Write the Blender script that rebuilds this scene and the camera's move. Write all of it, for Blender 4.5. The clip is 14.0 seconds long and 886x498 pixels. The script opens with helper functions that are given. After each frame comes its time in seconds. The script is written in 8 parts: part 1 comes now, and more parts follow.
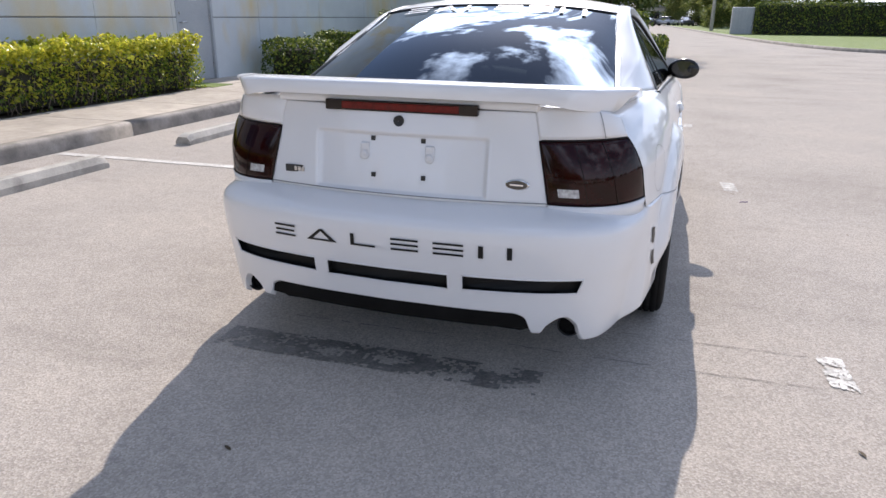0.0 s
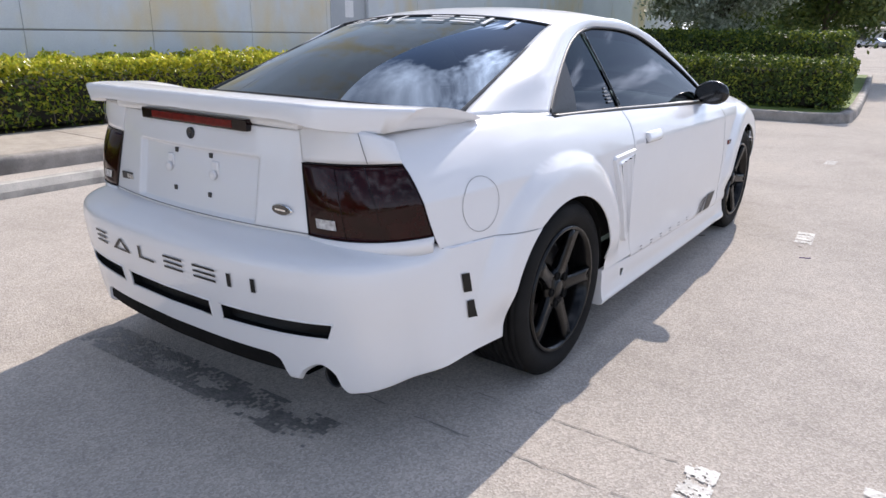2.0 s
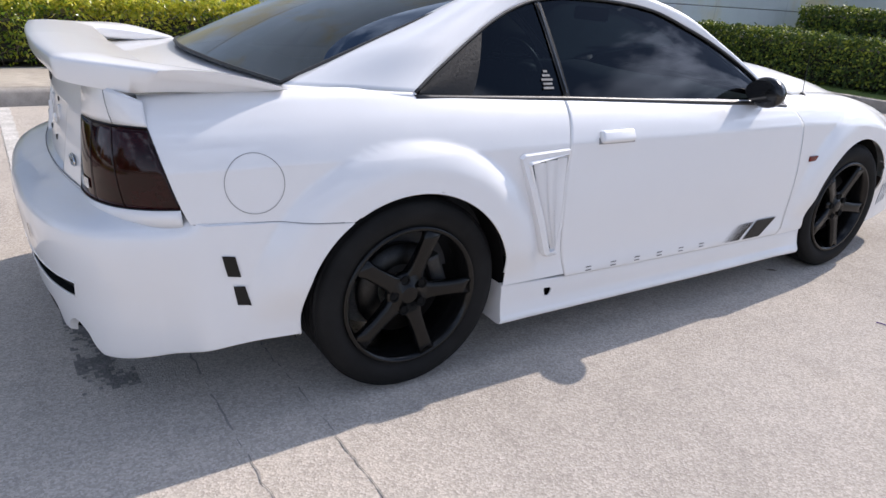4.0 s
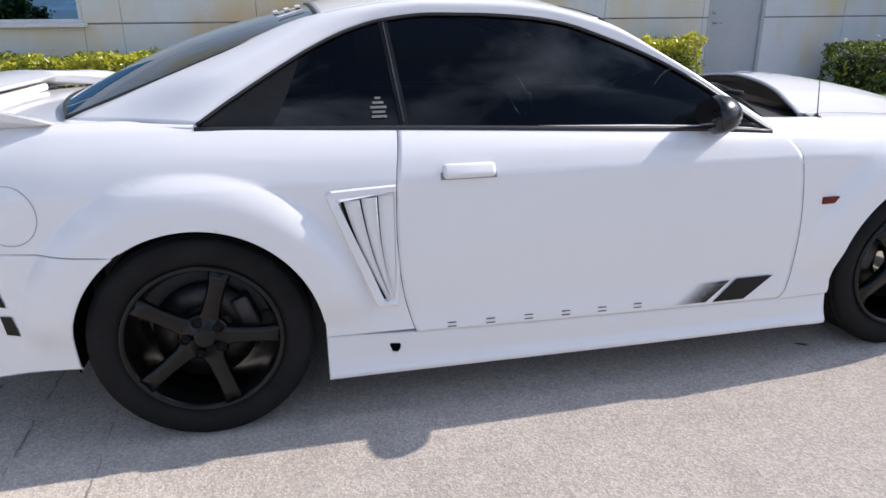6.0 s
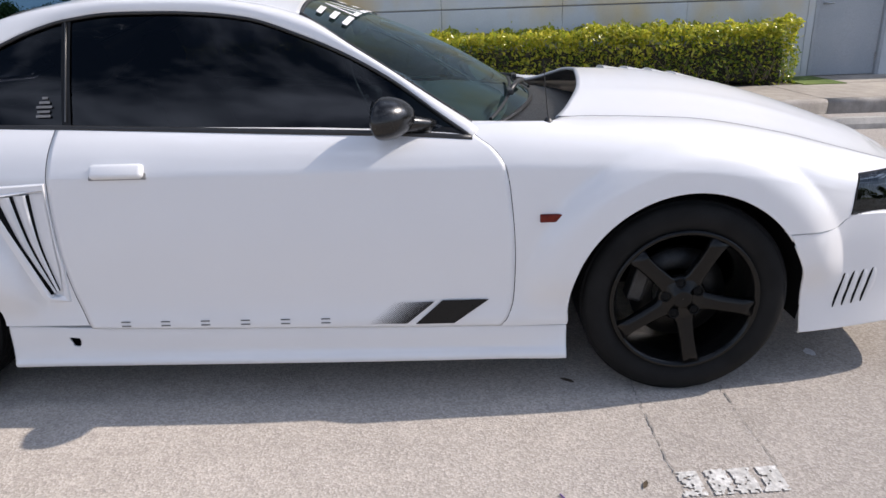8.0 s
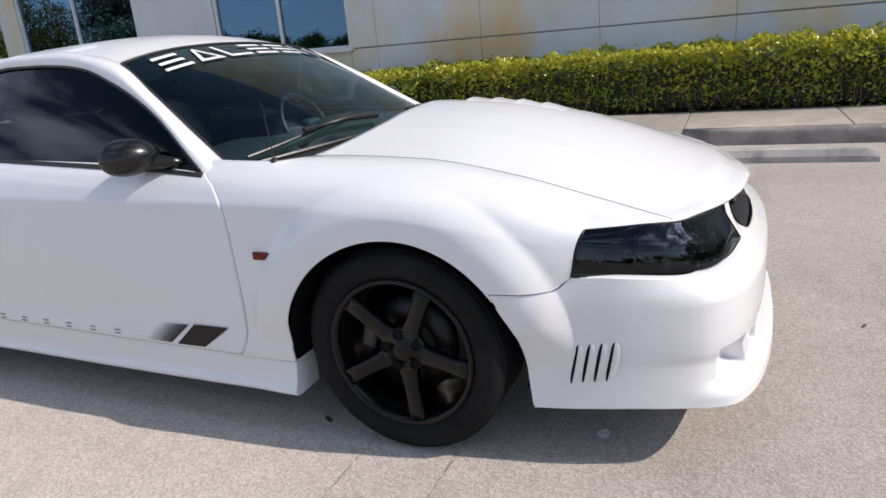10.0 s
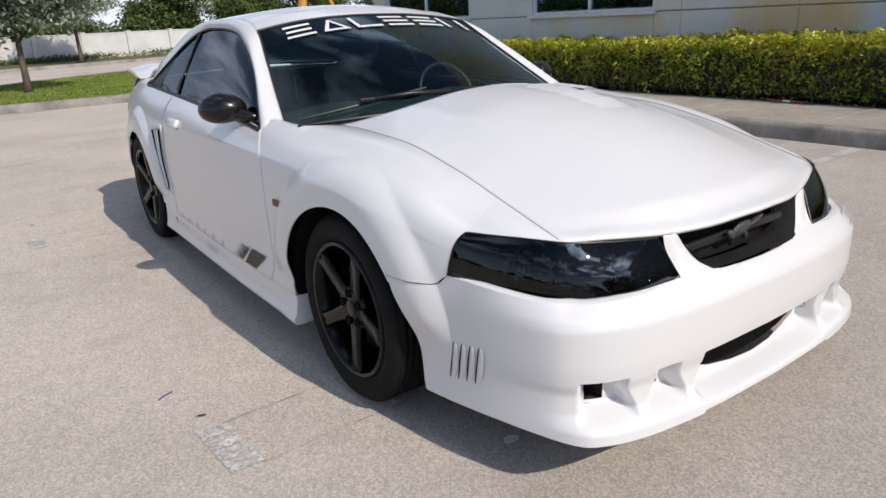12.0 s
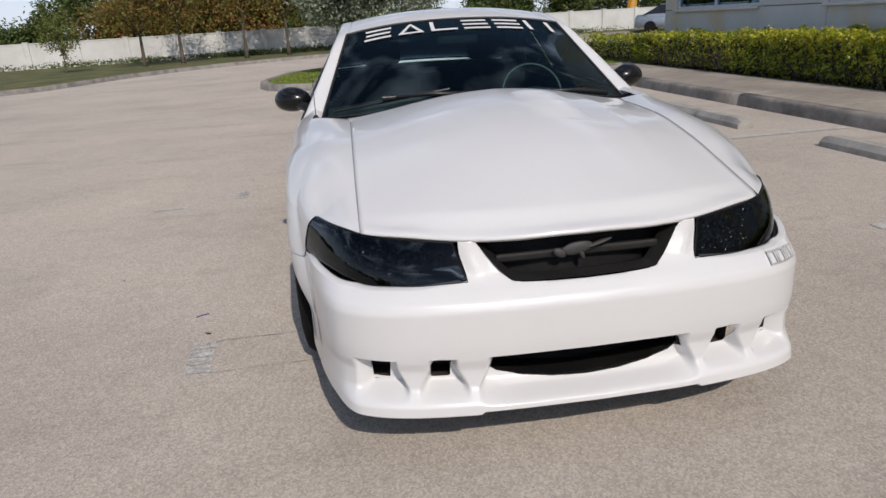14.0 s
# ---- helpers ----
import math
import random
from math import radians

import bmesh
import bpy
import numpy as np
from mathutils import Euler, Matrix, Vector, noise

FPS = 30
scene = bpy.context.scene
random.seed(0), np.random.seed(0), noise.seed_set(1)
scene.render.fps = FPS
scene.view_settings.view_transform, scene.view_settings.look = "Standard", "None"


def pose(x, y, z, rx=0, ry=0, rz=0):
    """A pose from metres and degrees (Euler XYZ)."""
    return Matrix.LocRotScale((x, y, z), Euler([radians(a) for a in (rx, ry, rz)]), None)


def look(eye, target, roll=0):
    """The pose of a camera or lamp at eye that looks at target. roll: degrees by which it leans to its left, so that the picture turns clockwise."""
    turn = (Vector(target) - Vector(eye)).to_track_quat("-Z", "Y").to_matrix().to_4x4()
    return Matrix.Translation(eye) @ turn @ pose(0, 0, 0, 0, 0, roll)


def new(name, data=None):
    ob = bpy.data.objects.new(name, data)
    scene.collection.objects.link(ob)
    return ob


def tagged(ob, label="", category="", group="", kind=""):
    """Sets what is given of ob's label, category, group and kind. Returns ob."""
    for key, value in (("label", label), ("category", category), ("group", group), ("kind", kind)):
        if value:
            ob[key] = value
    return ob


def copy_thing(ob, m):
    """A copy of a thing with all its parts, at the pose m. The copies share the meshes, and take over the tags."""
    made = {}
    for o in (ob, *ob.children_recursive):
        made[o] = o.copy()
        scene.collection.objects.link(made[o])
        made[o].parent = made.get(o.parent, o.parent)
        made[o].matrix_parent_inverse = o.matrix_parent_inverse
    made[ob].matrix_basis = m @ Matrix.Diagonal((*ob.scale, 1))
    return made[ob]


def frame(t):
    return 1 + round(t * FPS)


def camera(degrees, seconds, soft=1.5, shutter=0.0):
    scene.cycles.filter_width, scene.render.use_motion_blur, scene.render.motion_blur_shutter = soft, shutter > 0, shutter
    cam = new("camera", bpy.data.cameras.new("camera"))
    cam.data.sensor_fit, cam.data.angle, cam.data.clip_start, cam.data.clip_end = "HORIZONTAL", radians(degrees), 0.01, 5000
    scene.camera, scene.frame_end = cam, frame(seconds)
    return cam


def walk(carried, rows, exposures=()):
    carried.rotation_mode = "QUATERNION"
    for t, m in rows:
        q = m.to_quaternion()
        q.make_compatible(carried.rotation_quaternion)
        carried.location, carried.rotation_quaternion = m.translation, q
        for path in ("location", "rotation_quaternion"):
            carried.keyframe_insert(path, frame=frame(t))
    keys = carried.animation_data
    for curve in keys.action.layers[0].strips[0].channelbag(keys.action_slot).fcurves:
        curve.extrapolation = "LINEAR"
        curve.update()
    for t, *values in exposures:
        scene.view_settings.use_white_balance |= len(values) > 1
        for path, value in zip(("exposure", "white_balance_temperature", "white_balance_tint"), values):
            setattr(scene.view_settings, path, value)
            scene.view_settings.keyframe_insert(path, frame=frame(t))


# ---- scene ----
cam = camera(66.4, 14.0)
PATH = [
    (0, (0.868, -2.996, 1.244), (0.267, -1.203, 0.594), 0.4),
    (0.5, (1.157, -2.833, 1.232), (0.393, -1.099, 0.592), 0.9),
    (1, (1.445, -2.635, 1.228), (0.574, -0.938, 0.627), 0.1),
    (1.5, (1.701, -2.439, 1.219), (0.732, -0.81, 0.579), 0.4),
    (2, (1.92, -2.148, 1.223), (0.797, -0.608, 0.616), 0.8),
    (2.5, (2.134, -1.907, 1.216), (0.882, -0.457, 0.642), -1.2),
    (2.7, (2.244, -1.791, 1.217), (0.928, -0.404, 0.634), -0.1),
    (4.8, (2.702, -0.494, 1.299), (1.009, 0.328, 0.622), 0.4),
    (5, (2.743, -0.358, 1.266), (1.009, 0.414, 0.635), -1.2),
    (5.5, (2.839, -0.034, 1.248), (1.053, 0.572, 0.583), -0.8),
    (6, (2.858, 0.31, 1.249), (1.011, 0.717, 0.6), -0.5),
    (6.5, (2.874, 0.674, 1.269), (0.997, 0.982, 0.654), -2.1),
    (7, (2.923, 1.076, 1.262), (1.05, 1.29, 0.595), -0.6),
    (7.5, (2.899, 1.438, 1.248), (1.023, 1.515, 0.561), 0.4),
    (8, (2.878, 1.877, 1.243), (0.996, 1.81, 0.57), -2.0),
    (8.5, (2.832, 2.266, 1.259), (0.968, 2.01, 0.579), -2.2),
    (9, (2.701, 2.708, 1.256), (0.879, 2.302, 0.539), -2.5),
    (9.2, (2.657, 2.905, 1.247), (0.846, 2.411, 0.556), -3.4),
    (11.3, (2.126, 4.146, 1.215), (0.766, 2.831, 0.565), -2.9),
    (11.5, (2.052, 4.243, 1.228), (0.785, 2.86, 0.534), -2.4),
    (12, (1.817, 4.501, 1.256), (0.728, 2.953, 0.61), -2.8),
    (12.5, (1.531, 4.731, 1.29), (0.643, 3.051, 0.666), -3.4),
    (13, (1.237, 4.941, 1.282), (0.509, 3.201, 0.616), -1.6),
    (13.2, (1.101, 5.005, 1.307), (0.476, 3.222, 0.653), -3.2),
    (13.5, (0.949, 5.139, 1.297), (0.447, 3.314, 0.652), -2.7),
    (14, (0.64, 5.264, 1.284), (0.394, 3.385, 0.644), -3.4),
]
EXPOSURES = [(0, 0.47, 6460, 16), (1.5, 0.54, 6440, 16), (2.5, 0.53, 6440, 16), (5.5, 0.43, 6380, 16), (7, 0.36, 6420, 16), (8.5, 0.18, 6470, 16), (11.5, -0.14, 6540, 14), (14, -0.62, 6600, 14)]
walk(cam, [(t, look(eye, target, roll)) for t, eye, target, roll in PATH], EXPOSURES)

# ---------------------------------------------------------------- daylight
SUN_TO = Vector((-0.115, 0.77, 0.66)).normalized()
world = bpy.data.worlds.new("sky")
scene.world = world
world.use_nodes = True
wn, wl = world.node_tree.nodes, world.node_tree.links
sky = wn.new("ShaderNodeTexSky")
sky.sky_type = "NISHITA"
sky.sun_disc = False
sky.sun_elevation = math.asin(SUN_TO.z)
sky.sun_rotation = math.atan2(SUN_TO.x, SUN_TO.y)
sky.air_density, sky.dust_density, sky.ozone_density = 1.0, 0.3, 1.6
# broken fair-weather cloud over the blue
tc = wn.new("ShaderNodeTexCoord")
sep = wn.new("ShaderNodeSeparateXYZ")
wl.new(tc.outputs["Generated"], sep.inputs[0])
zup = wn.new("ShaderNodeMath"); zup.operation = "MAXIMUM"; zup.inputs[1].default_value = 0.0
wl.new(sep.outputs[2], zup.inputs[0])
zadd = wn.new("ShaderNodeMath"); zadd.inputs[1].default_value = 0.16
wl.new(zup.outputs[0], zadd.inputs[0])
flat = wn.new("ShaderNodeCombineXYZ")
for axis in range(2):
    dv = wn.new("ShaderNodeMath"); dv.operation = "DIVIDE"
    wl.new(sep.outputs[axis], dv.inputs[0]); wl.new(zadd.outputs[0], dv.inputs[1])
    wl.new(dv.outputs[0], flat.inputs[axis])
cloud = wn.new("ShaderNodeTexNoise")
cloud.inputs["Scale"].default_value = 2.0
cloud.inputs["Detail"].default_value = 7
cloud.inputs["Roughness"].default_value = 0.58
cloud.inputs["Distortion"].default_value = 0.15
wl.new(flat.outputs[0], cloud.inputs["Vector"])
cr = wn.new("ShaderNodeValToRGB")
cr.color_ramp.elements[0].position, cr.color_ramp.elements[1].position = 0.49, 0.64
wl.new(cloud.outputs["Fac"], cr.inputs[0])
cmix = wn.new("ShaderNodeMix"); cmix.data_type = "RGBA"
glow = wn.new("ShaderNodeVectorMath"); glow.operation = "DOT_PRODUCT"
glow.inputs[1].default_value = SUN_TO
wl.new(tc.outputs["Generated"], glow.inputs[0])
gpow = wn.new("ShaderNodeMath"); gpow.operation = "POWER"; gpow.use_clamp = False
gmax = wn.new("ShaderNodeMath"); gmax.operation = "MAXIMUM"; gmax.inputs[1].default_value = 0.0
wl.new(glow.outputs["Value"], gmax.inputs[0]); wl.new(gmax.outputs[0], gpow.inputs[0]); gpow.inputs[1].default_value = 16.0
gmul = wn.new("ShaderNodeMath"); gmul.operation = "MULTIPLY_ADD"; gmul.inputs[1].default_value = 150.0; gmul.inputs[2].default_value = 12.5
wl.new(gpow.outputs[0], gmul.inputs[0])
# clouds that face the sun are lit from the front
facing = wn.new("ShaderNodeVectorMath"); facing.operation = "DOT_PRODUCT"
facing.inputs[1].default_value = (-SUN_TO.x, -SUN_TO.y, 0.0)
wl.new(tc.outputs["Generated"], facing.inputs[0])
front_lit = wn.new("ShaderNodeMath"); front_lit.operation = "MULTIPLY_ADD"; front_lit.inputs[1].default_value = 0.35; front_lit.inputs[2].default_value = 1.0
fmax = wn.new("ShaderNodeMath"); fmax.operation = "MAXIMUM"; fmax.inputs[1].default_value = 0.0
wl.new(facing.outputs["Value"], fmax.inputs[0]); wl.new(fmax.outputs[0], front_lit.inputs[0])
lit = wn.new("ShaderNodeMath"); lit.operation = "MULTIPLY"
wl.new(gmul.outputs[0], lit.inputs[0]); wl.new(front_lit.outputs[0], lit.inputs[1])
ccol = wn.new("ShaderNodeCombineXYZ")
for axis, tone in enumerate((0.84, 0.97, 1.20)):
    tm = wn.new("ShaderNodeMath"); tm.operation = "MULTIPLY"; tm.inputs[1].default_value = tone
    wl.new(lit.outputs[0], tm.inputs[0]); wl.new(tm.outputs[0], ccol.inputs[axis])
# banks of bright cloud towards the horizon
bank = wn.new("ShaderNodeMapRange"); bank.interpolation_type = "SMOOTHSTEP"
for key, v in (("From Min", 0.36), ("From Max", 0.02), ("To Min", 0.0), ("To Max", 0.65)):
    bank.inputs[key].default_value = v
wl.new(sep.outputs[2], bank.inputs["Value"])
cover = wn.new("ShaderNodeMath"); cover.operation = "MAXIMUM"
wl.new(cr.outputs[0], cover.inputs[0]); wl.new(bank.outputs[0], cover.inputs[1])
wl.new(ccol.outputs[0], cmix.inputs["B"])
wl.new(cover.outputs[0], cmix.inputs["Factor"])
wl.new(sky.outputs[0], cmix.inputs["A"])
bg = wn["Background"]
bg.inputs["Strength"].default_value = 0.094
wl.new(cmix.outputs["Result"], bg.inputs["Color"])
sun_lamp = bpy.data.lights.new("sun", "SUN")
sun_lamp.energy, sun_lamp.angle, sun_lamp.color = 4.35, radians(0.53), (1.0, 0.925, 0.81)
sun_ob = new("sun", sun_lamp)
sun_ob.matrix_world = look(Vector((0, 0, 12)) + SUN_TO * 20, Vector((0, 0, 12)))

# ---------------------------------------------------------------- materials


def nodes_of(name):
    m = bpy.data.materials.new(name)
    m.use_nodes = True
    nt = m.node_tree
    return m, nt.nodes, nt.links, nt.nodes["Principled BSDF"]


def noise_node(n, l, scale, detail=4, rough=0.55, coords="Object", stretch=None):
    t = n.new("ShaderNodeTexCoord")
    x = n.new("ShaderNodeTexNoise")
    x.inputs["Scale"].default_value, x.inputs["Detail"].default_value, x.inputs["Roughness"].default_value = scale, detail, rough
    if stretch:
        mp = n.new("ShaderNodeMapping")
        mp.inputs["Scale"].default_value = stretch
        l.new(t.outputs[coords], mp.inputs[0]); l.new(mp.outputs[0], x.inputs["Vector"])
    else:
        l.new(t.outputs[coords], x.inputs["Vector"])
    return x.outputs["Fac"]


def ramp(n, l, fac, stops):
    r = n.new("ShaderNodeValToRGB")
    el = r.color_ramp.elements
    while len(el) < len(stops):
        el.new(0.5)
    for e, (p, c) in zip(el, stops):
        e.position = p
        e.color = (*c, 1) if len(c) == 3 else c
    l.new(fac, r.inputs[0])
    return r.outputs[0]


def grey(v):
    return (v, v, v)


def mix_rgb(n, l, fac, a, b, mode="MIX"):
    m = n.new("ShaderNodeMix"); m.data_type = "RGBA"; m.blend_type = mode
    for key, v in (("Factor", fac), ("A", a), ("B", b)):
        sock = [s for s in m.inputs if s.name == key and (s.type == "RGBA" if key != "Factor" else s.type == "VALUE")][0]
        if hasattr(v, "links"):
            l.new(v, sock)
        elif key == "Factor":
            sock.default_value = v
        else:
            sock.default_value = (*v, 1)
    return [o for o in m.outputs if o.type == "RGBA"][0]


def bump(n, l, height, dist, strength=1.0, after=None):
    b = n.new("ShaderNodeBump")
    b.inputs["Distance"].default_value, b.inputs["Strength"].default_value = dist, strength
    l.new(height, b.inputs["Height"])
    if after:
        l.new(after, b.inputs["Normal"])
    return b.outputs[0]


def surface(name, c0, c1, rough=0.6, scale=3.0, fine=60.0, bump_d=0.001, metal=0.0, coat=0.0, rough_var=0.1, fine_mix=0.25, stretch=None, spec=0.5):
    """Two colours mixed by broad blotches, with fine grain over it and fine relief."""
    m, n, l, p = nodes_of(name)
    big = noise_node(n, l, scale, stretch=stretch)
    small = noise_node(n, l, fine, 3)
    col = ramp(n, l, big, [(0.32, c0), (0.68, c1)])
    dark = ramp(n, l, small, [(0.3, grey(1 - fine_mix)), (0.7, grey(1.0))])
    l.new(mix_rgb(n, l, 1.0, col, dark, "MULTIPLY"), p.inputs["Base Color"])
    l.new(ramp(n, l, small, [(0.25, grey(max(rough - rough_var, 0.02))), (0.75, grey(min(rough + rough_var, 1)))]), p.inputs["Roughness"])
    p.inputs["Metallic"].default_value = metal
    p.inputs["Coat Weight"].default_value = coat
    p.inputs["Coat Roughness"].default_value = 0.03
    p.inputs["Specular IOR Level"].default_value = spec
    if bump_d:
        l.new(bump(n, l, small, bump_d), p.inputs["Normal"])
    return m


def asphalt_material():
    m, n, l, p = nodes_of("asphalt")
    grit = n.new("ShaderNodeTexVoronoi"); grit.inputs["Scale"].default_value = 150
    tco = n.new("ShaderNodeTexCoord"); l.new(tco.outputs["Object"], grit.inputs["Vector"])
    fine = noise_node(n, l, 190, 4, 0.7)
    mid = noise_node(n, l, 9, 5, 0.6)
    broad = noise_node(n, l, 0.55, 4, 0.6)
    stone = ramp(n, l, grit.outputs["Color"], [(0.10, (0.340, 0.305, 0.268)), (0.5, (0.431, 0.387, 0.339)), (0.92, (0.538, 0.486, 0.431))])
    tone = ramp(n, l, broad, [(0.30, (0.86, 0.857, 0.853)), (0.5, grey(1.0)), (0.72, (1.10, 1.09, 1.07))])
    tone2 = ramp(n, l, mid, [(0.3, grey(0.94)), (0.7, grey(1.04))])
    pits = ramp(n, l, fine, [(0.28, grey(0.40)), (0.46, grey(1.0)), (0.66, grey(1.0)), (0.74, grey(1.35))])
    c = mix_rgb(n, l, 1.0, stone, tone, "MULTIPLY")
    c = mix_rgb(n, l, 1.0, c, tone2, "MULTIPLY")
    c = mix_rgb(n, l, 0.45, c, pits, "MULTIPLY")
    # long faint stains across the lanes
    drag = noise_node(n, l, 0.8, 5, 0.6, stretch=(0.35, 1.6, 1))
    c = mix_rgb(n, l, 0.8, c, ramp(n, l, drag, [(0.30, (0.76, 0.755, 0.75)), (0.42, grey(1.0)), (0.7, grey(1.03))]), "MULTIPLY")
    l.new(c, p.inputs["Base Color"])
    p.inputs["Diffuse Roughness"].default_value = 0.35
    p.inputs["Roughness"].default_value = 0.9
    p.inputs["Specular IOR Level"].default_value = 0.08
    b1 = bump(n, l, grit.outputs["Distance"], 0.0025, 0.6)
    l.new(bump(n, l, fine, 0.002, 0.6, b1), p.inputs["Normal"])
    return m


def concrete_material(name, c0, c1, dirt=0.5, dirt_scale=2.2):
    m, n, l, p = nodes_of(name)
    big = noise_node(n, l, dirt_scale, 6, 0.65)
    fine = noise_node(n, l, 120, 4, 0.7)
    streak = noise_node(n, l, 7, 5, 0.6)
    col = ramp(n, l, big, [(0.35, tuple(v * dirt for v in c0)), (0.52, c0), (0.72, c1)])
    grain = ramp(n, l, fine, [(0.3, grey(0.75)), (0.65, grey(1.0))])
    col = mix_rgb(n, l, 1.0, col, grain, "MULTIPLY")
    col = mix_rgb(n, l, 0.6, col, ramp(n, l, streak, [(0.35, grey(0.75)), (0.6, grey(1.05))]), "MULTIPLY")
    l.new(col, p.inputs["Base Color"])
    p.inputs["Roughness"].default_value = 0.85
    l.new(bump(n, l, fine, 0.003, 0.8), p.inputs["Normal"])
    return m


def wall_material():
    """Painted tilt-up concrete, with yellow-brown sprinkler stains that run down from and along the joints."""
    m, n, l, p = nodes_of("painted_wall")
    big = noise_node(n, l, 0.9, 5, 0.6)
    fine = noise_node(n, l, 70, 4, 0.6)
    stain = noise_node(n, l, 0.55, 4, 0.62, stretch=(1, 1.0, 0.55))
    drip = noise_node(n, l, 2.2, 3, 0.5, stretch=(1, 1.6, 0.12))
    base = ramp(n, l, big, [(0.3, (0.52, 0.55, 0.565)), (0.7, (0.61, 0.64, 0.655))])
    s1 = ramp(n, l, stain, [(0.50, grey(0.0)), (0.66, grey(1.0))])
    s2 = ramp(n, l, drip, [(0.62, grey(0.0)), (0.72, grey(0.8))])
    both = n.new("ShaderNodeMath"); both.operation = "MAXIMUM"
    half = n.new("ShaderNodeMath"); half.operation = "MULTIPLY"
    l.new(s1, half.inputs[0]); l.new(s2, half.inputs[1])
    l.new(half.outputs[0], both.inputs[0])
    sc = n.new("ShaderNodeMath"); sc.operation = "MULTIPLY"; sc.inputs[1].default_value = 0.6
    l.new(s1, sc.inputs[0]); l.new(sc.outputs[0], both.inputs[1])
    col = mix_rgb(n, l, both.outputs[0], base, (0.66, 0.46, 0.12))
    # one broad rusty patch low on the wall
    tco = n.new("ShaderNodeTexCoord"); sep = n.new("ShaderNodeSeparateXYZ"); l.new(tco.outputs["Object"], sep.inputs[0])

    def node(op, a, b):
        k = n.new("ShaderNodeMath"); k.operation = op
        for i, v in enumerate((a, b)):
            if isinstance(v, (int, float)):
                k.inputs[i].default_value = v
            else:
                l.new(v, k.inputs[i])
        return k.outputs[0]
    across = node("MULTIPLY", node("ADD", sep.outputs[1], 0.15), 0.85)
    patch = node("SUBTRACT", node("ADD", 0.75, node("MULTIPLY", node("SUBTRACT", stain, 0.5), 2.2)), node("MULTIPLY", across, across))
    low_wall = ramp(n, l, node("MULTIPLY", sep.outputs[2], 0.5), [(0.60, grey(1.0)), (0.80, grey(0.0))])
    mask = ramp(n, l, patch, [(0.05, grey(0.0)), (0.85, grey(0.62))])
    col = mix_rgb(n, l, node("MULTIPLY", mask, low_wall), col, (0.52, 0.33, 0.10))
    col = mix_rgb(n, l, 0.5, col, ramp(n, l, fine, [(0.3, grey(0.85)), (0.7, grey(1.05))]), "MULTIPLY")
    l.new(col, p.inputs["Base Color"])
    p.inputs["Roughness"].default_value = 0.75
    l.new(bump(n, l, fine, 0.002, 0.6), p.inputs["Normal"])
    return m


def leaf_material(name, stops, gloss=0.45, through_light=0.35):
    m, n, l, p = nodes_of(name)
    g = n.new("ShaderNodeNewGeometry")
    col = ramp(n, l, g.outputs["Random Per Island"], stops)
    l.new(mix_rgb(n, l, 0.55, col, ramp(n, l, noise_node(n, l, 1.6, 4), [(0.35, grey(0.55)), (0.65, grey(1.15))]), "MULTIPLY"), p.inputs["Base Color"])
    p.inputs["Roughness"].default_value = gloss
    p.inputs["Transmission Weight"].default_value = 0.0
    tr = n.new("ShaderNodeBsdfTranslucent")
    l.new(col, tr.inputs["Color"])
    mx = n.new("ShaderNodeMixShader"); mx.inputs[0].default_value = through_light
    l.new(p.outputs[0], mx.inputs[1]); l.new(tr.outputs[0], mx.inputs[2])
    l.new(mx.outputs[0], n["Material Output"].inputs[0])
    return m


def tinted_glass(name, tint, gloss_rough=0.01, ior=1.5, boost=1.0, sheen=(0.95, 0.97, 1.0)):
    """A thin tinted pane: clear tint behind a sharp surface reflection."""
    m, n, l, p = nodes_of(name)
    n.remove(p)
    fr = n.new("ShaderNodeFresnel"); fr.inputs["IOR"].default_value = ior
    k = n.new("ShaderNodeMath"); k.operation = "MULTIPLY"; k.use_clamp = True; k.inputs[1].default_value = boost
    l.new(fr.outputs[0], k.inputs[0])
    tr = n.new("ShaderNodeBsdfTransparent"); tr.inputs["Color"].default_value = (*tint, 1)
    gl = n.new("ShaderNodeBsdfGlossy"); gl.inputs["Roughness"].default_value = gloss_rough
    gl.inputs["Color"].default_value = (*sheen, 1)
    mx = n.new("ShaderNodeMixShader")
    l.new(k.outputs[0], mx.inputs[0]); l.new(tr.outputs[0], mx.inputs[1]); l.new(gl.outputs[0], mx.inputs[2])
    l.new(mx.outputs[0], n["Material Output"].inputs[0])
    return m


def paint_material():
    m, n, l, p = nodes_of("white_paint")
    big = noise_node(n, l, 1.4, 4)
    l.new(ramp(n, l, big, [(0.3, (0.69, 0.69, 0.695)), (0.7, (0.72, 0.72, 0.72))]), p.inputs["Base Color"])
    dust = noise_node(n, l, 22, 5, 0.65)
    l.new(ramp(n, l, dust, [(0.3, grey(0.32)), (0.7, grey(0.42))]), p.inputs["Roughness"])
    p.inputs["Coat Weight"].default_value = 0.8
    l.new(ramp(n, l, dust, [(0.35, grey(0.03)), (0.7, grey(0.09))]), p.inputs["Coat Roughness"])
    p.inputs["Coat IOR"].default_value = 1.5
    return m


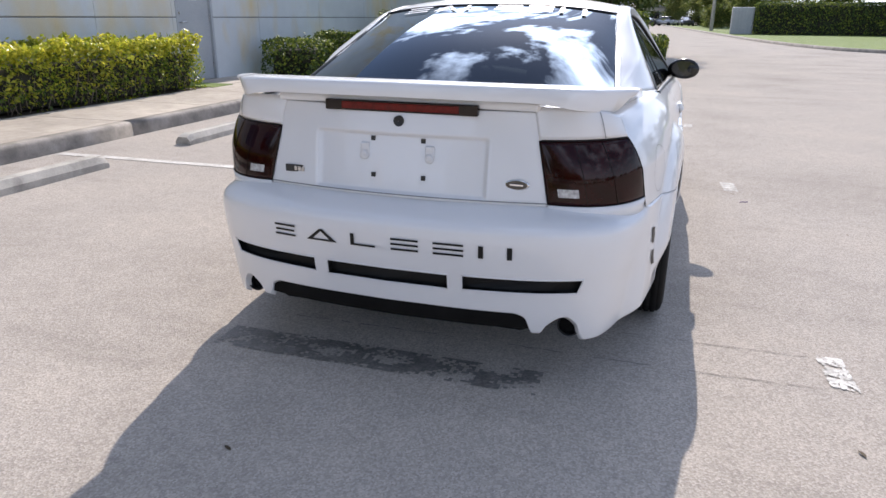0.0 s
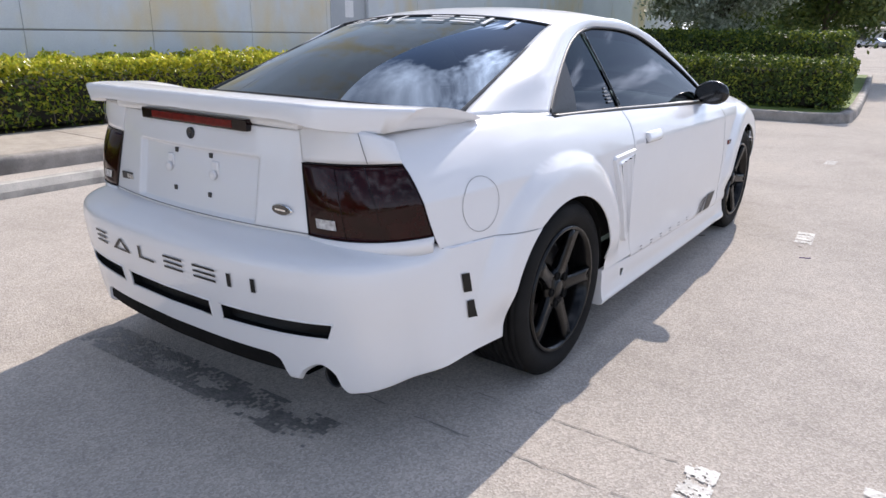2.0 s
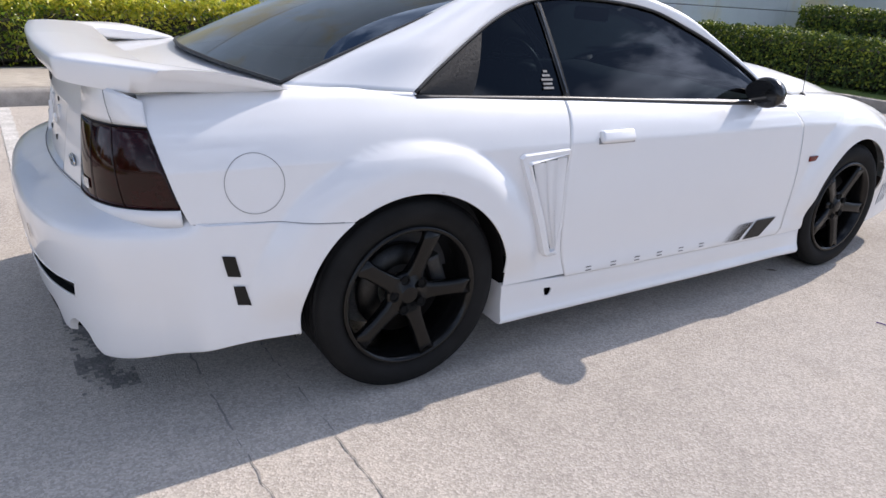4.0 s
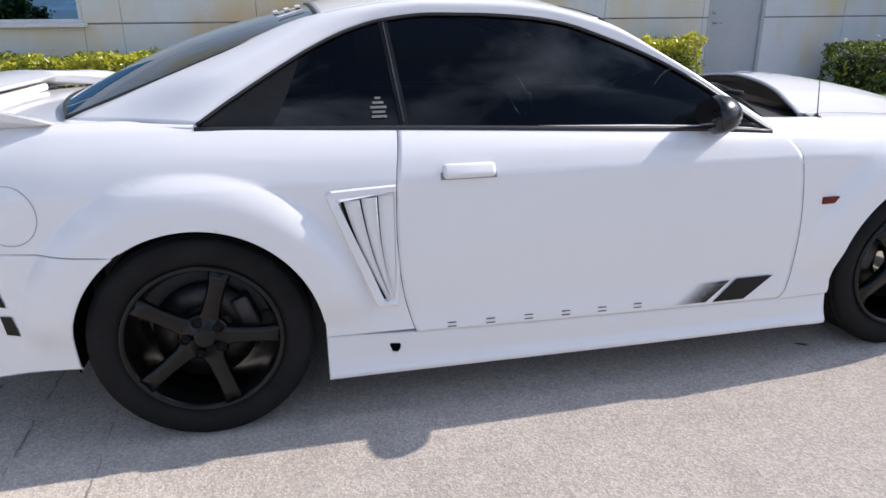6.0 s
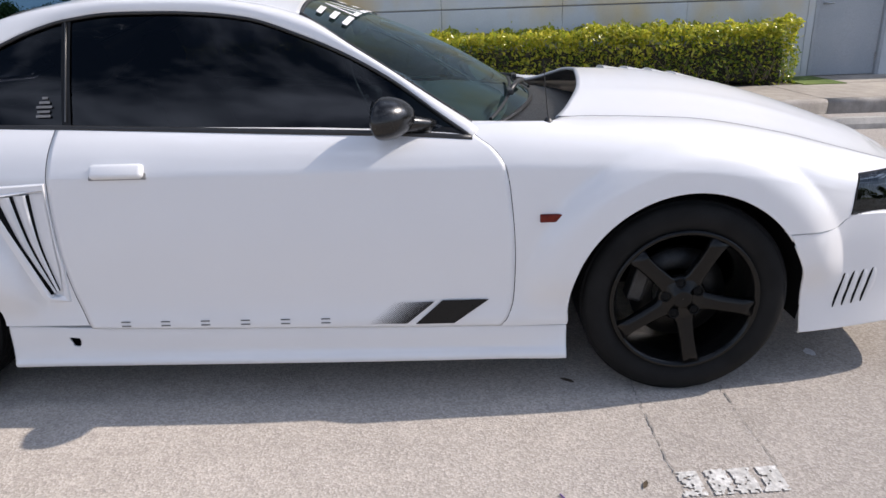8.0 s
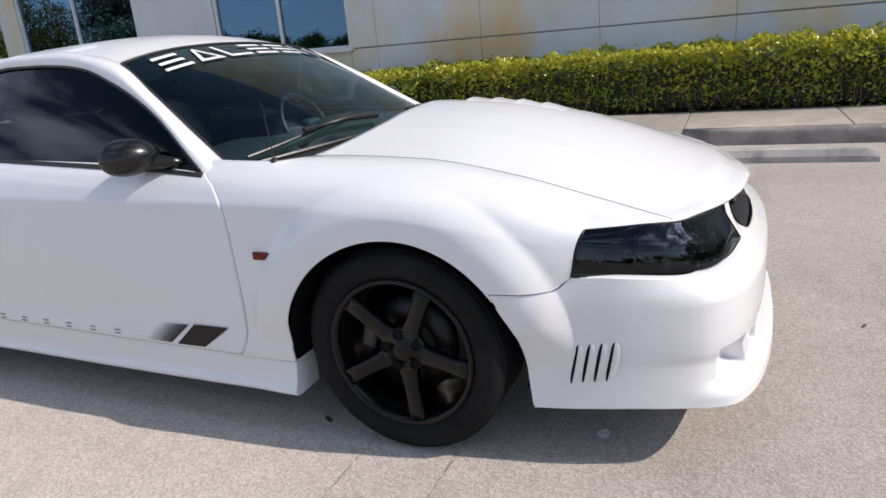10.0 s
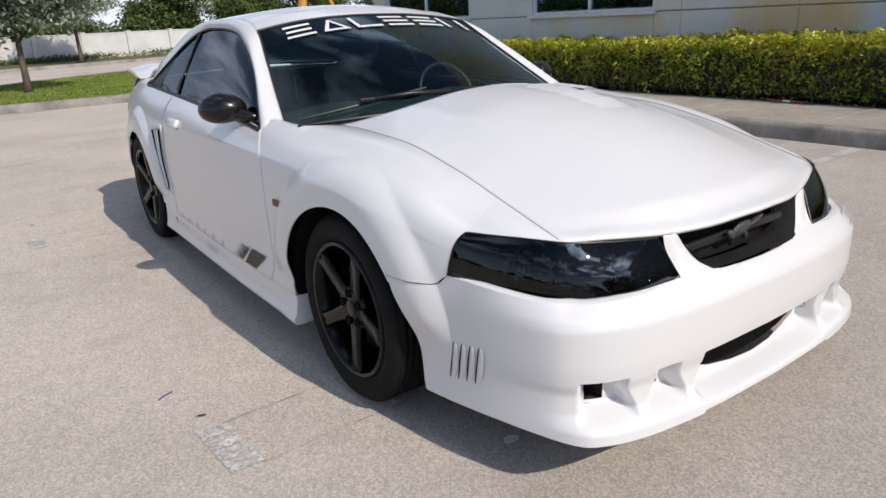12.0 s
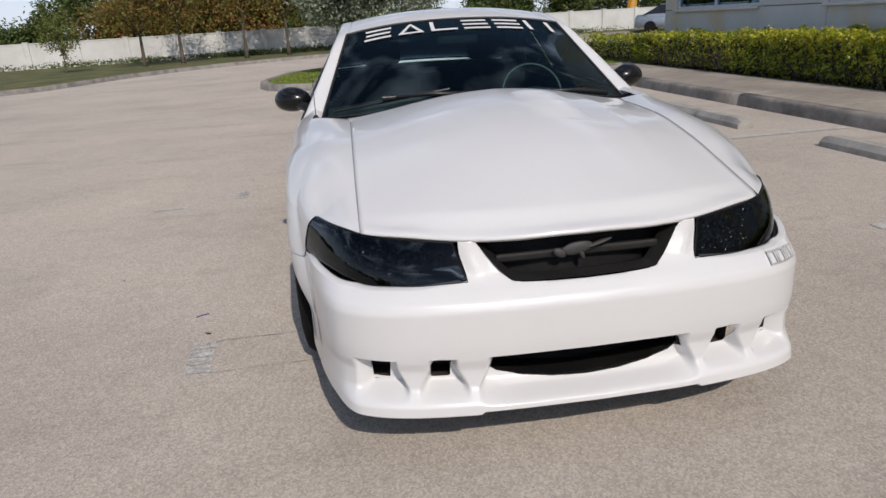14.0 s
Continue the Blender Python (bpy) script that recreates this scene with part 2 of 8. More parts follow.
M_PAINT = paint_material()
M_ASPHALT = asphalt_material()
M_WALK = concrete_material("sidewalk_concrete", (0.40, 0.355, 0.30), (0.52, 0.465, 0.39), 0.8, 0.9)
M_KERB = concrete_material("kerb_concrete", (0.31, 0.285, 0.255), (0.42, 0.385, 0.345), 0.6, 2.6)
M_STOP = concrete_material("wheel_stop_concrete", (0.44, 0.42, 0.38), (0.56, 0.53, 0.48), 0.65, 3.0)
M_WALL = wall_material()
M_JOINT = surface("joint_grey", grey(0.22), grey(0.30), 0.8)
M_DOOR_GREY = surface("grey_door_paint", (0.40, 0.43, 0.46), (0.46, 0.48, 0.50), 0.45, 2.0, 90, 0.0005)
M_FRAME = surface("white_window_frame", grey(0.62), grey(0.72), 0.4, 3, 80, 0.0004)
M_STEEL = surface("brushed_steel", grey(0.45), grey(0.6), 0.3, 6, 200, 0.0002, metal=1.0)
M_PAPER = surface("white_paper", grey(0.78), grey(0.82), 0.8, 6, 120, 0.0003)
M_WINDOW = tinted_glass("office_glass", (0.05, 0.07, 0.09), 0.01, 1.6, 3.0, (0.33, 0.64, 0.95))
# shade of the unlit rooms, put into a near-black colour
M_ROOM_SHADE = surface("unlit_room_shade", grey(0.015), grey(0.03), 0.9)
M_SOIL = surface("mulch", (0.05, 0.035, 0.022), (0.11, 0.08, 0.05), 0.95, 6, 60, 0.02)
M_GRASS = leaf_material("grass_blades", [(0.0, (0.15, 0.21, 0.03)), (0.5, (0.25, 0.33, 0.045)), (1.0, (0.38, 0.42, 0.09))], 0.6, 0.35)
M_TURF = surface("turf", (0.09, 0.15, 0.022), (0.17, 0.23, 0.045), 0.9, 3, 45, 0.02)
M_HEDGE = leaf_material("hedge_leaf", [(0.0, (0.06, 0.12, 0.014)), (0.35, (0.15, 0.24, 0.022)), (0.7, (0.33, 0.38, 0.03)), (1.0, (0.62, 0.56, 0.05))], 0.28, 0.45)
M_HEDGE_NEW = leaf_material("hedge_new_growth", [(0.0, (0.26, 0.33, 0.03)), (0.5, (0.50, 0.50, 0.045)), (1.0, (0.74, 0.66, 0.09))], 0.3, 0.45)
M_HEDGE_DARK = leaf_material("dark_hedge_leaf", [(0.0, (0.03, 0.06, 0.010)), (0.6, (0.08, 0.13, 0.018)), (1.0, (0.34, 0.38, 0.04))], 0.6, 0.22)
# twig brown, blackened for the shade inside a hedge
M_TWIG_SHADE = surface("twig_brown_shade", (0.018, 0.017, 0.010), (0.038, 0.034, 0.022), 0.9, 8, 60, 0.004)
M_STEM = surface("pale_hedge_stem", (0.18, 0.14, 0.105), (0.34, 0.27, 0.21), 0.85, 9, 70, 0.001)
M_VERGE = surface("patchy_verge", (0.075, 0.10, 0.022), (0.21, 0.19, 0.075), 0.9, 0.9, 30, 0.03, fine_mix=0.4)
M_BARK = surface("bark", (0.07, 0.055, 0.04), (0.16, 0.13, 0.10), 0.9, 9, 70, 0.008, stretch=(1, 1, 0.25))
M_SILVER = leaf_material("silver_leaf", [(0.0, (0.16, 0.19, 0.125)), (0.5, (0.30, 0.34, 0.25)), (1.0, (0.50, 0.54, 0.44))], 0.55, 0.25)
M_RUST_LEAF = leaf_material("russet_leaf", [(0.0, (0.12, 0.095, 0.028)), (0.35, (0.28, 0.16, 0.042)), (0.6, (0.38, 0.19, 0.05)), (0.7, (0.17, 0.20, 0.04)), (1.0, (0.31, 0.31, 0.07))], 0.6, 0.35)
M_TREE_LEAF = leaf_material("woodland_leaf", [(0.0, (0.035, 0.065, 0.016)), (0.5, (0.085, 0.13, 0.028)), (1.0, (0.19, 0.22, 0.055))], 0.6, 0.3)
M_ROAD_LEAF = leaf_material("roadside_leaf", [(0.0, (0.06, 0.09, 0.02)), (0.5, (0.15, 0.19, 0.045)), (1.0, (0.32, 0.32, 0.09))], 0.6, 0.35)
M_FENCE = surface("white_precast_fence", (0.62, 0.62, 0.59), (0.74, 0.74, 0.71), 0.7, 1.2, 60, 0.002)
M_WHITE_LINE = surface("worn_road_paint", (0.50, 0.485, 0.45), (0.76, 0.745, 0.71), 0.8, 14, 70, 0.002, fine_mix=0.45)
M_BAY_LINE = surface("faded_bay_line", (0.47, 0.45, 0.42), (0.66, 0.64, 0.61), 0.85, 9, 70, 0.002, fine_mix=0.4)
M_OIL = surface("old_tar_patch", (0.22, 0.205, 0.188), (0.33, 0.305, 0.28), 0.8, 14, 110, 0.003, fine_mix=0.5)
M_CRACK = surface("filled_crack", (0.24, 0.22, 0.20), (0.33, 0.305, 0.28), 0.9, 14, 110, 0.002, fine_mix=0.4)

M_RUBBER = surface("tyre_rubber", grey(0.010), grey(0.016), 0.75, 9, 140, 0.0006, spec=0.12)
M_RIM = surface("black_rim_paint", grey(0.004), grey(0.006), 0.20, 6, 120, 0.0, coat=0.0, spec=0.26, rough_var=0.02)
M_BLACK = surface("black_trim", grey(0.014), grey(0.022), 0.42, 8, 150, 0.0003)
M_GLOSS_BLACK = surface("gloss_black", grey(0.010), grey(0.014), 0.12, 5, 100, 0.0, coat=0.8, rough_var=0.04)
M_MIRROR_SHELL = surface("dark_mirror_shell", grey(0.006), grey(0.010), 0.24, 5, 140, 0.0, coat=0.0, rough_var=0.06)
M_HOLE = surface("dark_recess", grey(0.008), grey(0.014), 0.9, 8, 60, 0.0, spec=0.1)
M_MESH = surface("black_grille_mesh", grey(0.007), grey(0.012), 0.55, 8, 60, 0.0005, spec=0.25)
M_DUCT = surface("brown_duct", (0.035, 0.022, 0.016), (0.06, 0.04, 0.03), 0.8, 9, 60, 0.0)
M_DISC = surface("brake_disc_steel", grey(0.03), grey(0.05), 0.45, 20, 200, 0.0003, metal=1.0)
M_CALIPER = surface("brake_caliper_grey", grey(0.04), grey(0.07), 0.5, 20, 120, 0.0006, metal=0.6)
M_CHROME = surface("chrome", grey(0.75), grey(0.85), 0.08, 6, 100, 0.0, metal=1.0, rough_var=0.03)
M_TAIL = surface("smoked_red_lens", (0.010, 0.0012, 0.0012), (0.026, 0.003, 0.003), 0.08, 12, 60, 0.0, coat=0.0, rough_var=0.03, spec=0.24)
M_TAIL_DARK = surface("smoked_lens_divider", (0.008, 0.003, 0.003), (0.012, 0.004, 0.004), 0.12, 8, 60, 0.0, coat=0.0, rough_var=0.03, spec=0.35)
M_RED = surface("red_lens", (0.20, 0.010, 0.008), (0.30, 0.018, 0.012), 0.12, 40, 90, 0.0, coat=1.0, rough_var=0.04)
M_BRAKE = surface("dim_red_lens", (0.10, 0.005, 0.004), (0.17, 0.008, 0.006), 0.18, 40, 90, 0.0, coat=0.1, rough_var=0.04, spec=0.2)
M_MARKER = surface("red_amber_lens", (0.09, 0.006, 0.004), (0.17, 0.014, 0.006), 0.2, 60, 90, 0.0, coat=0.1, rough_var=0.04, spec=0.25)
M_REVERSE = surface("clear_lens_facets", grey(0.28), grey(0.62), 0.15, 70, 160, 0.002, coat=1.0)
M_LENS = tinted_glass("smoked_headlight_lens", (0.40, 0.41, 0.43), 0.015, 1.5, 0.95, (0.86, 0.94, 1.0))


def facet_material():
    """Dark faceted reflector that glitters."""
    m, n, l, p = nodes_of("dark_facets")
    tco = n.new("ShaderNodeTexCoord")
    vo = n.new("ShaderNodeTexVoronoi"); vo.inputs["Scale"].default_value = 70
    l.new(tco.outputs["Object"], vo.inputs["Vector"])
    l.new(ramp(n, l, vo.outputs["Color"], [(0.2, grey(0.012)), (0.75, grey(0.05)), (0.95, grey(0.35))]), p.inputs["Base Color"])
    p.inputs["Metallic"].default_value = 0.9
    p.inputs["Roughness"].default_value = 0.12
    l.new(bump(n, l, vo.outputs["Distance"], 0.012, 1.0), p.inputs["Normal"])
    return m


M_FACET = facet_material()
M_TRIM_DARK = surface("dark_window_trim", grey(0.006), grey(0.010), 0.35, 8, 150, 0.0, spec=0.25)
M_WSCREEN = tinted_glass("windscreen_glass", (0.54, 0.75, 0.76), 0.006, 1.5, 1.0, (0.78, 0.95, 0.97))
M_SIDEGLASS = tinted_glass("dark_tinted_glass", (0.07, 0.073, 0.085), 0.03, 1.45, 0.8)
M_REARGLASS = tinted_glass("rear_tinted_glass", (0.03, 0.03, 0.034), 0.006, 1.5, 1.7, (0.84, 0.93, 1.0))
M_DECAL_W = surface("white_vinyl", grey(0.80), grey(0.86), 0.4, 9, 90, 0.0)
M_DECAL_B = surface("black_vinyl", grey(0.008), grey(0.011), 0.35, 9, 90, 0.0, spec=0.25)
M_DECAL_S = surface("faded_sticker", grey(0.13), grey(0.18), 0.5, 9, 90, 0.0)
M_DECAL_D = surface("dark_grey_vinyl", grey(0.09), grey(0.13), 0.4, 9, 90, 0.0)
M_DECAL_G = surface("grey_vinyl", grey(0.40), grey(0.50), 0.4, 9, 90, 0.0)
M_CABIN = surface("charcoal_cabin_cloth", grey(0.05), grey(0.075), 0.85, 9, 140, 0.0006)
M_DASH = surface("grey_dash_vinyl", grey(0.045), grey(0.065), 0.6, 9, 140, 0.0006)

# ---------------------------------------------------------------- mesh tools


def link_mesh(name, verts, faces, material, parent=None, label="", smooth=True):
    me = bpy.data.meshes.new(name)
    me.from_pydata([tuple(map(float, v)) for v in verts], [], faces)
    me.validate()
    if smooth:
        me.polygons.foreach_set("use_smooth", [True] * len(me.polygons))
    me.materials.append(material)
    me.update()
    ob = new(name, me)
    if parent:
        ob.parent = parent
    if label:
        tagged(ob, label)
    return ob


def part(name, bm, material, parent, label="", smooth=False):
    me = bpy.data.meshes.new(name)
    bm.to_mesh(me)
    bm.free()
    if smooth:
        me.polygons.foreach_set("use_smooth", [True] * len(me.polygons))
    me.materials.append(material)
    ob = new(name, me)
    if parent:
        ob.parent = parent
    if label:
        tagged(ob, label)
    return ob


def thing(name, label, category, group="", kind=""):
    return tagged(new(name), label, category, group, kind)


def box_bm(size, centre=(0, 0, 0), bevel=0.0, segments=2, bm=None, turn=None):
    own = bmesh.new()
    bmesh.ops.create_cube(own, size=1.0)
    for v in own.verts:
        v.co = Vector((v.co.x * size[0], v.co.y * size[1], v.co.z * size[2]))
    if bevel:
        bmesh.ops.bevel(own, geom=list(own.edges), offset=bevel, segments=segments, affect="EDGES", profile=0.5)
    m = Matrix.Translation(centre) @ (turn or Matrix())
    own.transform(m)
    if bm is None:
        return own
    me = bpy.data.meshes.new("tmp")
    own.to_mesh(me); own.free()
    bm.from_mesh(me)
    bpy.data.meshes.remove(me)
    return bm


def tube_bm(points, radius, sides=10, bm=None, taper=None, closed=False):
    """A tube along points; radius a number, or one for each point."""
    bm = bm or bmesh.new()
    pts = [Vector(p) for p in points]
    rings = []
    for i, p in enumerate(pts):
        if closed:
            d = pts[(i + 1) % len(pts)] - pts[i - 1]
        else:
            d = pts[min(i + 1, len(pts) - 1)] - pts[max(i - 1, 0)]
        q = d.to_track_quat("Z", "Y")
        r = radius[i] if hasattr(radius, "__len__") else radius
        rings.append([bm.verts.new(p + q @ Vector((r * math.cos(2 * math.pi * k / sides), r * math.sin(2 * math.pi * k / sides), 0))) for k in range(sides)])
    n = len(rings)
    for i in range(n if closed else n - 1):
        a, b = rings[i], rings[(i + 1) % n]
        for k in range(sides):
            bm.faces.new((a[k], a[(k + 1) % sides], b[(k + 1) % sides], b[k]))
    if not closed:
        bm.faces.new(rings[0][::-1])
        bm.faces.new(rings[-1])
    return bm


def lathe_bm(profile, sides=64, bm=None, axis="x"):
    """Turns a profile of (along, radius) about the x axis. A radius of 0 closes it."""
    bm = bm or bmesh.new()
    rings = []
    for a, r in profile:
        ring = []
        for k in range(sides):
            w = 2 * math.pi * k / sides
            ring.append(bm.verts.new((a, r * math.cos(w), r * math.sin(w))))
        rings.append(ring)
    for a, b in zip(rings[:-1], rings[1:]):
        for k in range(sides):
            bm.faces.new((a[k], a[(k + 1) % sides], b[(k + 1) % sides], b[k]))
    return bm


def pchip(xs, ys):
    """Smooth interpolation with no overshoot."""
    xs, ys = np.asarray(xs, float), np.asarray(ys, float)
    h, d = np.diff(xs), np.diff(ys) / np.diff(xs)
    m = np.zeros_like(ys)
    if len(xs) > 2:
        w1, w2 = 2 * h[1:] + h[:-1], h[1:] + 2 * h[:-1]
        ok = d[:-1] * d[1:] > 0
        safe0, safe1 = np.where(ok, d[:-1], 1), np.where(ok, d[1:], 1)
        m[1:-1] = np.where(ok, (w1 + w2) / (w1 / safe0 + w2 / safe1), 0)
    m[0], m[-1] = d[0], d[-1]

    def f(x):
        x = np.clip(np.asarray(x, float), xs[0], xs[-1])
        i = np.clip(np.searchsorted(xs, x, side="right") - 1, 0, len(xs) - 2)
        t = (x - xs[i]) / h[i]
        return ((1 + 2 * t) * (1 - t) ** 2 * ys[i] + t * (1 - t) ** 2 * h[i] * m[i]
                + t * t * (3 - 2 * t) * ys[i + 1] + t * t * (t - 1) * h[i] * m[i + 1])
    return f


def smooth(a, b, x):
    t = np.clip((np.asarray(x, float) - a) / (b - a), 0, 1)
    return t * t * (3 - 2 * t)


def inside_polygon(poly, p):
    inside = np.zeros(len(p), bool)
    n = len(poly)
    for k in range(n):
        (x0, y0), (x1, y1) = poly[k], poly[(k + 1) % n]
        cross = (y0 > p[:, 1]) != (y1 > p[:, 1])
        with np.errstate(divide="ignore", invalid="ignore"):
            xi = (x1 - x0) * (p[:, 1] - y0) / (y1 - y0 if y1 != y0 else 1e-12) + x0
        inside ^= cross & (p[:, 0] < xi)
    return inside


def to_polygon(poly, p):
    """The nearest places on a polygon's edge."""
    best, where = np.full(len(p), 1e9), p.copy()
    n = len(poly)
    for k in range(n):
        a, b = np.array(poly[k], float), np.array(poly[(k + 1) % n], float)
        t = np.clip(((p - a) @ (b - a)) / ((b - a) @ (b - a)), 0, 1)
        q = a + t[:, None] * (b - a)
        d = ((p - q) ** 2).sum(1)
        near = d < best
        best[near], where[near] = d[near], q[near]
    return where


def circle(cy, cz, r, n=72):
    return [(cy + r * math.cos(2 * math.pi * k / n), cz + r * math.sin(2 * math.pi * k / n)) for k in range(n)]


def sheet(name, grid, material, parent, holes=(), label="", thick=0.004, mirror=False, flip=False):
    """A curved panel from a grid of places (rows, columns, 3). holes: (axes, polygon, test) cut through it, with edges
    drawn onto the polygon; thick: its thickness, to the inside."""
    nu, nv = grid.shape[:2]
    p = grid.reshape(-1, 3).copy()
    idx = np.arange(nu * nv).reshape(nu, nv)
    f = np.stack([idx[:-1, :-1], idx[1:, :-1], idx[1:, 1:], idx[:-1, 1:]], -1).reshape(-1, 4)
    for axes, poly, test in holes:
        q = p[:, list(axes)]
        ins = inside_polygon(poly, q) & test(p)
        gone = ins[f].all(1)
        f = f[~gone]
        used = np.zeros(len(p), bool); used[f.ravel()] = True
        move = used & ins
        if move.any():
            p[np.ix_(np.where(move)[0], list(axes))] = to_polygon(poly, q[move])
            # the drawn edge stays on the skin: a plane through the nearest places gives the third measure
            rest = ({0, 1, 2} - set(axes)).pop()
            base = grid.reshape(-1, 3)
            base = base[test(base)]
            for i in np.where(move)[0]:
                same = base[np.sign(base[:, rest]) == np.sign(p[i, rest])]
                if len(same) < 12:
                    continue
                d = ((same[:, list(axes)] - p[i, list(axes)]) ** 2).sum(1)
                near = same[np.argpartition(d, 9)[:9]]
                fit_m = np.c_[near[:, list(axes)] - p[i, list(axes)], np.ones(9)]
                level = np.linalg.lstsq(fit_m, near[:, rest], rcond=1e-4)[0][2]
                if abs(level - p[i, rest]) < 0.03:
                    p[i, rest] = level
    if flip:
        f = f[:, ::-1]
    used = np.unique(f)
    remap = np.full(len(p), -1); remap[used] = np.arange(len(used))
    ob = link_mesh(name, p[used], remap[f].tolist(), material, parent, label)
    if mirror:
        mirror_mesh(ob)
    if thick:
        mod = ob.modifiers.new("thickness", "SOLIDIFY")
        mod.thickness, mod.offset = thick, -1
    return ob


def mirror_mesh(ob):
    me = ob.data
    me.transform(Matrix.Diagonal((-1, 1, 1, 1)))
    me.flip_normals()


def both_sides(make):
    """Builds a part on the right and its mirror image on the left."""
    return [make(False), make(True)]


def part_sided(name, bm, material, parent, left, label="", smooth=False):
    if left:
        bm.transform(Matrix.Diagonal((-1, 1, 1, 1)))
        bmesh.ops.reverse_faces(bm, faces=list(bm.faces))
    return part(name, bm, material, parent, label, smooth)

# ---------------------------------------------------------------- the car
# It stands along +y: the rear axle over y = 0, the front axle over y = 2.573, x to its right.
car = thing("car", "white two-door sports coupe with black wheels parked on the asphalt", "car")
HUB_R, HUB_F = (0.0, 0.318), (2.573, 0.318)
ARCH_R, ARCH_F = 0.366, 0.378

_y = [-0.90, -0.62, -0.30, 0.0, 0.5, 1.0, 1.5, 2.0, 2.3, 2.6, 2.9, 3.1, 3.34]
half_width = pchip(_y, [0.735, 0.820, 0.872, 0.892, 0.903, 0.906, 0.908, 0.903, 0.891, 0.868, 0.850, 0.808, 0.70])
z_crease = pchip(_y, [0.760, 0.772, 0.785, 0.790, 0.790, 0.790, 0.790, 0.790, 0.780, 0.755, 0.705, 0.655, 0.62])
x_belt = pchip(_y, [0.655, 0.722, 0.775, 0.800, 0.808, 0.810, 0.810, 0.810, 0.800, 0.792, 0.772, 0.745, 0.665])
z_belt = pchip(_y, [0.905, 0.925, 0.946, 0.950, 0.935, 0.921, 0.906, 0.893, 0.876, 0.846, 0.792, 0.722, 0.668])
x_top = pchip([-0.90, -0.62, -0.30, 0.0, 1.5, 1.88, 2.0, 2.145, 2.20, 2.3, 2.6, 2.9, 3.1, 3.34], [0.600, 0.655, 0.690, 0.700, 0.700, 0.748, 0.752, 0.742, 0.640, 0.622, 0.625, 0.629, 0.631, 0.632])
z_top = pchip(_y, [0.938, 0.955, 0.966, 0.966, 0.950, 0.935, 0.915, 0.896, 0.890, 0.876, 0.824, 0.770, 0.703])


def flare(y, z):
    """How far the skin swells over the wheel arches."""
    out = 0.0
    for (hy, hz), ra, lift in ((HUB_R, ARCH_R, 0.036), (HUB_F, ARCH_F, 0.032)):
        r = np.hypot(y - hy, z - hz)
        brow = np.clip((ra + 0.150 - r) / 0.095, 0, 1)
        out = out + lift * (1 - (1 - brow) ** 2) * smooth(0.30, 0.45, z)
    return out


def body_point(y, v):
    """The body's skin: v = 0 at the sill, 4 at the shoulder crease, 5 at the belt, 6 at the bonnet and boot seam."""
    y, v = np.broadcast_arrays(np.asarray(y, float), np.asarray(v, float))
    w, zc, xb, zb = half_width(y), z_crease(y), x_belt(y), z_belt(y)
    px = np.stack([w - 0.020, w + 0.004, w - 0.002, w + 0.002, w - 0.008], -1)
    pz = np.stack([0.20 + 0 * y, 0.285 + 0 * y, 0.372 + 0 * y, 0.58 + 0 * y, zc], -1)
    out = np.empty(y.shape + (3,))
    k = np.clip(np.floor(v).astype(int), 0, 3)
    t = np.clip(v - k, 0, 1)

    def hermite(a):
        p0 = np.take_along_axis(a, k[..., None], -1)[..., 0]
        p1 = np.take_along_axis(a, k[..., None] + 1, -1)[..., 0]
        pm = np.take_along_axis(a, np.maximum(k - 1, 0)[..., None], -1)[..., 0]
        pp = np.take_along_axis(a, np.minimum(k + 2, 4)[..., None], -1)[..., 0]
        m0, m1 = (p1 - pm) / 2, (pp - p0) / 2
        return (2 * t**3 - 3 * t**2 + 1) * p0 + (t**3 - 2 * t**2 + t) * m0 + (3 * t**2 - 2 * t**3) * p1 + (t**3 - t**2) * m1
    x_low, z_low = hermite(px), hermite(pz)
    # over the crease the skin leans in to the belt, then rolls over to the top seam
    xc = w - 0.008
    s = np.clip(v - 4, 0, 1)
    bulge = 0.018 * np.sin(np.pi * s)
    x_up, z_up = xc + (xb - xc) * s + bulge * 0.6, zc + (zb - zc) * s + bulge * 0.5
    s2 = np.clip(v - 5, 0, 1)
    xt, zt = x_top(y), z_top(y)
    roll = np.sin(np.pi * s2) * 0.012
    x_roll, z_roll = xb + (xt - xb) * s2, zb + (zt - zb) * s2 + roll
    x = np.where(v <= 4, x_low, np.where(v <= 5, x_up, x_roll))
    z = np.where(v <= 4, z_low, np.where(v <= 5, z_up, z_roll))
    x = x + flare(y, z) * (v <= 5.5)
    out[..., 0], out[..., 1], out[..., 2] = x, y, z
    return out


_vs = np.linspace(0, 5, 201)


def v_at(y, z):
    """The v at which the skin has the height z."""
    y, z = np.broadcast_arrays(np.asarray(y, float), np.asarray(z, float))
    res = np.empty(y.size)
    for i, (a, b) in enumerate(zip(y.ravel(), z.ravel())):
        res[i] = np.interp(b, body_point(np.full(201, a), _vs)[:, 2], _vs)
    return res.reshape(y.shape)


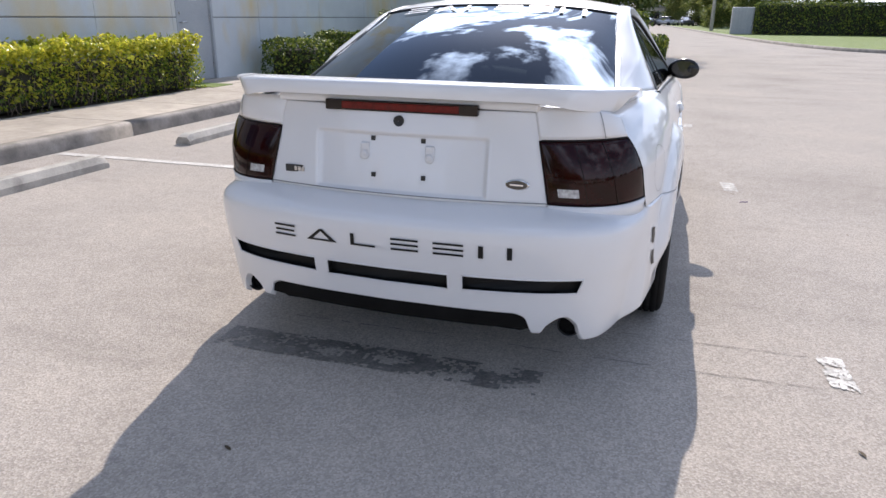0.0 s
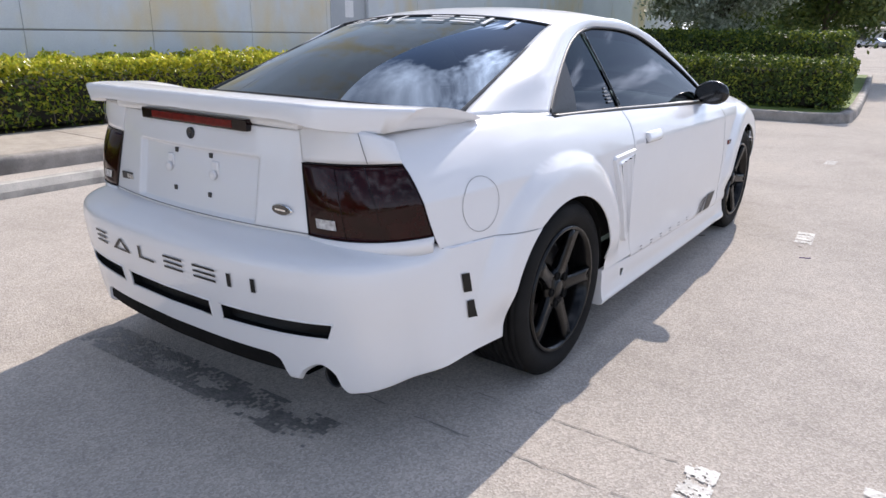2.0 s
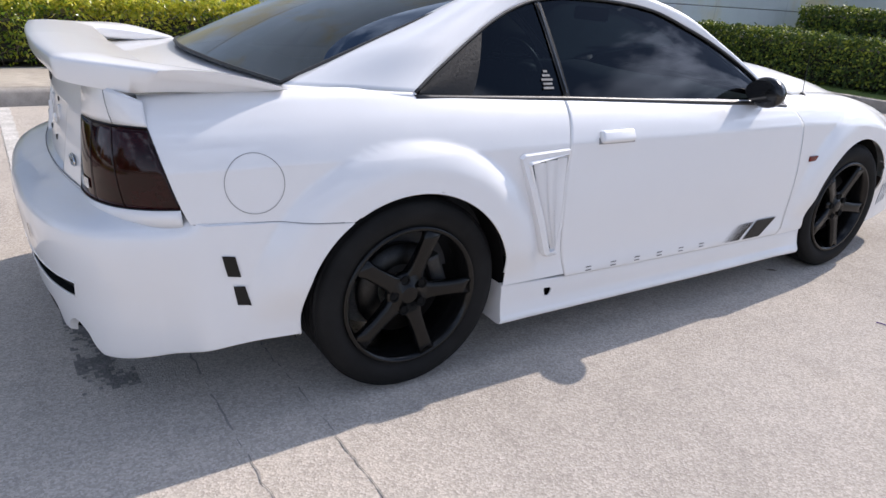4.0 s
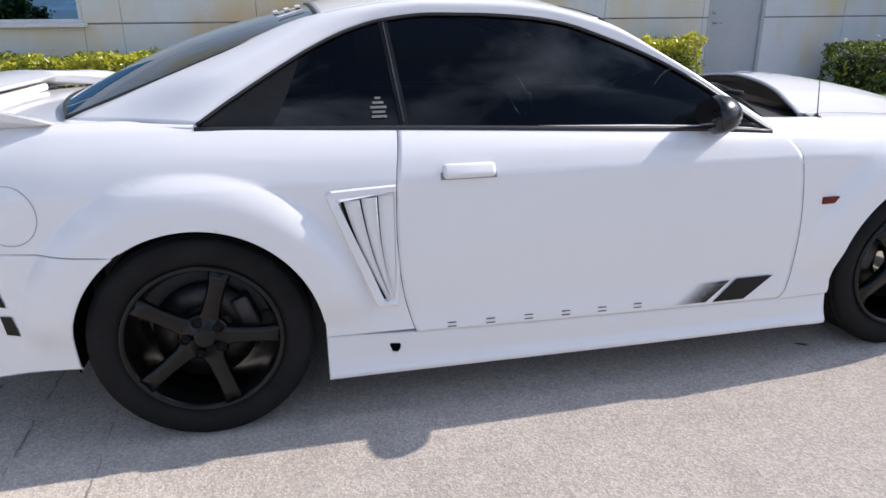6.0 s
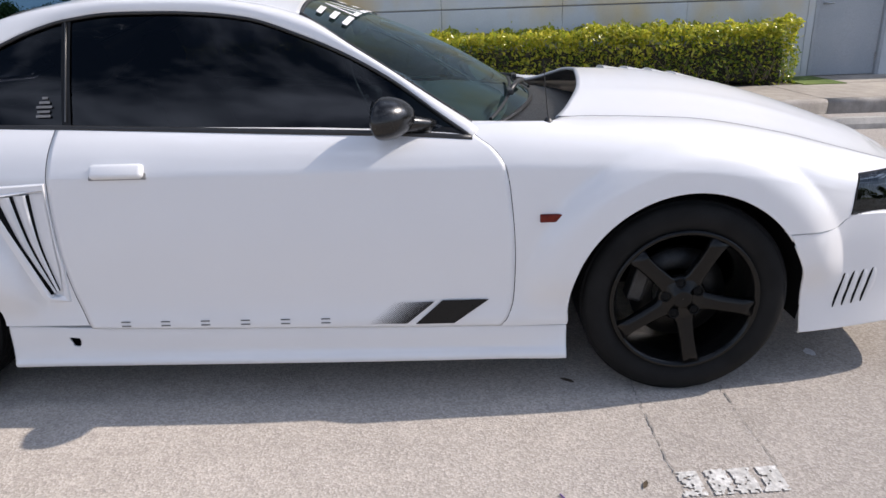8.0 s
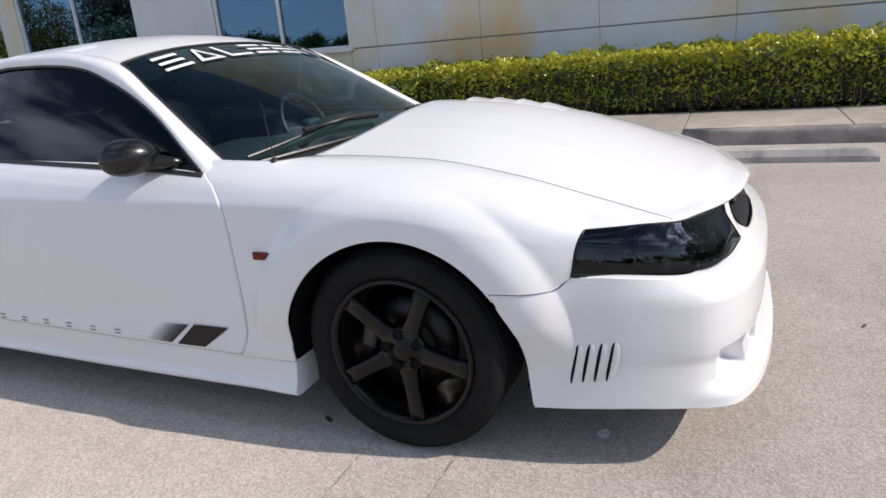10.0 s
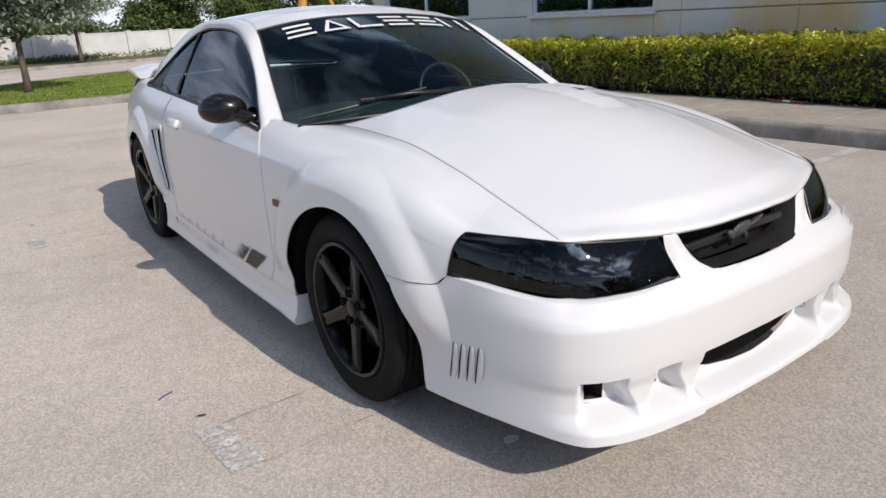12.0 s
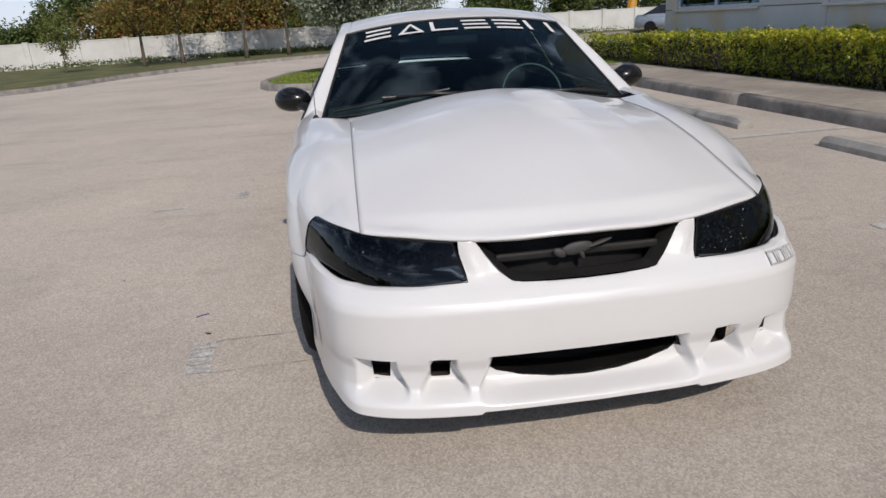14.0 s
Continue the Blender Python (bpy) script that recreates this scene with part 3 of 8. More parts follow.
def side_panel(y_left, y_right, z_low, v_high, nu, nv, crease_rows=True):
    """A grid over the skin between two seams y(z), a lower edge z(y) and an upper v."""
    t = np.linspace(0, 1, nv)
    grid = np.empty((nu, nv, 3))
    v_lo = v_at(_ylo, z_low(_ylo))
    for i, s in enumerate(np.linspace(0, 1, nu)):
        y = (1 - s) * y_left(0.6) + s * y_right(0.6)
        for _ in range(3):
            y_mid = np.broadcast_to(y, (nv,)).astype(float)
            lo = np.interp(y_mid, _ylo, v_lo)
            hi = v_high(y_mid) if callable(v_high) else v_high
            v = lo + (hi - lo) * t
            if crease_rows:
                near = np.argmin(np.abs(v - 4.0), axis=0)
                v = v.copy(); v[near] = 4.0
            z = body_point(y_mid, v)[:, 2]
            y = (1 - s) * y_left(z) + s * y_right(z)
        grid[i] = body_point(y, v)
    return grid


_ylo = np.linspace(-0.95, 3.34, 260)
GAP = 0.0012
seam_rear = pchip([0.20, 0.275, 0.32, 0.42, 0.55, 0.66, 0.80, 0.93, 1.0], [0.66, 0.655, 0.640, 0.615, 0.600, 0.597, 0.604, 0.620, 0.622])
seam_front = pchip([0.20, 0.265, 0.30, 0.37, 0.50, 0.72, 0.79, 0.84, 0.89, 1.0], [1.975, 1.983, 2.006, 2.026, 2.031, 2.016, 2.002, 1.968, 1.905, 1.90])
skirt_top = pchip([-1, 0.37, 0.66, 1.98, 2.20, 4], [0.300, 0.300, 0.288, 0.270, 0.266, 0.266])
YES = lambda p: np.ones(len(p), bool)
HOLE_R = ((1, 2), circle(*HUB_R, ARCH_R), YES)
HOLE_F = ((1, 2), circle(*HUB_F, ARCH_F), YES)

# doors
door_grid = side_panel(lambda z: seam_rear(z) + GAP, lambda z: seam_front(z) - GAP, lambda y: skirt_top(y) + GAP, 5.0, 90, 50)
# rear quarter panels, down to the bumper seam behind the wheel and to the skirt ahead of it
quarter_low = pchip([-0.95, -0.62, -0.23, -0.1, 0.2, 0.37, 1.0], [0.628, 0.628, 0.617, 0.55, 0.40, 0.302, 0.300])
tail_edge = pchip([0.60, 0.672, 0.878, 0.90, 1.0], [-0.635, -0.668, -0.722, -0.726, -0.735])
quarter_grid = side_panel(lambda z: tail_edge(z) + 0.003, lambda z: seam_rear(z) - GAP, lambda y: quarter_low(y) + GAP, lambda y: 5.0 + smooth(0.03, -0.30, y), 100, 56)
# front wings
wing_low = pchip([1.9, 2.20, 2.4, 2.75, 2.88, 3.040, 3.058, 3.088, 3.4], [0.268, 0.268, 0.42, 0.540, 0.550, 0.551, 0.560, 0.588, 0.60])
wing_nose = pchip([0.50, 0.586, 0.706, 0.709, 0.745, 0.80], [3.06, 3.085, 3.112, 3.118, 3.335, 3.335])


def wing_right(z):
    return np.where(np.asarray(z) < 0.708, wing_nose(z), 3.118)


wing_grid = side_panel(lambda z: seam_front(z) + GAP, lambda z: np.minimum(wing_right(z), 3.118), lambda y: wing_low(y) + GAP, 6.0, 84, 50)
# the wing's tip runs on between the bonnet and the headlamp
tip_a = np.stack([pchip([0, 1, 2], [0.7515, 0.700, 0.633])(np.linspace(0, 2, 24)), pchip([0, 1, 2], [3.118, 3.238, 3.334])(np.linspace(0, 2, 24)), pchip([0, 1, 2], [0.7085, 0.7095, 0.7025])(np.linspace(0, 2, 24))], -1)
tip_b = np.stack([x_top(np.linspace(3.118, 3.334, 24)), np.linspace(3.118, 3.334, 24), z_top(np.linspace(3.118, 3.334, 24))], -1)
tip_t = np.linspace(0, 1, 10)[None, :, None]
tip_col = body_point(np.full(120, 3.118), np.linspace(float(v_at(np.array([3.118]), np.array([0.7085]))[0]), 6.0, 120))
tip_len = np.r_[0, np.cumsum(np.linalg.norm(np.diff(tip_col, axis=0), axis=1))]
tip_sec = np.stack([np.interp(np.linspace(0, tip_len[-1], 10), tip_len, tip_col[:, a]) for a in range(3)], -1)
tip_chord = tip_a[0] * (1 - tip_t[0]) + tip_b[0] * tip_t[0]
tip_grid = tip_a[:, None] * (1 - tip_t) + tip_b[:, None] * tip_t + (tip_sec - tip_chord)[None] * (1 - np.linspace(0, 1, 24) ** 1.5)[:, None, None]

for left in (False, True):
    door = sheet("door", door_grid, M_PAINT, car, mirror=left, label="white door panel")
    sheet("rear_quarter_panel", quarter_grid, M_PAINT, car, [HOLE_R], mirror=left, thick=0.0)
    wing = sheet("front_wing", wing_grid, M_PAINT, car, [HOLE_F], mirror=left, thick=0.0)
    sheet("wing_tip", tip_grid, M_PAINT, wing, mirror=left, thick=0.0)

# ---- sill skirts


def skirt(left):
    ys = np.linspace(0.366, 2.196, 80)
    rows = []
    for y in ys:
        zt = float(skirt_top(y)) + 0.003
        x0 = float(half_width(y)) - 0.008
        kick = 0.010 * float(smooth(2.0, 2.19, y)) + 0.003 * float(smooth(0.52, 0.37, y))
        prof = [(x0 - 0.012, zt), (x0 + 0.003, zt - 0.006), (x0 + 0.006, zt - 0.035), (x0 + 0.004 + kick, zt - 0.075),
                (x0 + 0.010 + kick, 0.182), (x0 + 0.016 + kick, 0.165), (x0 + 0.012 + kick, 0.152), (x0 - 0.01, 0.147), (x0 - 0.10, 0.150)]
        rows.append([(px, y, pz) for px, pz in prof])
    g = np.array(rows)
    vent = ((1, 2), [(0.560, 0.256), (0.602, 0.252), (0.595, 0.222), (0.576, 0.214)], lambda p: p[:, 0] > 0.85)
    # finer columns for the cut
    fine = np.stack([pchip(np.arange(9), g[i, :, a])(np.linspace(0, 8, 57)) for i in range(len(ys)) for a in range(3)]).reshape(len(ys), 3, 57).transpose(0, 2, 1)
    up = np.stack([np.stack([np.interp(np.linspace(0, len(ys) - 1, 240), np.arange(len(ys)), fine[:, j, a]) for a in range(3)], -1) for j in range(57)], 1)
    ob = sheet("side_skirt", up, M_PAINT, car, [vent], mirror=left, thick=0.006, flip=True)
    for i in (0, -1):
        ends = bmesh.new()
        vs = [ends.verts.new(p) for p in g[i]] + [ends.verts.new((g[i][0][0] - 0.10, g[i][0][1], g[i][0][2]))]
        ends.faces.new(vs)
        part_sided("skirt_end", ends, M_PAINT, ob, left)
    v = box_bm((0.02, 0.07, 0.07), (0.862, 0.58, 0.235))
    part_sided("skirt_duct", v, M_HOLE, ob, left)
    return ob


both_sides(skirt)

# ---- wheel housings, underbody and cabin tub
for left in (False, True):
    for (hy, hz), ra in ((HUB_R, ARCH_R), (HUB_F, ARCH_F)):
        bm = bmesh.new()
        rings = []
        for xx in (0.885, 0.80, 0.60, 0.48):
            rings.append([bm.verts.new((xx, hy + (ra + 0.012) * math.cos(a), hz + (ra + 0.012) * math.sin(a))) for a in np.linspace(radians(-12), radians(192), 40)])
        for a, b in zip(rings[:-1], rings[1:]):
            for k in range(39):
                bm.faces.new((a[k], a[k + 1], b[k + 1], b[k]))
        bm.faces.new(rings[-1])
        for v in bm.verts:
            lim = float(half_width(v.co.y)) - 0.012
            v.co.x = min(v.co.x, lim)
        part_sided("wheel_housing", bm, M_HOLE, car, left, "black wheel arch liner", True)

bm = box_bm((1.62, 1.80, 0.16), (0, 1.285, 0.245), 0.02)
box_bm((0.96, 0.95, 0.22), (0, -0.45, 0.33), 0.03, bm=bm)
box_bm((0.96, 0.95, 0.20), (0, 2.70, 0.34), 0.02, bm=bm)
box_bm((1.10, 0.30, 0.12), (0, 3.20, 0.33), 0.02, bm=bm)
part("underbody", bm, M_HOLE, car, "black underbody")

# ---- bonnet
hood_mid = pchip([2.10, 2.32, 2.6, 2.85, 3.05, 3.25, 3.42, 3.52], [1.000, 0.992, 0.974, 0.932, 0.878, 0.808, 0.742, 0.698])
hood_front = pchip([0.0, 0.16, 0.307, 0.45, 0.56, 0.632], [3.512, 3.498, 3.463, 3.415, 3.370, 3.333])
hood_back = pchip([0.0, 0.3, 0.5, 0.616], [2.335, 2.300, 2.235, 2.182])


def hood_grid(nx=81, ny=90):
    g = np.empty((nx, ny, 3))
    for i, u in enumerate(np.linspace(-1, 1, nx)):
        a = abs(u)
        yb, yf = float(hood_back(a * 0.618)), float(hood_front(a * 0.630))
        y = yb + (yf - yb) * np.linspace(0, 1, ny) ** 0.93
        xs = np.minimum(x_top(y) - 0.0014, 0.6306)
        zs = z_top(y)
        zm = hood_mid(y)
        dome = 1 - a**2
        raised = 1 - (0.55 * a + 0.45 * smooth(0.25, 1.0, a))
        blend = smooth(3.05, 2.35, y)
        prof = dome**1.35 * (1 - blend) + (0.6 * dome**1.35 + 0.4 * raised) * blend
        zfront = 0.707 - 0.010 * np.sin(np.pi * np.clip(a, 0, 1)) ** 2
        z = zs + (zm - zs) * prof
        # the leading edge rolls down level
        tip = smooth(yf - 0.11, yf, y) * (1 - a**8)
        z = z * (1 - tip) + (zfront * np.ones_like(z)) * tip - 0.008 * smooth(yf - 0.02, yf, y)
        # two long creases beside the raised middle
        z = z + 0.003 * np.exp(-((a - 0.60) / 0.07) ** 2) * smooth(3.35, 2.9, y) * smooth(2.2, 2.5, y)
        g[i] = np.stack([u * xs, y, z], -1)
    return g


HOOD = hood_grid()
hood = sheet("bonnet", HOOD, M_PAINT, car, thick=0.012, flip=False, label="white bonnet with a raised rear edge")
# rows of low louvres beside the raised middle
for side in (-1,):
    for k in range(4):
        y = 2.470 + 0.100 * k
        bm = bmesh.new()
        n = 8
        top, low = [], []
        for i in range(n + 1):
            x = side * (0.04 + 0.22 * i / n)
            iu = int(round((x / 0.62 + 1) / 2 * 80))
            row = HOOD[iu]
            zb = float(np.interp(y, row[:, 1], row[:, 2]))
            zf = float(np.interp(y + 0.098, row[:, 1], row[:, 2]))
            lift = 0.013 * math.sin(math.pi * i / n) ** 0.7
            top.append((bm.verts.new((x, y, zb + lift)), bm.verts.new((x, y + 0.098, zf + 0.0005)), bm.verts.new((x, y, zb - 0.001)), bm.verts.new((x, y, zb + lift))))
        for a, b in zip(top[:-1], top[1:]):
            bm.faces.new((a[0], a[1], b[1], b[0]))
            bm.faces.new((a[2], a[3], b[3], b[2]))
        part("bonnet_louvre", bm, M_PAINT, hood, "", True)

# ---- boot lid, rear panel
deck = np.empty((61, 40, 3))
for i, u in enumerate(np.linspace(-1, 1, 61)):
    y = np.linspace(-0.838 + 0.060 * abs(u)**3, -0.30, 40)
    x = u * (x_top(y) - 0.003)
    deck[i] = np.stack([x, y, z_top(y) + 0.014 * (1 - u * u) + 0 * y], -1)
boot = sheet("boot_lid", deck, M_PAINT, car, thick=0.01)


def tail_panel_y(x, z):
    return -0.921 + 0.05 * (x / 0.5) ** 2 + 0.17 * (z - 0.67)


xs, zs = np.linspace(-0.515, 0.515, 130), np.linspace(0.660, 0.957, 60)
X, Z = np.meshgrid(xs, zs, indexing="ij")
X = X * (1 - 0.07 * (Z - 0.66) / 0.2 * smooth(0.33, 0.50, np.abs(X)))
Y = tail_panel_y(X, Z)
rec = smooth(0.312, 0.298, np.abs(X)) * smooth(0.670, 0.676, Z) * smooth(0.871, 0.860, Z)
Y = Y + 0.016 * rec
sheet("tail_panel", np.stack([X, Y, Z], -1), M_PAINT, car, thick=0.006, flip=False, label="white boot panel with an empty plate recess")

# ---- rear bumper
rb_x = pchip([0, 1, 2, 3, 4, 5, 6, 7], [0.0, 0.25, 0.45, 0.62, 0.735, 0.800, 0.850, 0.884])
rb_y = pchip([0, 1, 2, 3, 4, 5, 6, 7], [-1.042, -1.032, -1.008, -0.958, -0.875, -0.730, -0.500, -0.185])


def plan_normal(px, py, s):
    e = 1e-3
    dx, dy = px(s + e) - px(s - e), py(s + e) - py(s - e)
    n = np.hypot(dx, dy)
    return dx / n, dy / n


def bumper_bottom_rear(x, y):
    a = np.abs(x)
    # a tooth on either side of a notch over the exhaust tip
    z = pchip([0.0, 0.44, 0.480, 0.510, 0.535, 0.556, 0.612, 0.655, 0.672, 0.695, 0.80], [0.308, 0.306, 0.292, 0.234, 0.234, 0.264, 0.296, 0.266, 0.222, 0.200, 0.200])(np.minimum(a, 0.80))
    return np.where(y > -0.86, 0.200 + 0.05 * smooth(-0.86, -0.45, y), z)


def rear_bumper_grid(n=400, rows=84):
    g = np.empty((n, rows, 3))
    t = np.linspace(0, 1, rows)
    for i, u in enumerate(np.linspace(-1, 1, n)):
        s = abs(u) * 7
        px, py = float(rb_x(s)), float(rb_y(s))
        tx, ty = plan_normal(rb_x, rb_y, min(max(s, 0.01), 6.99))
        nx, ny = ty, -tx
        if abs(u) < 0.01:
            nx, ny = 0.0, -1.0
        side = float(smooth(-0.74, -0.60, py))
        zb = float(bumper_bottom_rear(px, py))
        ztop = 0.668 * (1 - side) + (float(quarter_low(max(py, -0.62))) + 0.0015 if py < -0.23 else 0.6185) * side
        z = zb + (ztop - zb) * t
        back = pchip([0.19, 0.21, 0.30, 0.40, 0.48, 0.56, 0.592, 0.608, 0.624, 0.648, 0.669], [-0.055, -0.045, -0.030, -0.018, -0.006, 0.0, -0.003, -0.011, -0.034, -0.092, -0.150])(z)
        flank = pchip([0.19, 0.25, 0.36, 0.5, 0.63], [-0.012, 0.0, 0.004, 0.004, 0.0])(z)
        off = back * (1 - side) + flank * side
        off = off - 0.02 * np.clip((zb + 0.012 - z) / 0.012, 0, 1)
        off = off - 0.006 * np.clip((z - ztop + 0.005) / 0.005, 0, 1) ** 2 * side
        fl = flare(np.full(rows, py), z) * side
        g[i] = np.stack([np.sign(u) * (px + nx * off + fl), py + ny * off, z], -1)
    return g


def rear_face_y(x):
    s = np.linspace(0, 7, 300)
    return float(np.interp(abs(x), rb_x(s), rb_y(s)))


is_back = lambda p: p[:, 1] < -0.8
rear_holes = [((0, 2), [(-0.655, 0.445), (-0.268, 0.444), (-0.268, 0.390), (-0.636, 0.394)], is_back),
              ((0, 2), [(-0.222, 0.442), (0.222, 0.442), (0.222, 0.387), (-0.222, 0.387)], is_back),
              ((0, 2), [(0.268, 0.444), (0.655, 0.445), (0.636, 0.394), (0.268, 0.390)], is_back)]
vent_up = [(-0.572, 0.539), (-0.545, 0.535), (-0.534, 0.472), (-0.562, 0.477)]
vent_dn = [(-0.546, 0.446), (-0.522, 0.443), (-0.510, 0.382), (-0.539, 0.387)]
rear_holes += [HOLE_R]
RB = rear_bumper_grid()
rear_bumper = sheet("rear_bumper", RB, M_PAINT, car, rear_holes, thick=0.0, label="white rear bumper with three dark slots")
rear_bumper.data.set_sharp_from_angle(angle=radians(38))


def grid_x(G, y, z):
    """Half width of a skin at one place of its flank."""
    p = G.reshape(-1, 3)
    p = p[p[:, 0] > 0.6]
    d = np.hypot(p[:, 1] - y, p[:, 2] - z)
    near = np.argsort(d)[:4]
    w = 1 / (d[near] + 1e-4)
    return float((p[near, 0] * w).sum() / w.sum())


def grid_y(G, x, z):
    """How far back or forward a bumper's face lies at one place."""
    d = np.hypot(G[..., 0] - x, G[..., 2] - z).ravel()
    near = np.argsort(d)[:4]
    w = 1 / (d[near] + 1e-4)
    return float((G.reshape(-1, 3)[near, 1] * w).sum() / w.sum())


def arch_lip(pts, parent, left):
    """The rolled edge of a wheel arch."""
    part_sided("arch_lip", tube_bm(pts, 0.0042, 6), M_PAINT, parent, left, "", True)


def slot(outline, to_world, depth, material, parent, name="vent"):
    """A dark pocket behind an opening."""
    bm = bmesh.new()
    a = [bm.verts.new(to_world(u, v, 0.004)) for u, v in outline]
    b = [bm.verts.new(to_world(u, v, depth)) for u, v in outline]
    n = len(a)
    for k in range(n):
        bm.faces.new((a[k], a[(k + 1) % n], b[(k + 1) % n], b[k]))
    bm.faces.new(b)
    return part(name, bm, material, parent)


def dense(poly, n=8):
    out = []
    for k in range(len(poly)):
        (x0, y0), (x1, y1) = poly[k], poly[(k + 1) % len(poly)]
        out += [(x0 + (x1 - x0) * i / n, y0 + (y1 - y0) * i / n) for i in range(n)]
    return out


for h in rear_holes[:3]:
    part("slot_rim", tube_bm([(u, grid_y(RB, u, v) + 0.001, v) for u, v in dense(h[1], 10 if len(h[1]) < 9 else 1)], 0.0035, 6, closed=True), M_PAINT, rear_bumper, "", True)
for h in rear_holes[:3]:
    slot(dense(h[1]), lambda u, v, w: (u, rear_face_y(u) + 0.015 + w, v), 0.035, M_MESH, rear_bumper, "bumper_slot")
for left in (False, True):
    k = -1 if left else 1
    for poly in (vent_up, vent_dn):
        bm = bmesh.new()
        mid = sum(p[0] for p in poly) / len(poly)
        poly = [(mid + (u - mid) * 1.28, v) for u, v in poly]
        outer = [bm.verts.new((k * (grid_x(RB, u, v) + 0.0035), u, v)) for u, v in dense(poly, 4)]
        cu, cv = sum(p[0] for p in poly) / 4, sum(p[1] for p in poly) / 4
        inner = [bm.verts.new((k * (grid_x(RB, u, v) + 0.0030), cu + (u - cu) * 0.86, cv + (v - cv) * 0.93)) for u, v in dense(poly, 4)]
        n = len(outer)
        for j in range(n):
            bm.faces.new((outer[j], outer[(j + 1) % n], inner[(j + 1) % n], inner[j]))
        bm.faces.new(inner)
        bmesh.ops.recalc_face_normals(bm, faces=list(bm.faces))
        part("side_vent", bm, M_TRIM_DARK, rear_bumper, "black slanted side vent")
    # exhaust tips
    bm = lathe_bm([(-0.10, 0.035), (0.0, 0.038), (0.008, 0.038), (0.010, 0.0355), (0.002, 0.034), (-0.09, 0.032)], 32)
    bm.transform(Matrix.Translation((k * 0.610, -0.880, 0.256)) @ Matrix.Rotation(radians(-90), 4, "Z"))
    tip = part("exhaust_tip", bm, M_BLACK, car, "dull dark exhaust tip", True)
    bm = lathe_bm([(0.0, 0.0335), (0.001, 0.001)], 24)
    bm.transform(Matrix.Translation((k * 0.610, -0.862, 0.256)) @ Matrix.Rotation(radians(-90), 4, "Z"))
    part("exhaust_bore", bm, M_HOLE, tip)
# black lower valance between the tips
bm = bmesh.new()
cols = []
for x in np.linspace(-0.52, 0.52, 26):
    yb = rear_face_y(x) + 0.035
    cols.append([bm.verts.new((x, yb, 0.335)), bm.verts.new((x, yb + 0.008, 0.262)), bm.verts.new((x, yb + 0.05, 0.238)), bm.verts.new((x, yb + 0.25, 0.232))])
for a, b in zip(cols[:-1], cols[1:]):
    for k in range(3):
        bm.faces.new((a[k], b[k], b[k + 1], a[k + 1]))
part("rear_valance", bm, M_HOLE, car, "black rear valance", True)

# ---- rear wing
wing_bm = bmesh.new()
cols = []
for u in np.linspace(-1, 1, 141):
    a = abs(u)
    end = float(smooth(0.70, 1.0, a))
    x = 0.755 * u
    ytr = -0.935 + 0.05 * a**2 + 0.20 * float(smooth(0.74, 1.02, a))
    yfr = -0.700 + 0.02 * a + 0.33 * float(smooth(0.72, 0.96, a))
    zt = 1.042 - 0.004 * a - 0.014 * end
    zlead = 1.020 * (1 - float(smooth(0.72, 0.96, a))) + 0.972 * float(smooth(0.72, 0.96, a))
    th = 0.046 + 0.022 * float(smooth(0.58, 0.92, a)) - 0.045 * float(smooth(0.93, 1.0, a))
    prof = [(x, ytr - 0.002, zt - 0.008)]
    for s in np.linspace(0, 1, 10):
        yy = ytr + 0.004 + (yfr - ytr - 0.004) * s
        zz = zt + (zlead - zt) * s**1.6 + 0.008 * math.sin(math.pi * s)
        prof.append((x, yy, zz))
    for s in np.linspace(1, 0, 10):
        yy = ytr + (yfr - ytr) * s + 0.004 * (1 - s)
        zz = zt + (zlead - zt) * s**1.6 - th * (0.25 + 0.75 * (1 - s) ** 0.5) * (1 if s < 1 else 0.15)
        floor = float(z_top(min(max(yy, -0.9), -0.2))) - 0.006
        prof.append((x * (1 - 0.02 * (1 - s)), yy, max(zz, floor if a > 0.66 else 0)))
    cols.append([wing_bm.verts.new(p) for p in prof])
for a, b in zip(cols[:-1], cols[1:]):
    n = len(a)
    for k in range(n):
        wing_bm.faces.new((a[k], a[(k + 1) % n], b[(k + 1) % n], b[k]))
wing_bm.faces.new(cols[0]); wing_bm.faces.new(cols[-1][::-1])
bmesh.ops.recalc_face_normals(wing_bm, faces=list(wing_bm.faces))
bmesh.ops.split_edges(wing_bm, edges=[e for e in wing_bm.edges if len(e.link_faces) == 2 and e.calc_face_angle() > 1.15])
part("rear_wing", wing_bm, M_PAINT, car, "white rear spoiler wing", True)
# low plinth on the lid under the wing
bm = box_bm((0.94, 0.15, 0.032), (0, -0.785, 0.975), 0.014, 4)
part("wing_plinth", bm, M_PAINT, car)
# high brake lamp
bm = box_bm((0.545, 0.03, 0.036), (0, -0.866, 0.957), 0.004)
lamp = part("high_brake_lamp", bm, M_TAIL_DARK, car, "smoked dark red high brake lamp")
bm = box_bm((0.42, 0.01, 0.024), (0, -0.8785, 0.957), 0.003)
part("brake_lamp_lens", bm, M_BRAKE, lamp, "red lens strip")

# ---- front bumper
fb_x = pchip([0, 1, 2, 3, 4, 5, 6, 7], [0.0, 0.24, 0.44, 0.604, 0.726, 0.786, 0.814, 0.852])
fb_y = pchip([0, 1, 2, 3, 4, 5, 6, 7], [3.577, 3.571, 3.552, 3.514, 3.426, 3.248, 3.085, 2.850])
STRUTS = (0.348, 0.522)


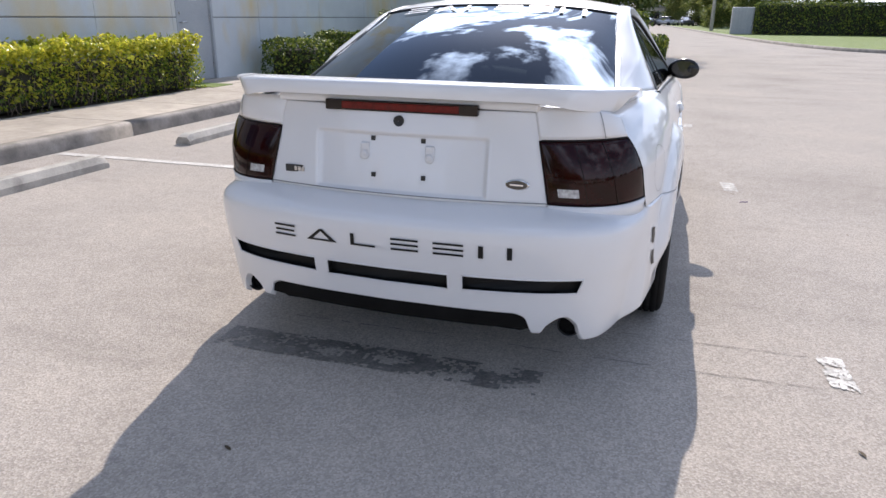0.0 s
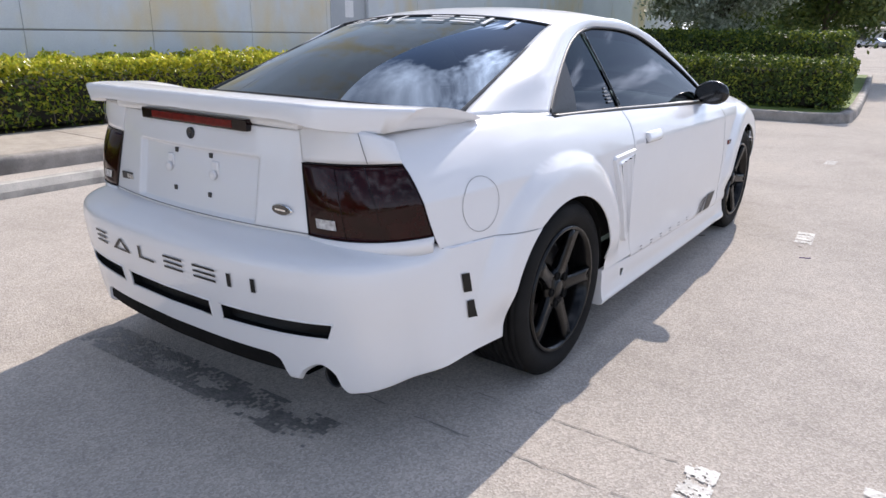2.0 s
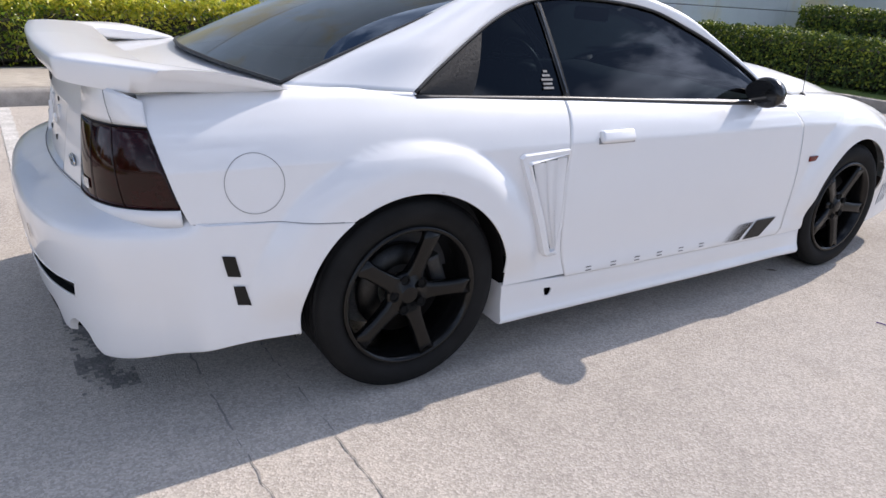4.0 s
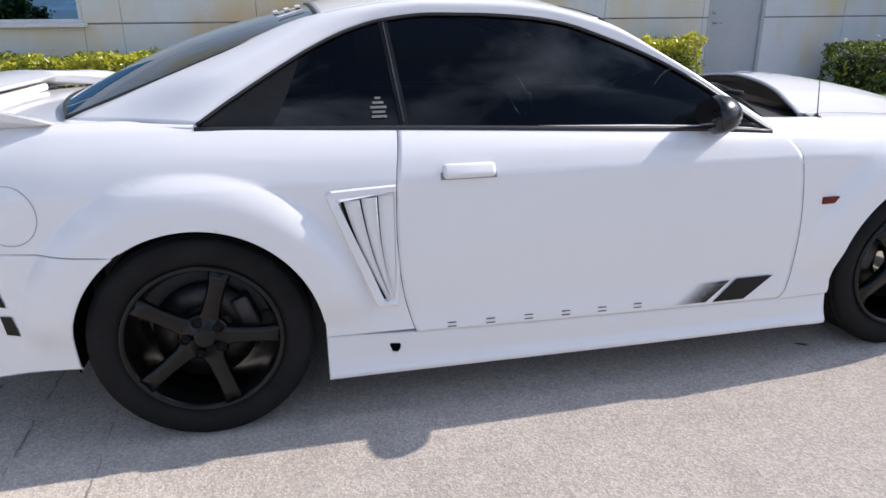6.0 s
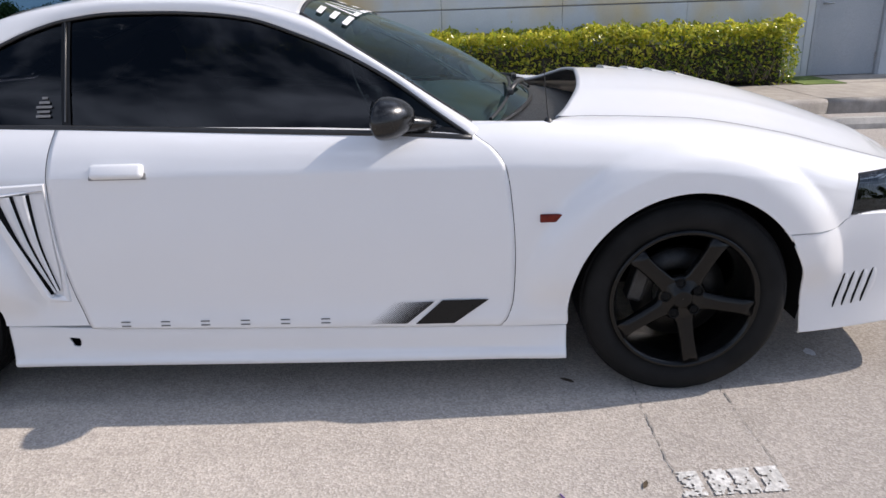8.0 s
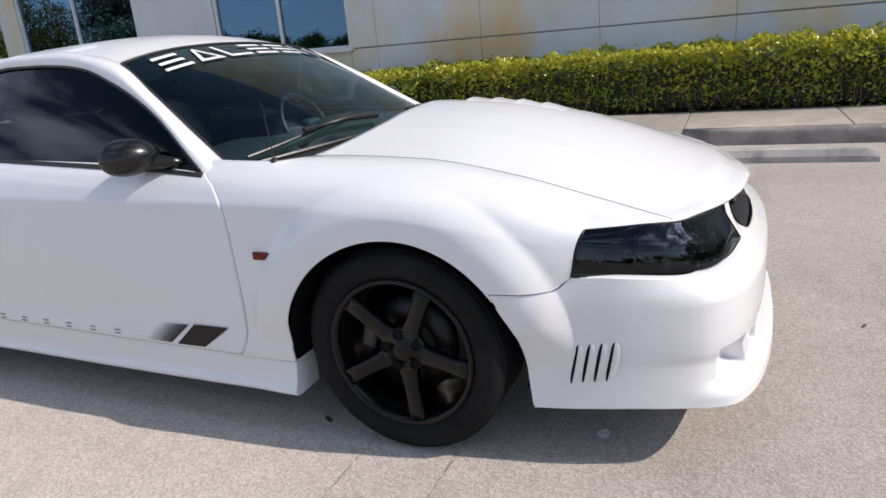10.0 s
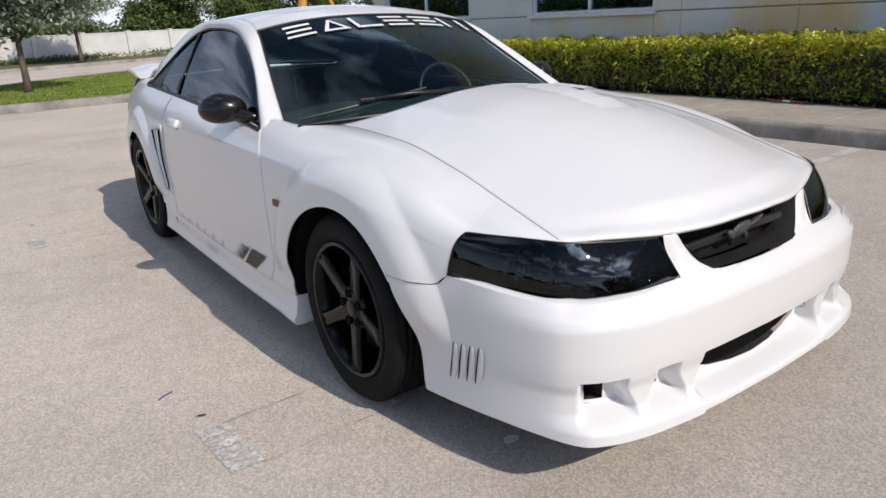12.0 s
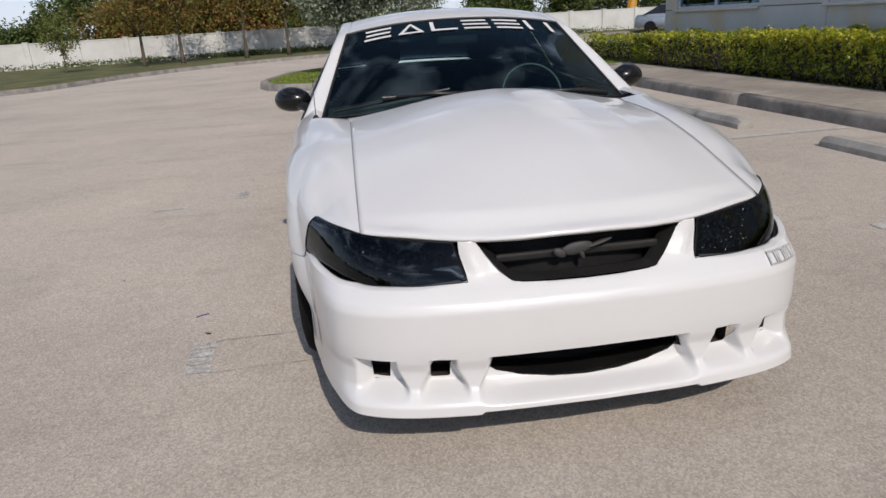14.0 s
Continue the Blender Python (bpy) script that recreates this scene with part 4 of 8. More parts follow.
def bays(a, z):
    """1 in the open bays under the bumper, 0 on the struts between them, which taper downwards."""
    w = 0.008 + 0.034 * smooth(0.25, 0.345, z)
    out = float(smooth(0.695, 0.662, a))
    for c in STRUTS:
        out = out * smooth(w, w + 0.030, np.abs(a - c) + 0 * z)
    return out


wing_step = pchip([2.85, 2.92, 2.96, 3.0, 3.04, 3.09, 3.16, 3.26, 3.70], [0.0, 0.0065, 0.005, 0.003, 0.003, 0.001, 0.0, 0.0, 0.0])


lamp_sill = pchip([0.30, 0.345, 0.505, 0.655, 0.748, 0.803, 0.90], [0.578, 0.577, 0.568, 0.567, 0.573, 0.590, 0.590])


def front_bumper_grid(n=680, rows=150):
    g = np.empty((n, rows, 3))
    t = np.linspace(0, 1, rows)
    for i, u in enumerate(np.linspace(-1, 1, n)):
        s = abs(u) * 7
        px, py = float(fb_x(s)), float(fb_y(s))
        tx, ty = plan_normal(fb_x, fb_y, min(max(s, 0.01), 6.99))
        nx, ny = -ty, tx
        if abs(u) < 0.01:
            nx, ny = 0.0, 1.0
        a = px
        side = float(smooth(3.30, 3.12, py))
        zb = 0.190 + 0.008 * float(smooth(0.335, 0.322, a)) - 0.012 * float(smooth(3.3, 3.0, py))
        under_lamp = float(lamp_sill(a))
        ztop = 0.683 - (0.683 - under_lamp) * float(smooth(0.340, 0.350, a))
        if py < 3.12:
            ztop = float(wing_low(py)) + 0.0015
        zmid = min(0.556, ztop - 0.022)
        z = np.where(t < 0.8, zb + (zmid - zb) * t / 0.8, zmid + (ztop - zmid) * (t - 0.8) / 0.2)
        fade = 1 - float(smooth(0.66, 0.76, a))
        face = pchip([0.18, 0.32, 0.36, 0.41, 0.50, 0.526, 0.546, 0.575, 0.592, 0.64, 0.70], [0.0, -0.014, -0.004, 0.0, -0.001, -0.010, -0.030, -0.069, -0.088, -0.112, -0.128])(z)
        face_side = pchip([0.18, 0.3, 0.4, 0.5, 0.6], [0.0, -0.004, 0.0, 0.002, -0.004])(z)
        zmb = 0.362
        lip = 0.034 * smooth(0.275, 0.225, z) * fade
        zf0, zf1 = 0.222 + 0.016 * float(smooth(0.30, 0.38, a)), 0.250 + 0.026 * float(smooth(0.24, 0.36, a))
        recess = -0.056 * bays(a, z) * smooth(zf0, zf1, z) * smooth(zmb + 0.004, zmb - 0.004, z) * fade
        under = -0.03 * np.clip((zb + 0.010 - z) / 0.010, 0, 1)
        corner = float(smooth(0.70, 0.80, a))
        off = face * (1 - corner) + face_side * corner + lip + recess + under
        off = off - 0.020 * np.clip((z - ztop + 0.005) / 0.005, 0, 1) ** 2 * float(smooth(0.36, 0.38, a))
        # the ridges that run from the headlamps to beside the grille
        off = off + 0.012 * np.exp(-((a - 0.312) / 0.03) ** 2) * smooth(0.56, 0.62, z)
        fl = flare(np.full(rows, py), z) * smooth(3.2, 3.0, py) * smooth(0.22, 0.48, z)
        # the flank's top runs flush into the wing
        flush = float(wing_step(py)) * smooth(ztop - 0.13, ztop - 0.004, z)
        # the posts beside the grille lean outwards
        lean = 0.031 * smooth(0.565, 0.680, z) * float(smooth(0.20, 0.325, a) * smooth(0.42, 0.36, a))
        g[i] = np.stack([np.sign(u) * (px + nx * off + fl + flush + lean), py + ny * off, z], -1)
    return g


FB = front_bumper_grid()
is_front = lambda p: p[:, 1] > 3.2
_gx = pchip([0, 1, 2, 3, 4, 5, 6], [0.324, 0.300, 0.270, 0.240, 0.210, 0.10, 0.0])
_gz = pchip([0, 1, 2, 3, 4, 5, 6], [0.700, 0.664, 0.625, 0.590, 0.569, 0.563, 0.562])
_half = [(float(_gx(q)), float(_gz(q))) for q in np.linspace(0, 6, 25)]
grille_poly = [(-x, z) for x, z in _half] + _half[-2::-1]
front_holes = [((0, 2), grille_poly, is_front),
               ((0, 2), [(-0.300, 0.306), (-0.286, 0.342), (-0.24, 0.354), (-0.12, 0.357), (0, 0.358), (0.12, 0.357), (0.24, 0.354), (0.286, 0.342), (0.300, 0.306), (0.27, 0.286), (0.20, 0.267), (0.10, 0.256), (0, 0.253), (-0.10, 0.256), (-0.20, 0.267), (-0.27, 0.286)], is_front)]
duct_boxes = [[(0.409, 0.281), (0.464, 0.281), (0.469, 0.347), (0.403, 0.347)], [(0.584, 0.281), (0.632, 0.281), (0.637, 0.347), (0.579, 0.347)]]
for d in duct_boxes:
    front_holes.append(((0, 2), d, is_front))
    front_holes.append(((0, 2), [(-x, z) for x, z in d[::-1]], is_front))
_arch = [p for p in circle(*HUB_F, ARCH_F, 120) if not (p[0] > 2.573 and p[1] < 0.50)]
_arch = sorted(_arch, key=lambda p: math.atan2(p[1] - HUB_F[1], p[0] - HUB_F[0]) % (2 * math.pi))
front_holes.append(((1, 2), [(2.905, 0.500), *_arch, (2.573, 0.05), (2.985, 0.05), (2.972, 0.22), (2.950, 0.40)], YES))
front_bumper = sheet("front_bumper", FB, M_PAINT, car, front_holes, thick=0.002, flip=True, label="white front bumper with brake ducts and a lip")
front_bumper.data.set_sharp_from_angle(angle=radians(38))


def front_face_y(x):
    s = np.linspace(0, 7, 300)
    return float(np.interp(abs(x), fb_x(s), fb_y(s)))


slot(dense(front_holes[1][1], 3), lambda u, v, w: (u * 1.012, front_face_y(u) - 0.078 - w, 0.316 + (v - 0.316) * 1.10), 0.10, M_MESH, front_bumper, "lower_intake")
for d in duct_boxes:
    for k in (1, -1):
        cu = sum(q[0] for q in d) / 4
        slot(dense(d, 3), lambda u, v, w: (k * (cu + (u - cu) * 1.3), front_face_y(u) - 0.070 - w, 0.312 + (v - 0.312) * 1.25), 0.09, M_DUCT, front_bumper, "brake_duct")
# upper grille: a dark mesh bowl, a cross bar and a plain emblem
bm = bmesh.new()
nx_, nz_ = 25, 9
vv = [[bm.verts.new((x, 3.425 - 0.05 * (abs(x) / 0.31) ** 2 - 0.02 * k / 8, 0.555 + 0.122 * k / (nz_ - 1))) for k in range(nz_)] for x in np.linspace(-0.33, 0.33, nx_)]
for a, b in zip(vv[:-1], vv[1:]):
    for k in range(nz_ - 1):
        bm.faces.new((a[k], a[k + 1], b[k + 1], b[k]))
grille = part("grille", bm, M_MESH, car, "black mesh grille", True)
bm = bmesh.new()
ring = [(x, front_face_y(x) - 0.064 - 0.50 * (z - 0.562), min(z, 0.676)) for x, z in dense(grille_poly, 4)]
inner = [(x * 0.93, y - 0.055, 0.55 + (z - 0.55) * 0.94 + 0.006) for x, y, z in ring]
va, vb = [bm.verts.new(p) for p in ring], [bm.verts.new(p) for p in inner]
for k in range(len(va)):
    bm.faces.new((va[k], va[(k + 1) % len(va)], vb[(k + 1) % len(va)], vb[k]))
part("grille_surround", bm, M_BLACK, grille, "black grille surround", True)
bm = box_bm((0.50, 0.02, 0.026), (0, 3.435, 0.615), 0.008, 3)
part("grille_bar", bm, M_BLACK, grille)
bm = bmesh.new()
for rx_, rz_, cx, cz, ang in ((0.050, 0.020, 0.010, 0.632, 8), (0.045, 0.006, -0.055, 0.642, 16), (0.022, 0.014, 0.062, 0.622, -30), (0.008, 0.020, -0.005, 0.612, 20)):
    bmesh.ops.create_uvsphere(bm, u_segments=16, v_segments=10, radius=1, matrix=Matrix.Translation((cx, 3.462, cz)) @ Matrix.Rotation(radians(ang), 4, "Y") @ Matrix.Diagonal((rx_, 0.010, rz_, 1)))
part("emblem", bm, M_DASH, grille, "dark plain emblem", True)

# gill slats on the flanks of the front bumper: fins that rise rearwards, each over a dark slot
for left in (False, True):
    k = -1 if left else 1
    for i in range(4):
        pts = []
        for j in range(13):
            q = j / 12
            z, y = 0.270 + 0.120 * q + 0.004 * i, 3.080 + 0.032 * i + 0.022 * q
            pts.append((grid_x(FB, y, z), y, z, 0.35 + 0.65 * math.sin(math.pi * q) ** 0.5))
        bm = bmesh.new()
        a = [bm.verts.new((k * (x + 0.001), y - 0.0070 * w, z)) for x, y, z, w in pts]
        b = [bm.verts.new((k * (x + 0.001), y + 0.0030 * w, z)) for x, y, z, w in pts]
        for j in range(12):
            bm.faces.new((a[j], b[j], b[j + 1], a[j + 1]))
        part("gill_slot", bm, M_HOLE, front_bumper)
        bm = bmesh.new()
        b2 = [bm.verts.new((k * (x + 0.0005), y + 0.0026 * w, z)) for x, y, z, w in pts]
        c2 = [bm.verts.new((k * (x + 0.0038 * w), y + 0.0036 * w, z)) for x, y, z, w in pts]
        d2 = [bm.verts.new((k * (x + 0.0022 * w), y + 0.0150 * w, z)) for x, y, z, w in pts]
        e2 = [bm.verts.new((k * (x - 0.0010), y + 0.0240 * w, z)) for x, y, z, w in pts]
        for r0, r1 in ((b2, c2), (c2, d2), (d2, e2)):
            for j in range(12):
                bm.faces.new((r0[j], r1[j], r1[j + 1], r0[j + 1]))
        bmesh.ops.recalc_face_normals(bm, faces=list(bm.faces))
        part("gill_fin", bm, M_PAINT, front_bumper, "", True)


def bezier3(a, b, c, t):
    t = np.asarray(t)[:, None]
    return (1 - t) ** 2 * np.array(a) + 2 * t * (1 - t) * np.array(b) + t * t * np.array(c)


def curve(points, n):
    p = np.array(points, float)
    d = np.r_[0, np.cumsum(np.linalg.norm(np.diff(p, axis=0), axis=1))]
    q = np.linspace(0, d[-1], n)
    return np.stack([pchip(d, p[:, a])(q) for a in range(3)], -1)


def ruled(c0, c1, nv, bulge=0.0, toward=(0, 0, 0)):
    """A skin between two curves, bulged towards a direction."""
    t = np.linspace(0, 1, nv)[None, :, None]
    g = c0[:, None] * (1 - t) + c1[:, None] * t
    s = np.linspace(0, 1, len(c0))[:, None, None]
    return g + np.array(toward, float) * bulge * np.sin(np.pi * t) * np.sin(np.pi * s) ** 0.5


# ---- headlamps
for left in (False, True):
    low = curve([(0.803, 3.088, 0.588), (0.748, 3.246, 0.570), (0.655, 3.386, 0.564), (0.505, 3.465, 0.565), (0.343, 3.494, 0.574)], 40)
    top = curve([(0.757, 3.122, 0.706), (0.700, 3.250, 0.708), (0.632, 3.338, 0.700), (0.50, 3.400, 0.687), (0.374, 3.438, 0.677)], 40)
    lens_grid = ruled(low, top, 14, 0.012, (0.5, 0.8, 0.0))
    zr = np.clip(np.linspace(0.590, 0.706, 14), 0.59, 0.706)
    yr = wing_right(zr) + 0.004
    edge_pts = body_point(yr, v_at(yr, zr))
    pull = (edge_pts - lens_grid[0])[None] * (np.linspace(1, 0, 40)[:, None, None] ** 3)
    lens_grid = lens_grid + pull
    lens = sheet("headlamp", lens_grid, M_LENS, car, mirror=left, thick=0.0, label="smoked black headlamp")
    back = np.pad(lens_grid - np.array([0.03, 0.055, 0.0]), ((1, 1), (1, 1), (0, 0)), mode="edge")
    back[1:-1, 1:-1, 2] = 0.585 + (back[1:-1, 1:-1, 2] - 0.585) * 0.96
    for sl_b, sl_l in ((np.s_[0, 1:-1], np.s_[0]), (np.s_[-1, 1:-1], np.s_[-1]), (np.s_[1:-1, 0], np.s_[:, 0]), (np.s_[1:-1, -1], np.s_[:, -1])):
        back[sl_b] = lens_grid[sl_l] - np.array([0.002, 0.003, 0.0])
    for ci, cj in ((0, 0), (0, -1), (-1, 0), (-1, -1)):
        back[ci, cj] = lens_grid[ci, cj] - np.array([0.002, 0.003, 0.0])
    sheet("lamp_housing", back, M_FACET, lens, mirror=left, thick=0.0)
    k = -1 if left else 1
    for (cx, cy, cz), r in (((0.66, 3.26, 0.638), 0.052), ((0.50, 3.37, 0.632), 0.050)):
        bm = lathe_bm([(0.012, r), (0.0, r * 0.93), (-0.02, r * 0.6), (-0.03, 0.012), (-0.012, 0.010), (-0.010, 0.001)], 28)
        bm.transform(Matrix.Translation((cx, cy, cz)) @ Matrix.Rotation(radians(62), 4, "Z"))
        part_sided("lamp_reflector", bm, M_DISC, lens, left, "dim steel reflector", True)
    # bright facets of the reflectors behind the smoked lens
    facets = bmesh.new()
    rnd = random.Random(41)
    for _ in range(64):
        i, j = rnd.randint(4, 35), rnd.randint(3, 11)
        p = lens_grid[i, j] - np.array([0.012, 0.022, 0.0]) * rnd.uniform(0.6, 1.4)
        bmesh.ops.create_icosphere(facets, subdivisions=1, radius=rnd.uniform(0.0012, 0.0036), matrix=Matrix.Translation(tuple(p)))
    tagged(part_sided("reflector_facets", facets, M_CHROME, lens, left, "bright reflector facets", True), kind="stuff")
    rim_pts = np.concatenate([lens_grid[:, 0], lens_grid[-1, 1:], lens_grid[::-1, -1][1:], lens_grid[0, ::-1][1:-1]])
    part_sided("lamp_seal", tube_bm([tuple(p) for p in rim_pts], 0.0028, 6, closed=True), M_TRIM_DARK, lens, left)

# ---- tail lamps
for left in (False, True):
    t = np.linspace(0, 1, 48)
    low = bezier3((0.513, -0.872, 0.668), (0.735, -0.865, 0.664), (0.802, -0.668, 0.672), t)
    top = bezier3((0.470, -0.846, 0.868), (0.660, -0.838, 0.874), (0.716, -0.722, 0.876), t)
    g = ruled(low, top, 16, 0.012, (0.6, -0.8, 0))
    zr = np.linspace(0.672, 0.876, 16)
    yr = tail_edge(zr) + 0.001
    g = g + (body_point(yr, v_at(yr, zr)) - g[-1])[None] * (np.linspace(0, 1, 48)[:, None, None] ** 2.5)
    top = g[:, -1].copy()
    tail = sheet("tail_lamp", g, M_TAIL, car, mirror=left, thick=0.02, label="smoked dark red tail lamp")
    rim_pts = np.concatenate([g[:, 0], g[-1, 1:], g[::-1, -1][1:], g[0, ::-1][1:-1]])
    part_sided("lamp_seal", tube_bm([tuple(p) for p in rim_pts], 0.0017, 6, closed=True), M_TRIM_DARK, tail, left)
    out = np.array([0.35, -0.93, 0]) * 0.004
    for col in (15, 29):
        bm = tube_bm([tuple(g[col, r] + out * 0.4) for r in range(16)], 0.0009, 6)
        part_sided("lens_rib", bm, M_TAIL_DARK, tail, left)
    sub = g[4:13, 2:5] + out
    bm = bmesh.new()
    vs = [[bm.verts.new(tuple(p)) for p in row] for row in sub]
    for a, b in zip(vs[:-1], vs[1:]):
        for j in range(2):
            bm.faces.new((a[j], b[j], b[j + 1], a[j + 1]))
    part_sided("reversing_lens", bm, M_REVERSE, tail, left, "clear faceted reversing lens")

    # painted fold under the lamp, down to the bumper
    fold = np.stack([g[:, 0] + np.array([0, 0, -0.002]), g[:, 0] * np.array([0.992, 0.992, 1]) + np.array([0, 0, -0.055])], 1)
    sheet("lamp_fold", fold, M_PAINT, car, mirror=left, thick=0.003)

    # painted corner between the lamp, the boot lid and the quarter panel
    up = curve([(0.448, -0.832, 0.974), (0.54, -0.830, 0.974), (0.616, -0.814, 0.972), (0.674, -0.774, 0.962), (0.708, -0.722, 0.942)], 48)
    low_c = top + np.array([0, 0, 0.004])
    sheet("tail_corner", ruled(low_c, up, 8, 0.006, (0.5, -0.8, 0.2)), M_PAINT, car, mirror=left, thick=0.006)

# ---- roof and pillars
side_x = lambda z: 0.80 - 0.60 * (np.asarray(z) - 0.94)
WIN = [(0.04, 0.960), (0.12, 1.012), (0.21, 1.066), (0.30, 1.118), (0.39, 1.166), (0.50, 1.213), (0.61, 1.243), (0.77, 1.259), (0.92, 1.257), (1.06, 1.249), (1.20, 1.230), (1.375, 1.173), (1.50, 1.122), (1.656, 1.040), (1.80, 0.942), (1.905, 0.872)]
c1 = curve([(float(side_x(z)), y, z) for y, z in WIN], 90)
c2 = curve([(0.668, -0.335, 0.972), (0.632, -0.16, 1.045), (0.602, 0.10, 1.145), (0.572, 0.415, 1.262), (0.553, 0.70, 1.300), (0.550, 0.98, 1.302), (0.562, 1.20, 1.277), (0.590, 1.362, 1.235), (0.640, 1.55, 1.122), (0.700, 1.76, 0.990), (0.752, 1.946, 0.876)], 90)
for left in (False, True):
    t = np.linspace(0, 1, 12)[None, :, None]
    out = np.zeros((90, 1, 3))
    s = np.linspace(0, 1, 90)
    flat_foot = smooth(-0.01, 0.12, s)
    out[:, 0, 0] = (0.020 + 0.018 * smooth(0.35, 0.0, s)) * flat_foot
    out[:, 0, 2] = 0.016 * flat_foot
    g = c1[:, None] * (1 - t) + c2[:, None] * t + out * np.sin(np.pi * t)
    sheet("roof_pillar", g, M_PAINT, car, mirror=left, thick=0.012)
    # the sail panel's foot down to the quarter panel
    foot = np.stack([np.linspace(c2[0], c1[0], 20), np.linspace(np.array([0.70, -0.36, 0.955]), np.array([0.80, 0.045, 0.945]), 20)], 1)
    sheet("pillar_foot", foot, M_PAINT, car, mirror=left, thick=0.004, flip=True)

roof_mid = pchip([0.40, 0.46, 0.70, 0.95, 1.15, 1.28, 1.32], [1.302, 1.315, 1.343, 1.350, 1.335, 1.305, 1.292])
edge = c2[(c2[:, 1] >= 0.41) & (c2[:, 1] <= 1.37)]
ey = np.linspace(0.415, 1.362, 50)
ex, ez = np.interp(ey, edge[:, 1], edge[:, 0]), np.interp(ey, edge[:, 1], edge[:, 2])
roof = np.empty((61, 50, 3))
for i, u in enumerate(np.linspace(-1, 1, 61)):
    a = abs(u)
    yy = 0.400 + (1.318 - 0.400) * (ey - 0.415) / (1.362 - 0.415)
    y = ey * a**2 + yy * (1 - a**2)
    z = ez + (roof_mid(y) - ez) * (1 - a**2.3)
    roof[i] = np.stack([u * ex, y, z], -1)
sheet("roof", roof, M_PAINT, car, thick=0.012, label="white roof")

# ---- glass
ws_top = np.stack([roof[:, -1, 0], roof[:, -1, 1] + 0.004, roof[:, -1, 2] - 0.004], -1)
u = np.linspace(-1, 1, 61)
ws_low = np.stack([0.748 * u, 1.948 + 0.205 * (1 - u**2), 0.872 + 0.030 * (1 - u**2)], -1)
t = np.linspace(0, 1, 30)[None, :, None]
WS = ws_top[:, None] * (1 - t) + ws_low[:, None] * t + np.array([0, 0.03, 0.028]) * np.sin(np.pi * t) * (1 - np.abs(u)[:, None, None] ** 3)
windscreen = sheet("windscreen", WS, M_WSCREEN, car, thick=0.0, flip=False, label="tinted windscreen with a dark band and white lettering shapes")
rw_top = np.stack([roof[:, 0, 0], roof[:, 0, 1] - 0.004, roof[:, 0, 2] - 0.004], -1)
rw_low = np.stack([0.655 * u, -0.335 - 0.115 * (1 - u**2), 0.976 + 0.020 * (1 - u**2)], -1)
RW = rw_top[:, None] * (1 - t) + rw_low[:, None] * t + np.array([0, -0.02, 0.030]) * np.sin(np.pi * t) * (1 - np.abs(u)[:, None, None] ** 3)
rear_window = sheet("rear_window", RW, M_REARGLASS, car, thick=0.0, flip=True, label="dark tinted rear window with white lettering shapes")
for glass, G in ((windscreen, WS), (rear_window, RW)):
    ring = np.concatenate([G[:, 0], G[-1, 1:], G[::-1, -1][1:], G[0, ::-1][1:-1]])
    part("glass_seal", tube_bm([tuple(p) for p in ring], 0.007, 6, closed=True), M_BLACK, glass)
# dark sun band along the top of both
for glass, G, rows in ((windscreen, WS, 6), (rear_window, RW, 5)):
    b = G[:, : rows + 1] - np.array([0, 0, 0.004])
    sheet("sun_band", b, M_GLOSS_BLACK, glass, thick=0.0)
for glass in (windscreen, rear_window):
    glass.visible_shadow = True

